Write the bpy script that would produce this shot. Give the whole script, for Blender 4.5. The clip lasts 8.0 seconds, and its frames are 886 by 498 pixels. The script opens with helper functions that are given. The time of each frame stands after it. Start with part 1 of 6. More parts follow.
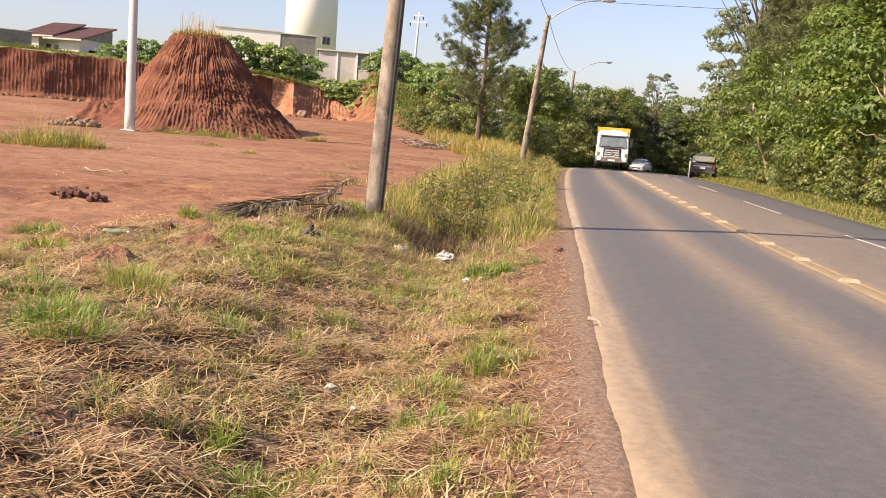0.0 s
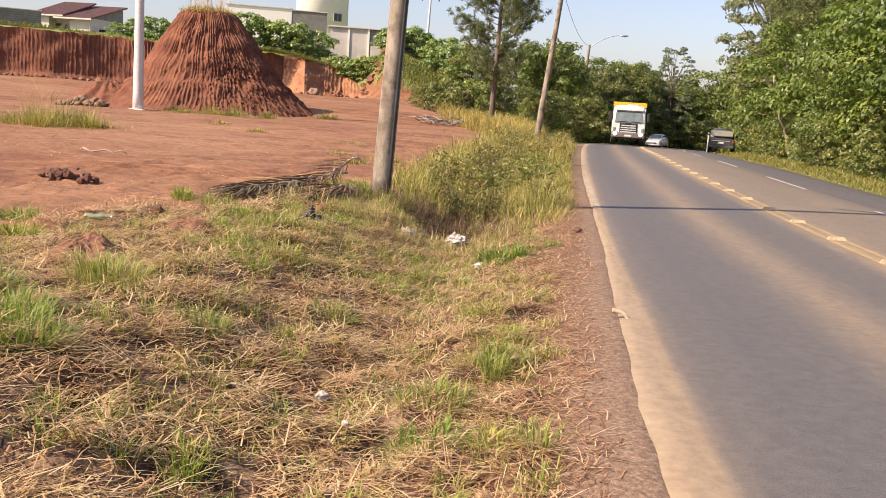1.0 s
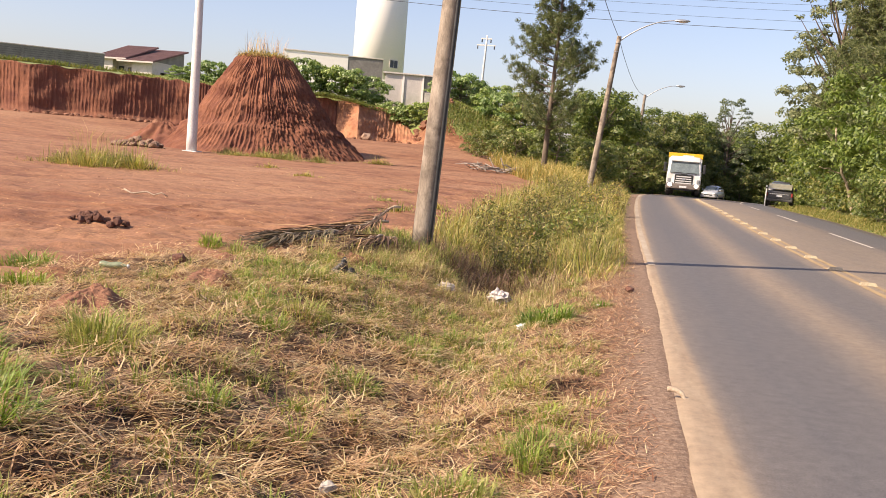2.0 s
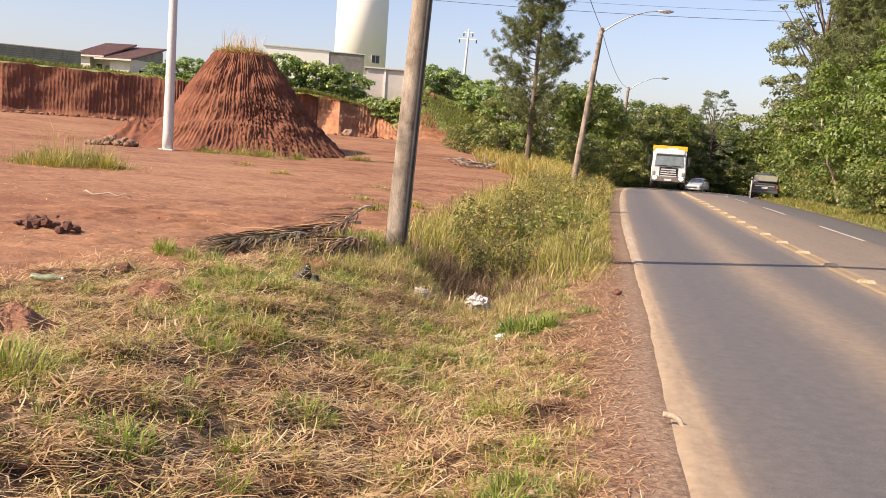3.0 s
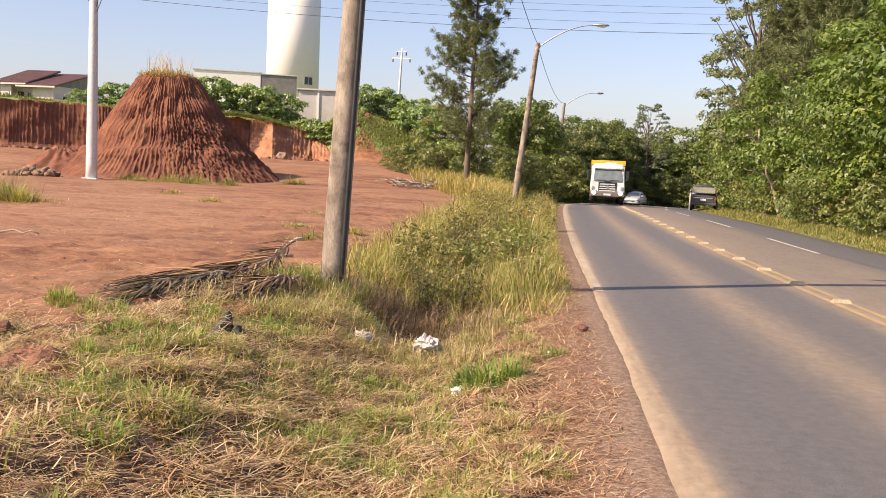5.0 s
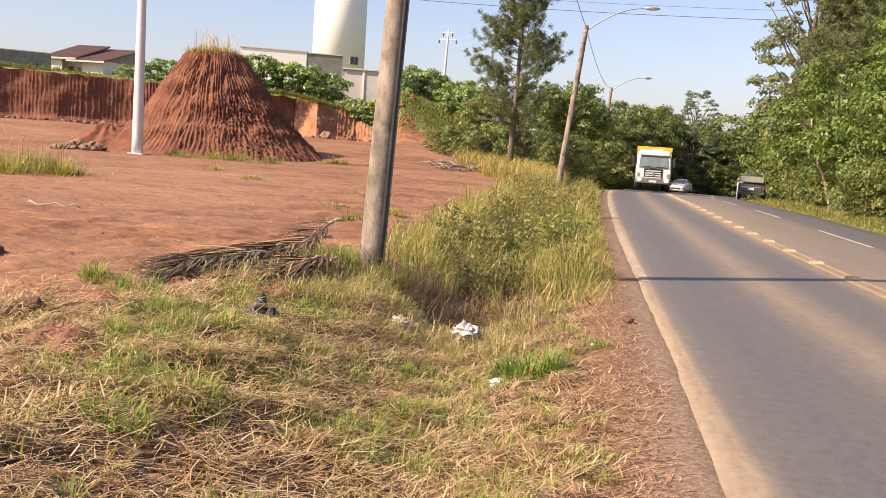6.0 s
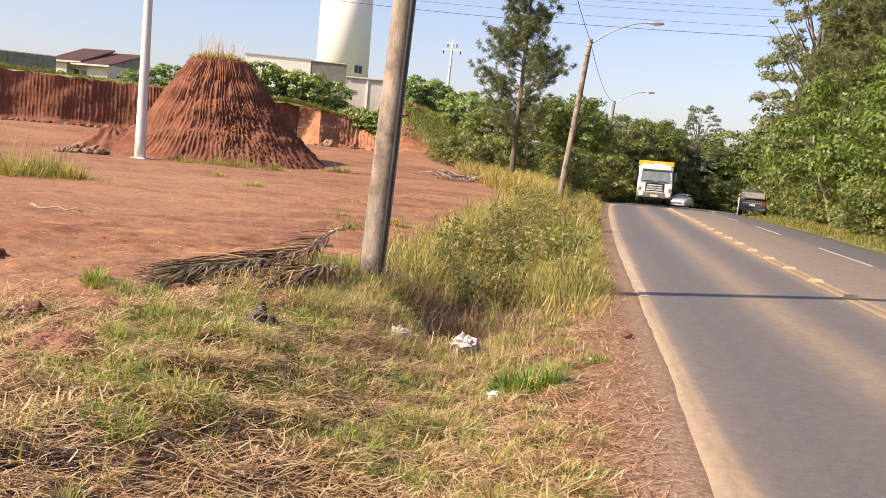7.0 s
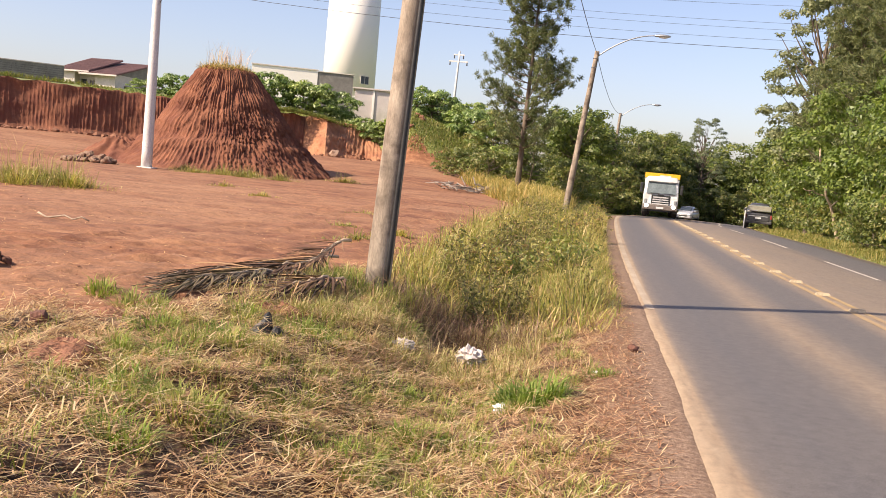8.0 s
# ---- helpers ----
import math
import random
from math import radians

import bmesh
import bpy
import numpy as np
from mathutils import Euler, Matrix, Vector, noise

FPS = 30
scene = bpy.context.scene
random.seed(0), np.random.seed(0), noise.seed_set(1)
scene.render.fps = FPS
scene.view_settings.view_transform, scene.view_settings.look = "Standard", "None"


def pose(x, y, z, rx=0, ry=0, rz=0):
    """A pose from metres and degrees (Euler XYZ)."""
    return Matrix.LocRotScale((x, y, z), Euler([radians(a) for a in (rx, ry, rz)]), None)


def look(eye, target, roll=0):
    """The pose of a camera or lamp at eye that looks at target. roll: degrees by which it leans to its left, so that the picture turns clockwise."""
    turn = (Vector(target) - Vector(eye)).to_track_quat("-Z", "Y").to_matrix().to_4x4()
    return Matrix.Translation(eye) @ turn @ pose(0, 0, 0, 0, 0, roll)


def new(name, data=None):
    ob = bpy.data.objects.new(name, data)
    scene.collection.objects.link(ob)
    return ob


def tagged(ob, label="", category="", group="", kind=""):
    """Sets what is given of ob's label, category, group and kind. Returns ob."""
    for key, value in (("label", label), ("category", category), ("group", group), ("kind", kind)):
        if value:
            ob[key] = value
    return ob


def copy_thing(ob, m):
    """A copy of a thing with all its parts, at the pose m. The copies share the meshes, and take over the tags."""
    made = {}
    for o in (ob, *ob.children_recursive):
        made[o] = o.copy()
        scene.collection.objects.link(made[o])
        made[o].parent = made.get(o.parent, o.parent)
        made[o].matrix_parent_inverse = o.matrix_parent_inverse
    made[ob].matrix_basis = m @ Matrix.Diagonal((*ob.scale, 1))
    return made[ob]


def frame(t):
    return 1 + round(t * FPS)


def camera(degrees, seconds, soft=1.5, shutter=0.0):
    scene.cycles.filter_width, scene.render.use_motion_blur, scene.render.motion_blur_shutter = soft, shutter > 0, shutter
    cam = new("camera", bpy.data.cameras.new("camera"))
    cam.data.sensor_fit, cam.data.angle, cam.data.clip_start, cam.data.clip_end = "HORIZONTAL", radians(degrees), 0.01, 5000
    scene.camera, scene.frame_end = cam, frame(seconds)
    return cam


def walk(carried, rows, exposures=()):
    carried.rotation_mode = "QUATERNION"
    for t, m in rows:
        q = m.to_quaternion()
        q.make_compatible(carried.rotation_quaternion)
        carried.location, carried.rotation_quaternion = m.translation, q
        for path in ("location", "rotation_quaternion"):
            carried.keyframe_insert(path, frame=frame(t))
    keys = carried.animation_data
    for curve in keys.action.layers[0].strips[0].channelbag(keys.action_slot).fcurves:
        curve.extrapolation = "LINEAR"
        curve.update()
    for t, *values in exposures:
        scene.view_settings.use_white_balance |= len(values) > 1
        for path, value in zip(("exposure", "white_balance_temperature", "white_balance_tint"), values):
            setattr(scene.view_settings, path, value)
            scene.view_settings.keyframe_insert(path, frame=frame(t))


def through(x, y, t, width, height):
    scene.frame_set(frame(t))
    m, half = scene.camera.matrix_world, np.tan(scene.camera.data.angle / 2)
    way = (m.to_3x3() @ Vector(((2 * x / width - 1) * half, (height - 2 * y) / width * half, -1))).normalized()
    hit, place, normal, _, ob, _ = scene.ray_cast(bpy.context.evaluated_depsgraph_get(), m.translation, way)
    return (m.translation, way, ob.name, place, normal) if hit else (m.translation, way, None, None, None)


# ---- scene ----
# Camera: seconds, x, y, z, yaw to the left, pitch, roll
PATH = [
    (0, 0.440, -4.060, 1.576, 7.366, -7.010, 4.271),
    (0.5, 0.414, -3.654, 1.578, 5.814, -6.525, 3.940),
    (1, 0.384, -3.231, 1.541, 8.169, -8.416, 3.737),
    (1.5, 0.394, -2.862, 1.538, 12.504, -7.871, 4.256),
    (2, 0.372, -2.444, 1.564, 11.422, -5.904, 4.771),
    (2.2, 0.362, -2.355, 1.582, 10.671, -5.379, 4.885),
    (3.3, 0.305, -1.292, 1.569, 10.188, -6.245, 3.615),
    (3.5, 0.278, -1.134, 1.555, 8.661, -5.541, 3.182),
    (4, 0.267, -0.797, 1.564, 4.999, -5.101, 2.117),
    (4.5, 0.175, -0.537, 1.583, 5.483, -4.742, 1.964),
    (4.7, 0.119, -0.436, 1.601, 5.990, -4.452, 2.147),
    (5.8, -0.005, -0.021, 1.609, 9.221, -6.088, 3.598),
    (6, 0.010, 0.007, 1.601, 9.401, -5.932, 3.794),
    (6.5, 0.003, 0.007, 1.613, 9.417, -5.660, 4.397),
    (7, 0.011, -0.017, 1.621, 9.463, -5.350, 4.889),
    (7.5, -0.004, -0.034, 1.628, 9.702, -4.947, 5.234),
    (8, 0.000, -0.000, 1.625, 9.836, -4.727, 5.221),
]


def held(x, y, z, yaw, pitch, roll):
    return pose(x, y, z, 90 + pitch, 0, yaw) @ pose(0, 0, 0, 0, 0, roll)


cam = camera(49.5, 8.0, soft=0.8)
walk(cam, [(r[0], held(*r[1:])) for r in PATH], exposures=[(0.0, 0.66, 7230, 17), (0.5, 0.58, 7230, 17), (1.5, 0.64, 7230, 17), (4.5, 0.62, 7230, 17), (6.5, 0.66, 7230, 17), (8.0, 0.67, 7230, 17)])

# ---- daylight ----
SUN_EL, SUN_FROM = 40.0, (-0.82, -0.57)
world = bpy.data.worlds.new("sky")
scene.world = world
world.use_nodes = True
wt = world.node_tree
sky = wt.nodes.new("ShaderNodeTexSky")
sky.sky_type = "NISHITA"
sky.sun_disc = False
sky.sun_elevation = radians(SUN_EL)
sky.sun_rotation = math.atan2(SUN_FROM[0], SUN_FROM[1])
sky.air_density, sky.dust_density, sky.ozone_density = 1.0, 1.6, 4.0
wt.nodes["Background"].inputs["Strength"].default_value = 0.135
haze = wt.nodes.new("ShaderNodeMix")
haze.data_type, haze.blend_type = "RGBA", "MULTIPLY"
haze.inputs[0].default_value = 1.0
haze.inputs[7].default_value = (1.08, 0.965, 0.985, 1)
wt.links.new(sky.outputs[0], haze.inputs[6])
wt.links.new(haze.outputs[2], wt.nodes["Background"].inputs["Color"])
sun_data = bpy.data.lights.new("sun", "SUN")
sun_data.energy, sun_data.angle, sun_data.color = 5.0, radians(0.6), (1.0, 0.915, 0.76)
sun = new("sun", sun_data)
rise = math.tan(radians(SUN_EL)) * math.hypot(*SUN_FROM)
sun.matrix_world = look((SUN_FROM[0] * 90, SUN_FROM[1] * 90, rise * 90), (0, 0, 0))

# ---- materials ----


def nodes_of(name, rough=0.8, metal=0.0):
    m = bpy.data.materials.new(name)
    m.use_nodes = True
    t = m.node_tree
    b = t.nodes["Principled BSDF"]
    b.inputs["Roughness"].default_value = rough
    b.inputs["Metallic"].default_value = metal
    return m, t, b


def ramp(t, fac, stops):
    r = t.nodes.new("ShaderNodeValToRGB")
    e = r.color_ramp.elements
    while len(e) < len(stops):
        e.new(0.5)
    for k, (p, c) in enumerate(stops):
        e[k].position = p
        e[k].color = (*c, 1)
    t.links.new(fac, r.inputs[0])
    return r.outputs[0]


def noise_of(t, scale, detail=5.0, rough=0.6, vec=None, stretch=None):
    n = t.nodes.new("ShaderNodeTexNoise")
    n.inputs["Scale"].default_value = scale
    n.inputs["Detail"].default_value = detail
    n.inputs["Roughness"].default_value = rough
    if vec is None:
        vec = t.nodes.new("ShaderNodeTexCoord").outputs["Object"]
    if stretch:
        mp = t.nodes.new("ShaderNodeMapping")
        mp.inputs["Scale"].default_value = stretch
        t.links.new(vec, mp.inputs[0])
        vec = mp.outputs[0]
    t.links.new(vec, n.inputs["Vector"])
    return n.outputs["Fac"]


def mixed(t, fac, a, b, kind="MIX"):
    n = t.nodes.new("ShaderNodeMix")
    n.data_type, n.blend_type = "RGBA", kind
    for k, v in ((0, fac), (6, a), (7, b)):
        if isinstance(v, (int, float)):
            n.inputs[k].default_value = v
        elif isinstance(v, tuple):
            n.inputs[k].default_value = (*v, 1)
        else:
            t.links.new(v, n.inputs[k])
    return n.outputs[2]


def bumped(t, b, height, strength=0.4, depth=0.02):
    n = t.nodes.new("ShaderNodeBump")
    n.inputs["Strength"].default_value = strength
    n.inputs["Distance"].default_value = depth
    t.links.new(height, n.inputs["Height"])
    t.links.new(n.outputs[0], b.inputs["Normal"])


def surface(name, dark, light, scale=3.0, fine=40.0, rough=0.85, metal=0.0, bump=0.3, depth=0.01, stretch=None, stain=None, stain_scale=0.7):
    """Two scales of noise between two colours, a stain on top and a fine relief."""
    m, t, b = nodes_of(name, rough, metal)
    big = noise_of(t, scale, stretch=stretch)
    small = noise_of(t, fine, 3.0, stretch=stretch)
    c = ramp(t, big, [(0.3, dark), (0.7, light)])
    g = ramp(t, small, [(0.25, (0.72, 0.72, 0.72)), (0.75, (1.2, 1.2, 1.2))])
    c = mixed(t, 1.0, c, g, "MULTIPLY")
    if stain:
        s = ramp(t, noise_of(t, stain_scale, 4.0), [(0.48, (0, 0, 0)), (0.66, (1, 1, 1))])
        c = mixed(t, s, c, stain)
    t.links.new(c, b.inputs["Base Color"])
    if bump:
        bumped(t, b, small, bump, depth)
    return m


def foliage(name, stops, rough=0.55, through=0.35, patch=None, by_object=False):
    """Leaves: each leaf takes its own tone; some light comes through."""
    m, t, b = nodes_of(name, rough)
    g = t.nodes.new("ShaderNodeNewGeometry")
    c = ramp(t, t.nodes.new("ShaderNodeObjectInfo").outputs["Random"] if by_object else g.outputs["Random Per Island"], stops)
    if patch:
        pos = t.nodes.new("ShaderNodeNewGeometry").outputs["Position"]
        s = ramp(t, noise_of(t, patch[1], 3.0, vec=pos), [(0.42, (0, 0, 0)), (0.62, (1, 1, 1))])
        c = mixed(t, s, c, mixed(t, 1.0, c, patch[0], "MULTIPLY"))
    o = t.nodes.new("ShaderNodeObjectInfo")
    tone = ramp(t, o.outputs["Random"], [(0.0, (0.8, 0.85, 0.8)), (0.5, (1, 1, 1)), (1.0, (1.2, 1.1, 0.9))])
    c = mixed(t, 1.0, c, tone, "MULTIPLY")
    t.links.new(c, b.inputs["Base Color"])
    tr = t.nodes.new("ShaderNodeBsdfTranslucent")
    t.links.new(mixed(t, 1.0, c, (1.15, 1.25, 0.7), "MULTIPLY"), tr.inputs["Color"])
    mx = t.nodes.new("ShaderNodeMixShader")
    mx.inputs[0].default_value = through
    t.links.new(b.outputs[0], mx.inputs[1])
    t.links.new(tr.outputs[0], mx.inputs[2])
    t.links.new(mx.outputs[0], t.nodes["Material Output"].inputs["Surface"])
    return m


CLAY_D, CLAY_L = (0.145, 0.05, 0.027), (0.275, 0.108, 0.057)


def ground_material():
    """Red clay, dry thatch on the verge, green growth on the plateau, told apart by two painted weights."""
    m, t, b = nodes_of("red_earth", 0.95)
    pos = t.nodes.new("ShaderNodeNewGeometry").outputs["Position"]
    big = noise_of(t, 0.12, 6.0, 0.65, vec=pos)
    mid = noise_of(t, 0.9, 6.0, 0.7, vec=pos, stretch=(0.6, 1.6, 1))
    fine = noise_of(t, 18.0, 4.0, 0.7, vec=pos)
    clay = ramp(t, mid, [(0.36, (0.15, 0.056, 0.028)), (0.5, (0.235, 0.098, 0.046)), (0.62, (0.31, 0.147, 0.072))])
    clay = mixed(t, ramp(t, big, [(0.42, (0, 0, 0)), (0.62, (0.8, 0.8, 0.8))]), clay, (0.335, 0.175, 0.094))
    tracks = noise_of(t, 1.0, 3.0, vec=pos, stretch=(0.12, 1.4, 1))
    clay = mixed(t, ramp(t, tracks, [(0.55, (0, 0, 0)), (0.68, (0.55, 0.55, 0.55))]), clay, (0.17, 0.062, 0.032))
    crumb = noise_of(t, 5.0, 7.0, 0.75, vec=pos)
    clay = mixed(t, 1.0, clay, ramp(t, crumb, [(0.32, (0.66, 0.62, 0.6)), (0.5, (1, 1, 1)), (0.7, (1.25, 1.25, 1.25))]), "MULTIPLY")
    clay = mixed(t, 1.0, clay, ramp(t, fine, [(0.3, (0.75, 0.75, 0.75)), (0.7, (1.2, 1.2, 1.2))]), "MULTIPLY")
    # the darkest thatch tones stand in for shade between the straws
    thatch = ramp(t, noise_of(t, 6.0, 6.0, 0.75, vec=pos), [(0.38, (0.026, 0.014, 0.009)), (0.5, (0.125, 0.07, 0.042)), (0.62, (0.34, 0.22, 0.13))])
    green = ramp(t, noise_of(t, 1.5, 6.0, 0.7, vec=pos), [(0.3, (0.10, 0.13, 0.03)), (0.7, (0.24, 0.26, 0.08))])
    at = t.nodes.new("ShaderNodeVertexColor")
    at.layer_name = "cover"
    sep = t.nodes.new("ShaderNodeSeparateColor")
    t.links.new(at.outputs[0], sep.inputs[0])
    edge = noise_of(t, 2.2, 5.0, 0.7, vec=pos)

    def soft(w):
        a = t.nodes.new("ShaderNodeMath")
        a.operation = "ADD"
        t.links.new(w, a.inputs[0])
        t.links.new(edge, a.inputs[1])
        return ramp(t, a.outputs[0], [(0.85, (0, 0, 0)), (1.05, (1, 1, 1))])
    c = mixed(t, soft(sep.outputs[0]), clay, thatch)
    c = mixed(t, soft(sep.outputs[1]), c, green)
    grit = ramp(t, noise_of(t, 30.0, 5.0, 0.75, vec=pos), [(0.32, (0.11, 0.062, 0.04)), (0.5, (0.21, 0.13, 0.083)), (0.68, (0.34, 0.235, 0.16))])
    c = mixed(t, soft(sep.outputs[2]), c, grit)
    t.links.new(c, b.inputs["Base Color"])
    bumped(t, b, fine, 0.6, 0.03)
    return m


def asphalt_material():
    """Worn asphalt; red dust lies along the edge and between the wheel tracks. UV: metres across and along."""
    m, t, b = nodes_of("dusty_asphalt", 0.7)
    uv = t.nodes.new("ShaderNodeUVMap").outputs[0]
    sep = t.nodes.new("ShaderNodeSeparateXYZ")
    t.links.new(uv, sep.inputs[0])
    warp = noise_of(t, 0.5, 4.0, 0.6, vec=uv, stretch=(1, 0.12, 1))
    mul = t.nodes.new("ShaderNodeMath")
    mul.operation = "MULTIPLY_ADD"
    mul.inputs[1].default_value = 0.2
    t.links.new(warp, mul.inputs[0])
    t.links.new(sep.outputs[0], mul.inputs[2])
    scl = t.nodes.new("ShaderNodeMath")
    scl.operation = "MULTIPLY"
    scl.inputs[1].default_value = 0.1
    t.links.new(mul.outputs[0], scl.inputs[0])
    k = lambda v: (v, v, v)
    across = ((-0.04, 1.0), (0.0, 0.85), (0.03, 0.40), (0.18, 0.2), (0.6, 0.12), (1.2, 0.16), (1.5, 0.4), (1.75, 0.66), (2.0, 0.45), (2.35, 0.17), (2.9, 0.2), (3.15, 0.6),
              (3.45, 0.85), (3.75, 0.62), (4.6, 0.48), (5.6, 0.46), (6.1, 0.34), (6.4, 0.14), (7.6, 0.08), (8.05, 0.3), (8.2, 0.9))
    dust = ramp(t, scl.outputs[0], [((a + 0.1) / 10, k(v)) for a, v in across])
    patch = ramp(t, noise_of(t, 0.35, 6.0, 0.65, vec=uv, stretch=(1, 0.25, 1)), [(0.3, k(0.72)), (0.7, k(1.15))])
    amount = mixed(t, 1.0, dust, patch, "MULTIPLY")
    grit = noise_of(t, 90.0, 3.0, 0.8, vec=uv)
    mottle = ramp(t, noise_of(t, 9.0, 6.0, 0.75, vec=uv), [(0.3, k(0.78)), (0.7, k(1.2))])
    tar = ramp(t, grit, [(0.3, (0.035, 0.036, 0.042)), (0.7, (0.135, 0.135, 0.142))])
    tan = ramp(t, noise_of(t, 5.0, 5.0, 0.7, vec=uv, stretch=(1, 0.3, 1)), [(0.3, (0.29, 0.20, 0.125)), (0.7, (0.38, 0.28, 0.18))])
    c = mixed(t, 1.0, mixed(t, amount, tar, tan), mottle, "MULTIPLY")
    t.links.new(c, b.inputs["Base Color"])
    bumped(t, b, grit, 0.35, 0.006)
    return m


M = dict(
    ground=ground_material(),
    asphalt=asphalt_material(),
    clay=surface("cut_clay", CLAY_D, CLAY_L, 1.6, 22.0, 0.95, bump=0.7, depth=0.05, stain=(0.15, 0.05, 0.03)),
    # orange clay, lightened to imitate sun falling on the sloping bank
    clay_sunlit=surface("sunlit_orange_clay", (0.30, 0.125, 0.06), (0.46, 0.225, 0.12), 0.9, 12.0, 0.95, bump=0.8, depth=0.06, stain=(0.27, 0.105, 0.055)),
    clay_dry=surface("loose_clay", (0.19, 0.08, 0.045), (0.30, 0.145, 0.085), 3.0, 26.0, 0.95, bump=0.7, depth=0.04),
    concrete=surface("weathered_concrete", (0.17, 0.13, 0.095), (0.43, 0.36, 0.28), 6.0, 70.0, 0.9, bump=0.5, depth=0.006, stretch=(1, 1, 0.25), stain=(0.13, 0.10, 0.075), stain_scale=3.5),
    pale_pole=surface("grey_painted_pole", (0.58, 0.57, 0.54), (0.70, 0.69, 0.66), 1.2, 30.0, 0.6, bump=0.1, stretch=(1, 1, 0.3)),
    grey_steel=surface("galvanised_steel", (0.34, 0.35, 0.35), (0.48, 0.49, 0.49), 4.0, 40.0, 0.45, 0.7, bump=0.1),
    dark_metal=surface("dark_metal", (0.03, 0.03, 0.03), (0.06, 0.06, 0.06), 4.0, 40.0, 0.5, 0.4, bump=0.1),
    cable=surface("black_cable", (0.05, 0.05, 0.055), (0.09, 0.09, 0.095), 4.0, 40.0, 0.6, bump=0.0),
    line_white=surface("worn_white_paint", (0.46, 0.40, 0.33), (0.62, 0.57, 0.50), 2.0, 50.0, 0.8, bump=0.2, depth=0.003),
    line_dusty=surface("dusty_white_paint", (0.32, 0.24, 0.165), (0.46, 0.375, 0.28), 1.2, 50.0, 0.8, bump=0.2, depth=0.003),
    line_yellow=surface("worn_yellow_paint", (0.33, 0.225, 0.115), (0.43, 0.30, 0.14), 2.0, 50.0, 0.8, bump=0.2, depth=0.003, stain=(0.30, 0.21, 0.135), stain_scale=1.1),
    stud=surface("dusty_yellow_plastic", (0.31, 0.24, 0.15), (0.44, 0.36, 0.23), 9.0, 60.0, 0.6, bump=0.1),
    cream=surface("cream_plaster", (0.87, 0.82, 0.75), (0.90, 0.86, 0.80), 0.25, 45.0, 0.85, bump=0.1),
    plaster=surface("pale_plaster", (0.58, 0.51, 0.465), (0.68, 0.61, 0.565), 0.6, 12.0, 0.9, bump=0.2, stain=(0.5, 0.46, 0.4)),
    block=surface("grey_block", (0.17, 0.155, 0.14), (0.27, 0.25, 0.23), 0.9, 9.0, 0.95, bump=0.4, depth=0.02),
    roof_red=surface("brown_red_tile", (0.12, 0.062, 0.058), (0.19, 0.095, 0.085), 1.2, 14.0, 0.8, bump=0.4, depth=0.03),
    glass_dark=surface("dark_glass", (0.012, 0.014, 0.016), (0.03, 0.034, 0.04), 1.0, 9.0, 0.08, bump=0.0),
    bark=surface("brown_bark", (0.09, 0.065, 0.045), (0.21, 0.16, 0.12), 5.0, 30.0, 0.95, bump=0.7, depth=0.02, stretch=(1, 1, 0.2)),
    rock=surface("dusty_rock", (0.22, 0.13, 0.085), (0.42, 0.29, 0.21), 2.5, 24.0, 0.95, bump=0.6, depth=0.02),
    rubble=surface("brown_rubble", (0.15, 0.08, 0.05), (0.34, 0.22, 0.155), 2.5, 24.0, 0.95, bump=0.6, depth=0.02),
    clod=surface("dark_clod", (0.10, 0.045, 0.03), (0.2, 0.09, 0.06), 7.0, 40.0, 0.95, bump=0.7, depth=0.02),
    truck_white=surface("white_truck_paint", (0.74, 0.76, 0.78), (0.82, 0.84, 0.86), 1.5, 20.0, 0.3, bump=0.0, stain=(0.62, 0.58, 0.53), stain_scale=0.9),
    truck_yellow=surface("yellow_truck_paint", (0.70, 0.38, 0.02), (0.82, 0.48, 0.03), 1.5, 20.0, 0.45, bump=0.0),
    car_grey=surface("dark_grey_car_paint", (0.06, 0.06, 0.064), (0.09, 0.09, 0.095), 1.0, 12.0, 0.25, 0.3, bump=0.0),
    car_silver=surface("pale_silver_car_paint", (0.52, 0.54, 0.57), (0.6, 0.62, 0.65), 1.0, 12.0, 0.25, 0.3, bump=0.0),
    rubber=surface("tyre_rubber", (0.015, 0.015, 0.015), (0.05, 0.042, 0.036), 5.0, 40.0, 0.9, bump=0.2),
    chrome=surface("bright_metal", (0.55, 0.55, 0.56), (0.68, 0.68, 0.68), 4.0, 40.0, 0.25, 0.9, bump=0.0),
    lamp_glass=surface("headlamp_lens", (0.75, 0.75, 0.74), (0.88, 0.88, 0.86), 6.0, 40.0, 0.1, bump=0.0),
    red_lens=surface("red_lens", (0.20, 0.035, 0.03), (0.30, 0.05, 0.045), 6.0, 40.0, 0.2, bump=0.0),
    plate=surface("pale_plate", (0.6, 0.6, 0.6), (0.72, 0.72, 0.72), 6.0, 40.0, 0.5, bump=0.0),
    litter=surface("white_plastic_litter", (0.70, 0.68, 0.66), (0.85, 0.84, 0.83), 14.0, 60.0, 0.5, bump=0.3),
    litter_pink=surface("dirty_pale_rag", (0.42, 0.35, 0.32), (0.68, 0.62, 0.58), 14.0, 60.0, 0.8, bump=0.4),
    bag=surface("black_plastic", (0.006, 0.006, 0.006), (0.016, 0.016, 0.016), 14.0, 60.0, 0.6, bump=0.3),
)
S = lambda *cs: [((k + 0.5) / len(cs), c) for k, c in enumerate(cs)]
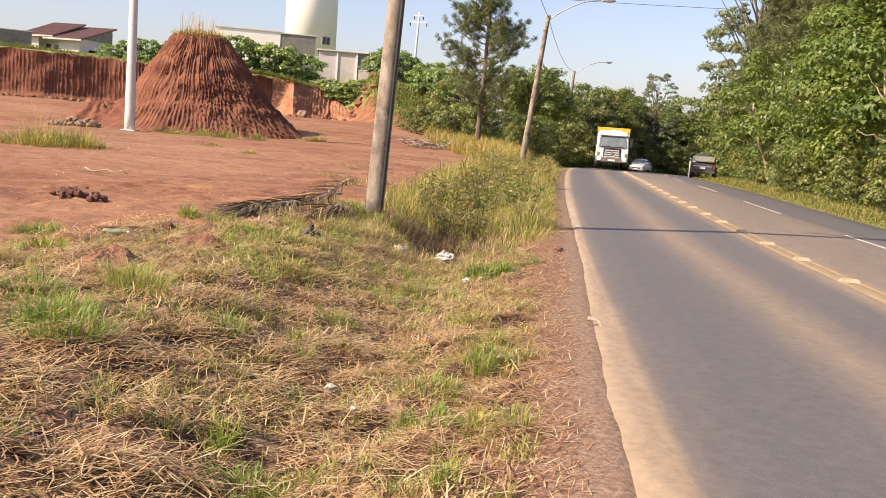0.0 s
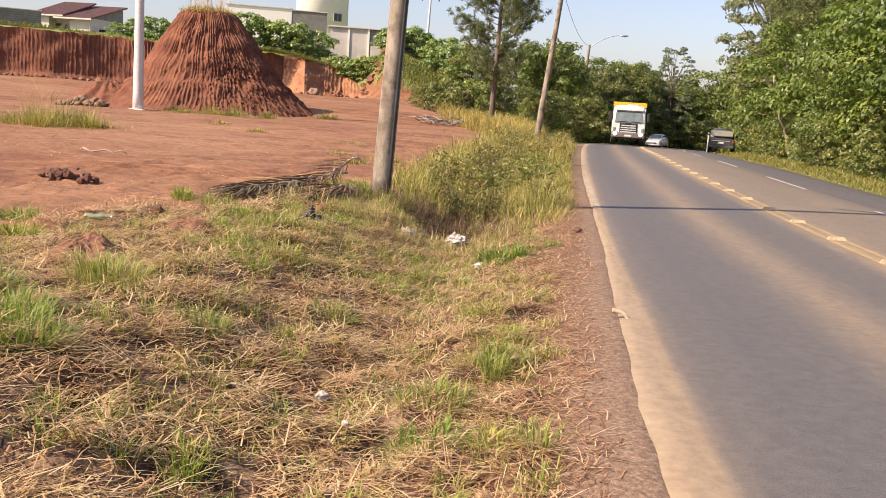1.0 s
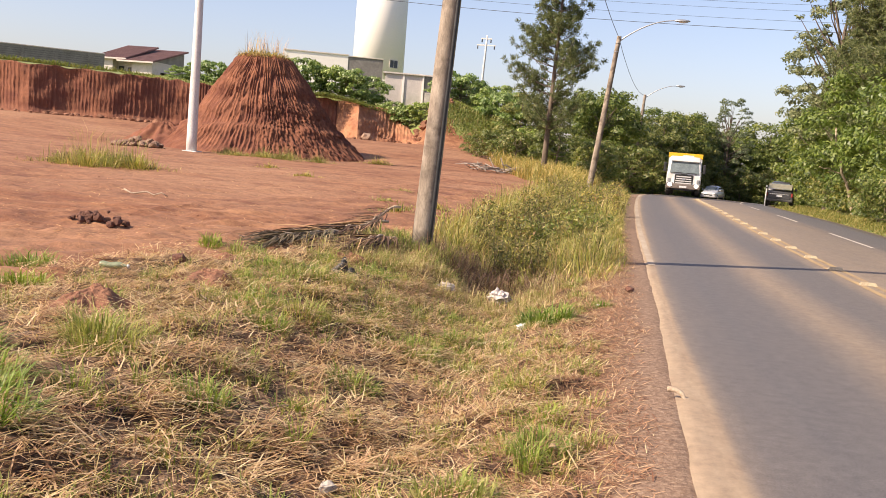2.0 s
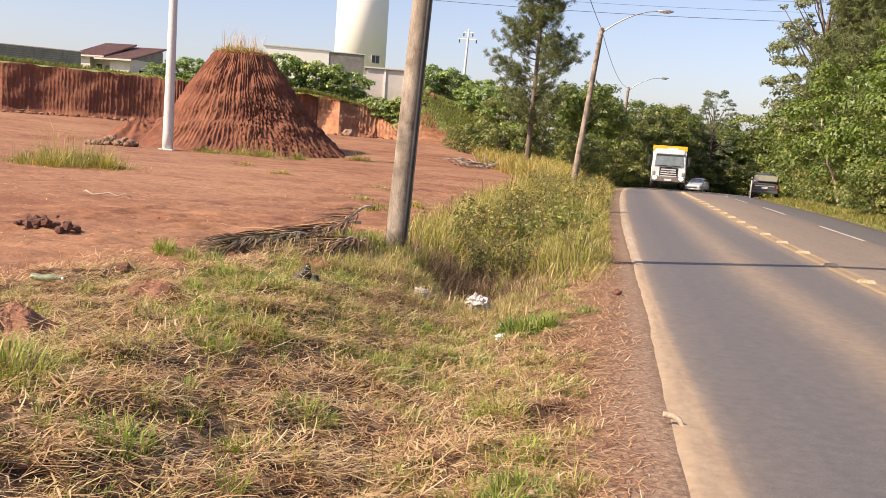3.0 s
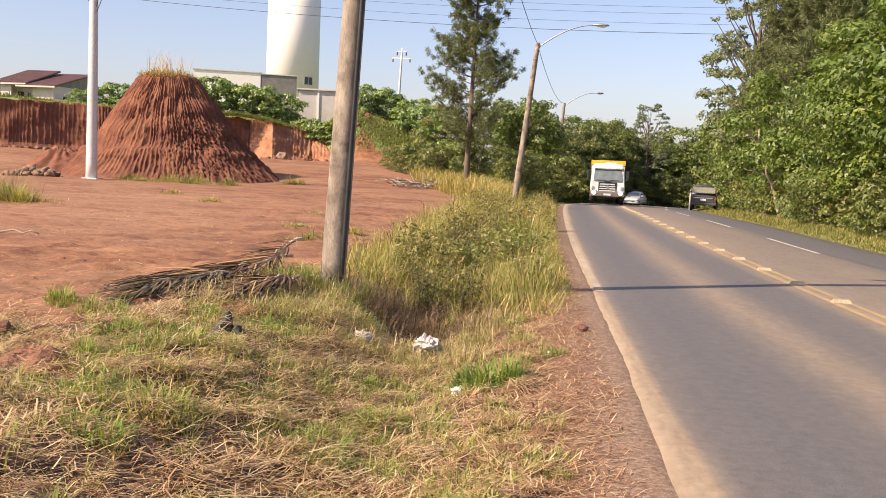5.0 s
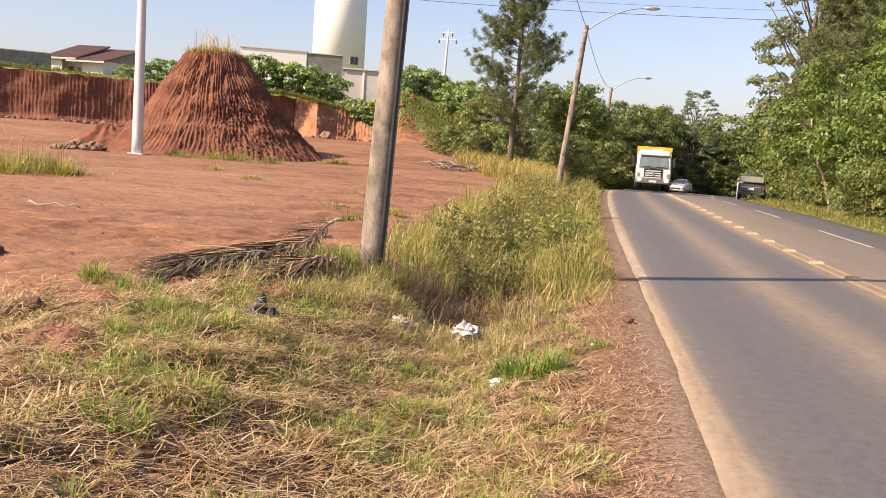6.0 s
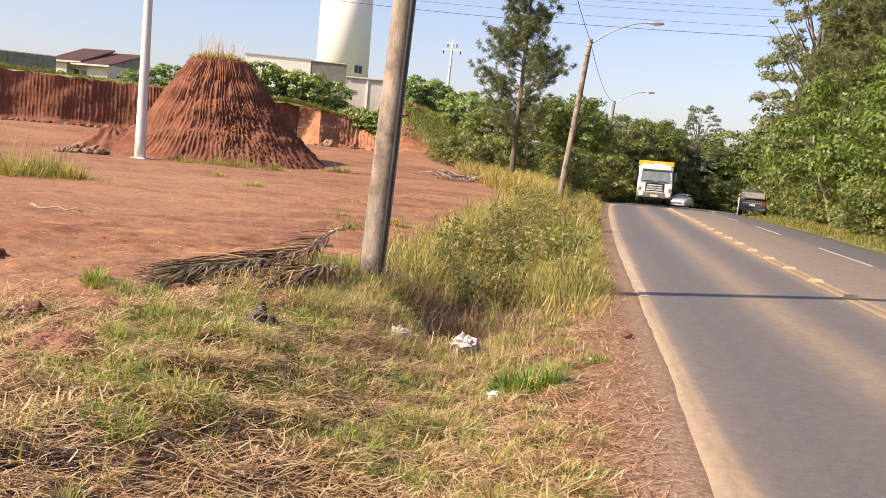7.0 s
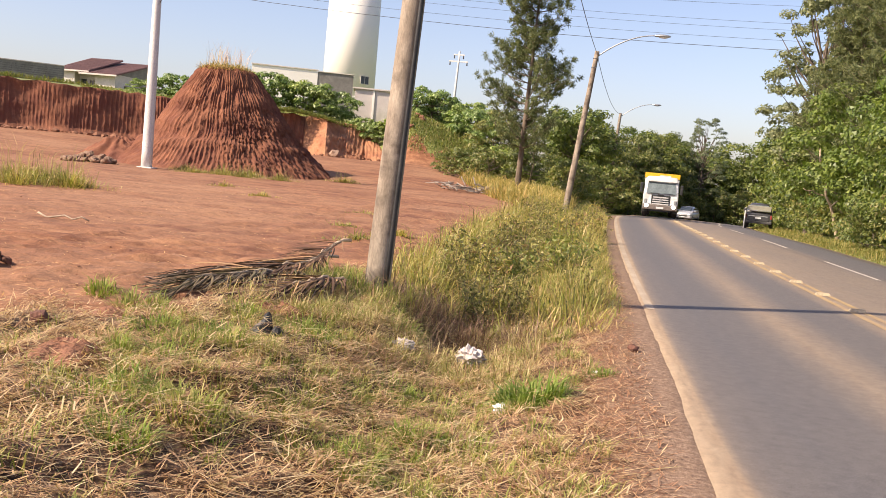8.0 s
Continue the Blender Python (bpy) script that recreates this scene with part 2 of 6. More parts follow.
M["straw"] = foliage("dry_straw", S((0.14, 0.062, 0.037), (0.48, 0.28, 0.16), (0.75, 0.50, 0.295), (0.86, 0.635, 0.40), (0.92, 0.745, 0.51), (0.58, 0.48, 0.21), (0.60, 0.355, 0.215), (0.80, 0.545, 0.33), (0.40, 0.235, 0.14)), 0.65, 0.34, ((0.92, 0.86, 0.84), 1.3))
M["mat"] = foliage("matted_old_grass", S((0.26, 0.16, 0.075), (0.48, 0.33, 0.16), (0.62, 0.46, 0.24), (0.30, 0.30, 0.09), (0.42, 0.40, 0.13), (0.72, 0.56, 0.32)), 0.7, 0.3)
M["blade"] = foliage("green_blade", S((0.17, 0.20, 0.035), (0.28, 0.31, 0.07), (0.38, 0.37, 0.10), (0.52, 0.44, 0.18), (0.24, 0.28, 0.06)), 0.6, 0.3)
M["fresh"] = foliage("fresh_green_blade", S((0.14, 0.21, 0.03), (0.22, 0.30, 0.05), (0.31, 0.36, 0.08)), 0.5, 0.3)
M["tall"] = foliage("tall_verge_grass", S((0.06, 0.07, 0.02), (0.74, 0.56, 0.30), (0.17, 0.195, 0.042), (0.29, 0.31, 0.07), (0.43, 0.41, 0.11), (0.62, 0.50, 0.22), (0.23, 0.255, 0.055), (0.36, 0.355, 0.095), (0.50, 0.34, 0.17)), 0.6, 0.36, ((0.84, 0.86, 0.85), 0.9))
M["verge"] = foliage("wood_edge_grass", S((0.11, 0.135, 0.03), (0.18, 0.19, 0.045), (0.29, 0.26, 0.085), (0.14, 0.165, 0.036), (0.40, 0.32, 0.14)), 0.6, 0.3)
M["needle"] = foliage("fallen_needles", S((0.22, 0.09, 0.048), (0.42, 0.20, 0.105), (0.58, 0.34, 0.19), (0.14, 0.06, 0.036), (0.70, 0.48, 0.28)), 0.75, 0.15)
M["leaf"] = foliage("tree_leaf", S((0.065, 0.095, 0.022), (0.11, 0.155, 0.032), (0.165, 0.21, 0.046), (0.215, 0.235, 0.068)), 0.45, 0.33, ((1.1, 1.1, 0.95), 0.35))
M["leaf_bright"] = foliage("bright_tree_leaf", S((0.075, 0.115, 0.018), (0.125, 0.185, 0.03), (0.185, 0.25, 0.045), (0.235, 0.28, 0.07)), 0.45, 0.34, ((0.8, 0.85, 0.9), 0.3))
M["leaf_olive"] = foliage("olive_tree_leaf", S((0.075, 0.09, 0.03), (0.13, 0.145, 0.045), (0.18, 0.19, 0.065), (0.25, 0.21, 0.10)), 0.5, 0.3, ((0.75, 0.85, 0.8), 0.4))
M["leaf_dark"] = foliage("dark_tree_leaf", S((0.08, 0.104, 0.038), (0.135, 0.165, 0.056), (0.19, 0.215, 0.076), (0.245, 0.24, 0.095)), 0.5, 0.34, ((1.2, 1.15, 1.0), 0.3))
M["leaf_grey"] = foliage("grey_green_leaf", S((0.12, 0.15, 0.08), (0.18, 0.21, 0.11), (0.24, 0.26, 0.14)), 0.5, 0.3)
M["leaf_shrub"] = foliage("shrub_leaf", S((0.085, 0.12, 0.03), (0.145, 0.185, 0.045), (0.21, 0.245, 0.065), (0.29, 0.26, 0.10)), 0.45, 0.34)
M["leaf_stalk"] = foliage("green_weed_leaf", S((0.10, 0.14, 0.03), (0.17, 0.21, 0.05), (0.25, 0.28, 0.07), (0.36, 0.33, 0.11)), 0.5, 0.3)
M["thicket"] = foliage("thicket_blade", S((0.18, 0.19, 0.055), (0.32, 0.29, 0.10), (0.50, 0.39, 0.18), (0.62, 0.47, 0.25), (0.24, 0.24, 0.075)), 0.6, 0.35)
M["grey_wood"] = surface("grey_dead_wood", (0.20, 0.16, 0.13), (0.40, 0.35, 0.30), 6.0, 50.0, 0.9, bump=0.4)
M["leaf_weed"] = foliage("weed_leaf", S((0.075, 0.085, 0.02), (0.19, 0.205, 0.048), (0.33, 0.32, 0.08), (0.52, 0.42, 0.17), (0.12, 0.135, 0.03), (0.30, 0.18, 0.09)), 0.5, 0.3)
M["leaf_broad"] = foliage("broad_leaf", S((0.11, 0.18, 0.04), (0.19, 0.28, 0.07), (0.28, 0.36, 0.11), (0.36, 0.42, 0.18)), 0.4, 0.3)
M["pine"] = foliage("pine_needle", S((0.085, 0.11, 0.045), (0.155, 0.18, 0.072), (0.245, 0.255, 0.11)), 0.6, 0.33)
M["palm_dry"] = foliage("dry_palm_leaf", S((0.04, 0.021, 0.015), (0.09, 0.048, 0.03), (0.165, 0.09, 0.055), (0.10, 0.056, 0.036), (0.38, 0.25, 0.15)), 0.9, 0.08, by_object=True)

M["pale_stone"] = surface("pale_stone", (0.36, 0.32, 0.27), (0.54, 0.49, 0.43), 16.0, 70.0, 0.9, bump=0.4, depth=0.005)
M["litter_green"] = surface("dull_green_plastic", (0.17, 0.20, 0.11), (0.28, 0.31, 0.19), 14.0, 60.0, 0.4, bump=0.2)
M["grey_lining"] = surface("dull_grey_sheet", (0.07, 0.066, 0.062), (0.14, 0.135, 0.13), 14.0, 60.0, 0.6, bump=0.2)
M["pale_wood"] = surface("pale_dry_wood", (0.34, 0.25, 0.17), (0.55, 0.44, 0.32), 6.0, 50.0, 0.85, bump=0.4)
# paler than the other glass: reflected sky is put into the base colour
M["windscreen"] = surface("windscreen_glass", (0.10, 0.125, 0.13), (0.20, 0.24, 0.245), 1.0, 9.0, 0.04, bump=0.0)
# plain light grey standing in for bright reflections on chrome bars
M["grille_grey"] = surface("silver_grille", (0.48, 0.47, 0.46), (0.62, 0.61, 0.60), 5.0, 40.0, 0.4, bump=0.0)
M["truck_bumper"] = surface("dusty_grey_bumper", (0.12, 0.10, 0.09), (0.22, 0.18, 0.16), 3.0, 20.0, 0.6, bump=0.0)
M["car_trim"] = surface("dark_plastic_trim", (0.05, 0.05, 0.05), (0.09, 0.085, 0.08), 3.0, 20.0, 0.7, bump=0.0)
M["tan_cover"] = surface("tan_vinyl", (0.20, 0.185, 0.13), (0.28, 0.26, 0.19), 3.0, 20.0, 0.6, bump=0.1)
M["headlight_on"], _t, _b = nodes_of("lit_headlight", 0.1)
_b.inputs["Base Color"].default_value = (0.9, 0.88, 0.8, 1)
_b.inputs["Emission Color"].default_value = (1.0, 0.93, 0.78, 1)
_b.inputs["Emission Strength"].default_value = 1.2
M["palm_grey"] = foliage("grey_green_palm_leaf", S((0.08, 0.058, 0.04), (0.13, 0.095, 0.06), (0.21, 0.15, 0.095), (0.095, 0.09, 0.052)), 0.9, 0.08, by_object=True)
M["dead"] = foliage("dead_stem", S((0.09, 0.045, 0.03), (0.2, 0.11, 0.07), (0.36, 0.24, 0.16)), 0.8, 0.1)
M["cap"] = foliage("dry_cap_grass", S((0.20, 0.17, 0.05), (0.42, 0.33, 0.15), (0.60, 0.47, 0.25), (0.28, 0.26, 0.08), (0.70, 0.55, 0.31)), 0.6, 0.3)
M["hill"] = foliage("hill_grass_blade", S((0.15, 0.19, 0.045), (0.22, 0.26, 0.07), (0.31, 0.31, 0.10), (0.42, 0.35, 0.16), (0.19, 0.23, 0.055)), 0.6, 0.3)

# ---- mesh helpers ----
R = np.random.default_rng(7)


def mesh_of(name, verts, faces, material, smooth=False):
    """A mesh from arrays: faces is an (n, 3) or (n, 4) array, or a list of such."""
    verts = np.asarray(verts, np.float32)
    groups = [np.asarray(f, np.int32) for f in (faces if isinstance(faces, list) else [faces])]
    me = bpy.data.meshes.new(name)
    loops = np.concatenate([g.ravel() for g in groups])
    sizes = np.concatenate([np.full(len(g), g.shape[1], np.int32) for g in groups])
    me.vertices.add(len(verts))
    me.vertices.foreach_set("co", verts.ravel())
    me.loops.add(len(loops))
    me.loops.foreach_set("vertex_index", loops)
    me.polygons.add(len(sizes))
    me.polygons.foreach_set("loop_start", np.concatenate([[0], np.cumsum(sizes)[:-1]]).astype(np.int32))
    me.polygons.foreach_set("use_smooth", np.full(len(sizes), smooth))
    me.update(calc_edges=True)
    if material:
        me.materials.append(material)
    return me


def grid_faces(nu, nv, loop_u=False):
    """Quads of a grid of nu x nv points, v running fastest."""
    iu = np.arange(nu if loop_u else nu - 1)[:, None]
    iv = np.arange(nv - 1)[None]
    a, b = iu * nv + iv, ((iu + 1) % nu) * nv + iv
    return np.stack([a, b, b + 1, a + 1], -1).reshape(-1, 4)


def under(ob, parent):
    ob.parent = parent
    return ob


def part(name, data, material, parent, label=""):
    """Links a bmesh or a mesh as one mesh object under a thing or a part."""
    if isinstance(data, bmesh.types.BMesh):
        me = bpy.data.meshes.new(name)
        data.to_mesh(me)
        data.free()
    else:
        me = data
    if material and not me.materials:
        me.materials.append(material)
    ob = new(name, me)
    ob.parent = parent
    return tagged(ob, label) if label else ob


def thing(name, place, label, category, group="", turn=0.0):
    ob = new(name)
    ob.matrix_world = pose(*place, 0, 0, turn)
    return tagged(ob, label, category, group)


def box(bm, x0, x1, y0, y1, z0, z1, bevel=0.0):
    made = bmesh.ops.create_cube(bm, size=1.0, matrix=Matrix.Translation(((x0 + x1) / 2, (y0 + y1) / 2, (z0 + z1) / 2)) @ Matrix.Diagonal((x1 - x0, y1 - y0, z1 - z0, 1)))
    if bevel:
        edges = list({e for v in made["verts"] for e in v.link_edges})
        bmesh.ops.bevel(bm, geom=edges, offset=bevel, segments=2, affect="EDGES", profile=0.6)
    return bm


def boxes(*rows, bevel=0.0):
    bm = bmesh.new()
    for r in rows:
        box(bm, *r, bevel=bevel)
    return bm


def tube(points, radii, sides=8, cap=True):
    """Vertices and faces of a tube along points."""
    p = np.asarray(points, float)
    r = np.broadcast_to(radii, len(p))
    d = np.gradient(p, axis=0)
    d /= np.linalg.norm(d, axis=1)[:, None] + 1e-9
    ref = np.where(np.abs(d[:, 2:]) > 0.9, [[1.0, 0, 0]], [[0, 0, 1.0]])
    u = np.cross(d, ref)
    u /= np.linalg.norm(u, axis=1)[:, None]
    w = np.cross(d, u)
    a = np.linspace(0, 2 * np.pi, sides, endpoint=False)
    ring = p[:, None] + r[:, None, None] * (np.cos(a)[None, :, None] * u[:, None] + np.sin(a)[None, :, None] * w[:, None])
    v = ring.transpose(1, 0, 2).reshape(-1, 3)
    f = grid_faces(sides, len(p), True)
    if cap:
        n = len(p)
        v = np.concatenate([v, p[:1], p[-1:]])
        k = np.arange(sides)
        end = np.stack([k * n + n - 1, ((k + 1) % sides) * n + n - 1, np.full(sides, len(v) - 1), np.full(sides, len(v) - 1)], -1)
        start = np.stack([((k + 1) % sides) * n, k * n, np.full(sides, len(v) - 2), np.full(sides, len(v) - 2)], -1)
        return v, [f, end[:, :3], start[:, :3]]
    return v, [f]


def joined(pieces):
    """Several (vertices, [faces]) in one."""
    vs, tri, quad, off = [], [], [], 0
    for v, fs in pieces:
        vs.append(v)
        for f in fs:
            (tri if f.shape[1] == 3 else quad).append(f + off)
        off += len(v)
    return np.concatenate(vs), [np.concatenate(g) for g in (quad, tri) if g]


def tube_mesh(name, points, radii, material, sides=8):
    v, f = tube(points, radii, sides)
    return mesh_of(name, v, f, material, True)


def blades(base, length, width, lean, turn, droop=0.5, curl=0.35):
    """Grass blades from arrays: each a tapering strip of a quad and a tip, bending over."""
    n = len(base)
    d = np.stack([np.cos(turn), np.sin(turn), np.zeros(n)], -1)
    side = np.stack([-np.sin(turn), np.cos(turn), np.zeros(n)], -1) * (width / 2)[:, None]
    up = np.array([0, 0, 1.0])
    s, c = np.sin(lean)[:, None], np.cos(lean)[:, None]
    l2 = np.minimum(lean + droop, 1.75)
    s2, c2 = np.sin(l2)[:, None], np.cos(l2)[:, None]
    L = length[:, None]
    mid = base + 0.55 * L * (s * d + c * up)
    turn2 = turn + R.normal(0, curl, n)
    tip = mid + 0.45 * L * (s2 * np.stack([np.cos(turn2), np.sin(turn2), np.zeros(n)], -1) + c2 * up)
    v = np.stack([base - side, base + side, mid + 0.8 * side, mid - 0.8 * side, tip], 1).reshape(-1, 3)
    k = np.arange(n)[:, None] * 5
    return v, [k + np.array([[0, 1, 2, 3]]), k + np.array([[3, 2, 4]])]


def leaves(at, size, normal, long=1.7, simple=False):
    """Leaves as folded diamonds: places, sizes and the way they face."""
    n = len(at)
    a = R.normal(size=(n, 3))
    normal = normal / (np.linalg.norm(normal, axis=1)[:, None] + 1e-9)
    u = np.cross(normal, a)
    u /= np.linalg.norm(u, axis=1)[:, None] + 1e-9
    w = np.cross(normal, u)
    s = size[:, None] * 0.5
    if simple:
        v = np.stack([at - u * s * long, at + w * s * 0.95 + u * s * 0.2, at + u * s * long * 0.8 - w * s * 0.7], 1).reshape(-1, 3)
        return v, [np.arange(n * 3).reshape(-1, 3)]
    v = np.stack([at - u * s * long, at + w * s * 0.75 + normal * s * 0.25, at + u * s * long - normal * s * 0.3, at - w * s * 0.75 + normal * s * 0.25], 1).reshape(-1, 3)
    k = np.arange(n)[:, None] * 4
    return v, [k + np.array([[0, 1, 2]]), k + np.array([[0, 2, 3]])]


def smooth(a, b, x):
    t = np.clip((np.asarray(x, float) - a) / (b - a), 0, 1)
    return t * t * (3 - 2 * t)


def wobble(x, y, size, seed=0):
    """Smooth made-up relief between -1 and 1 from a few crossed waves."""
    r = np.random.default_rng(seed)
    out = 0.0
    for k in range(6):
        a, p = r.uniform(0, 2 * np.pi, 2)
        f = 2 * np.pi / size * r.uniform(0.6, 1.7)
        out = out + np.sin(f * (x * np.cos(a) + y * np.sin(a)) + p + 1.3 * np.sin(f * 0.6 * (y * np.cos(a) - x * np.sin(a))))
    return out / 4.0


# ---- plan of the ground ----
ROAD_Y = (-80, -20, 0, 5.3, 9, 14, 22, 34, 45, 57, 65, 72, 85, 100, 130, 170, 400)
ROAD_X = (4.9, 2.1, 1.15, 0.92, 0.70, 0.50, 0.28, 0.10, 0.04, 0.12, 0.7, 1.5, 2.8, 4.7, 12.5, 32, 190)
CREST_Y = (-100, 40, 57, 72, 80, 100, 140, 200, 400)
CREST_Z = (0.0, 0.0, -0.17, -0.48, -0.66, -1.2, -2.8, -6.0, -12.0)
_ys = np.arange(-110, 420, 1.0)
_k = np.ones(7) / 7
_xs = np.convolve(np.pad(np.interp(_ys, ROAD_Y, ROAD_X), 3, mode="edge"), _k, "valid")
_zs = np.convolve(np.pad(np.interp(_ys, CREST_Y, CREST_Z), 3, mode="edge"), _k, "valid")
LANE, LANE2, WIDTH = 3.42, 6.1, 8.25


def edge_s(y):
    """Where the asphalt ends on the left, and where its strip of dust ends, measured from the left line."""
    return np.interp(y, (2, 5, 9, 13, 20), (-0.27, -0.20, -0.06, 0.0, 0.01))


def dust_s(y):
    return np.interp(y, (2, 7, 14, 22), (-0.01, 0.02, 0.16, 0.22))




def road_x(y):
    return np.interp(y, _ys, _xs)


def road_z(s, y):
    """The road's height at s metres from its left line: crowned at the centre line."""
    return np.interp(y, _ys, _zs) - 0.022 * np.clip(s - LANE, 0, 20) + 0.0 * s


AZ = (-30, 0, 3, 5, 7, 9.5, 12.4, 13.6, 15, 16.2, 17.3, 18.6, 24, 30, 36, 48, 60, 90)
BANK_D = (150, 120, 95, 80, 73, 73, 74, 78, 81.0, 79.6, 77.2, 79.4, 76, 75, 75.5, 84, 110, 150)
BANK_H = (0.5, 0.5, 1.0, 2.0, 2.6, 3.2, 4.2, 2.2, 2.6, 2.9, 3.0, 3.1, 3.15, 3.3, 3.45, 3.8, 4.3, 4.5)
BANK_W = (30, 20, 14, 10, 8, 8, 7, 7, 5, 5, 4.5, 1.5, 1.5, 1.5, 1.5, 1.5, 1.5, 1.5)


def lot_z(x, y):
    """The cleared lot: level, then rising towards the cut banks, and the plateau behind them."""
    d, az = np.hypot(x, y), np.degrees(np.arctan2(-x, y))
    z = 0.15 + 0.18 * smooth(18, 46, d) * smooth(2, 12, az) + 1.45 * smooth(52, 76, d) * smooth(0, 14, az) + 0.035 * wobble(x, y, 9.0, 3)
    db, h, w = np.interp(az, AZ, BANK_D), np.interp(az, AZ, BANK_H), np.interp(az, AZ, BANK_W)
    z = z + h * smooth(0, 1, (d - db - np.interp(w, (1.5, 5, 7), (1.7, 1.5, 0.3))) / w) + 0.058 * np.clip(d - db - w, 0, 70) * smooth(2, 12, az) - 0.02 * np.clip(d - 260, 0, 2000)
    return z


def ground_z(x, y):
    x, y = np.asarray(x, float), np.asarray(y, float)
    s = x - road_x(y)
    base = np.interp(y, _ys, _zs)
    lot = lot_z(x, y)
    depth = 0.20 + 0.16 * smooth(5, 10, y)
    ditch = -depth * np.exp(-((s + 1.95) / 0.85) ** 2)
    left = base - 0.01 - 0.05 * smooth(-0.3, -0.9, s) + (lot - base + 0.06) * smooth(-2.2, -4.0, s) + ditch * smooth(80, 50, y)
    left = left + (0.055 * wobble(x, y, 0.9, 5) + 0.032 * wobble(x, y, 0.38, 6)) * smooth(-0.4, -1.2, s) * smooth(60, 20, y)
    left = left - 0.40 * np.exp(-((x + 1.62) / 0.42) ** 2 - ((y - 10.75) / 0.55) ** 2)
    edge = road_z(WIDTH, y)
    right = edge - 0.03 + 0.02 * np.clip(s - WIDTH - 1.0, 0, 40) + 0.1 * wobble(x, y, 5, 8) * smooth(WIDTH, WIDTH + 3, s)
    z = np.where(s < 3.0, left, right)
    bed = smooth(-0.01, 0.10, s - edge_s(y)) * smooth(WIDTH + 0.25, WIDTH, s) * (np.abs(y) < 360)
    return z * (1 - bed) + (road_z(np.clip(s, 0, WIDTH), y) - 0.07) * bed


def axis(*spans):
    out = [np.arange(a, b, step) for a, b, step in spans]
    return np.concatenate(out + [[spans[-1][1]]])


def build_ground():
    xs = axis((-2500, -300, 200), (-300, -90, 15), (-90, -50, 2.0), (-50, -8, 0.55), (-8, -1.0, 0.14), (-1.0, 2.4, 0.07), (2.4, 12, 0.5), (12, 40, 2), (40, 300, 20), (300, 2500, 200))
    ys = axis((-600, -60, 60), (-60, -4, 4), (-4, 14, 0.14), (14, 50, 0.5), (50, 95, 0.55), (95, 160, 2), (160, 400, 20), (400, 3000, 200))
    X, Y = np.meshgrid(xs, ys, indexing="ij")
    Z = ground_z(X, Y)
    me = mesh_of("ground", np.stack([X, Y, Z], -1).reshape(-1, 3), grid_faces(len(xs), len(ys)), M["ground"], True)
    s, d, az = X - road_x(Y), np.hypot(X, Y), np.degrees(np.arctan2(-X, Y))
    verge_edge = -6.4 + 0.8 * wobble(X, Y, 4.0, 11) + 0.30 * np.clip(Y - 4, 0, 9)
    thatch = smooth(-0.25, -0.6, s) * smooth(0.0, 1.2, s - verge_edge) * smooth(75, 60, Y)
    db, w = np.interp(az, AZ, BANK_D), np.interp(az, AZ, BANK_W)
    rise = 2.9 * smooth(8.5, 10.0, az) * smooth(14.6, 13.0, az) * (1 + 0.5 * wobble(X, Y, 3.0, 12))
    rise = rise + 3.4 * smooth(13.6, 14.8, az) * smooth(19.2, 18.2, az)
    green = smooth(0.3, 1.5, d - db - 0.4 - rise) * (az > -5) + smooth(WIDTH, WIDTH + 0.6, s) + (az < 6) * (s < 0) * smooth(45, 70, Y)
    col = np.stack([np.clip(thatch, 0, 1), np.clip(green, 0, 1), smooth(-0.95, -0.6, s) * (s < 2), 0 * s + 1], -1).reshape(-1, 4).astype(np.float32)
    layer = me.color_attributes.new("cover", "FLOAT_COLOR", "POINT")
    layer.data.foreach_set("color", col.ravel())
    return tagged(new("ground", me), "bare red earth lot with a dry grassy roadside verge", "ground", kind="structure")


def build_road():
    us = np.array([-0.34, -0.27, -0.15, 0.0, 0.4, 1.0, 2.2, 3.4, 4.6, 6.25, 7.6, WIDTH, WIDTH + 0.05])
    ys = np.concatenate([np.arange(-60, -2, 1.0), np.arange(-2, 30, 0.25), np.arange(30, 110, 1.0), np.arange(110, 201, 3.0)])
    U, Y = np.meshgrid(us, ys, indexing="ij")
    flat_uv = np.stack([U, Y], -1).reshape(-1, 2)
    e, d = edge_s(Y[0]), dust_s(Y[0])
    U = U.copy()
    U[0], U[1], U[2], U[3], U[4] = e - 0.035, e, (e + d) / 2, d, d + 0.4
    rag = 0.008 * wobble(Y, Y * 0, 1.7, 21) + 0.014 * wobble(Y, Y * 0, 0.35, 22)
    Xs = road_x(Y) + np.where(np.arange(len(us))[:, None] < 2, U + rag, U)
    Z = road_z(U, Y)
    Z[0] -= 0.06
    Z[1] -= 0.012
    Z[-1] -= 0.12
    me = mesh_of("road", np.stack([Xs, Y, Z], -1).reshape(-1, 3), grid_faces(len(us), len(ys)), M["asphalt"], True)
    uv = me.uv_layers.new(name="UVMap")
    idx = np.empty(len(me.loops), np.int32)
    me.loops.foreach_get("vertex_index", idx)
    flat = flat_uv[idx].astype(np.float32)
    uv.data.foreach_set("uv", flat.ravel())
    return tagged(new("road", me), "worn grey asphalt road dusted with red earth", "road", kind="structure")


def stripe(name, s0, s1, y0, y1, material, parent, lift=0.004):
    ys = np.linspace(y0, y1, max(2, int((y1 - y0) / 1.0) + 1))
    U, Y = np.meshgrid(np.array([s0, s1]), ys, indexing="ij")
    me = mesh_of(name, np.stack([road_x(Y) + U, Y, road_z(U, Y) + lift], -1).reshape(-1, 3), grid_faces(2, len(ys)), material)
    return part(name, me, None, parent)


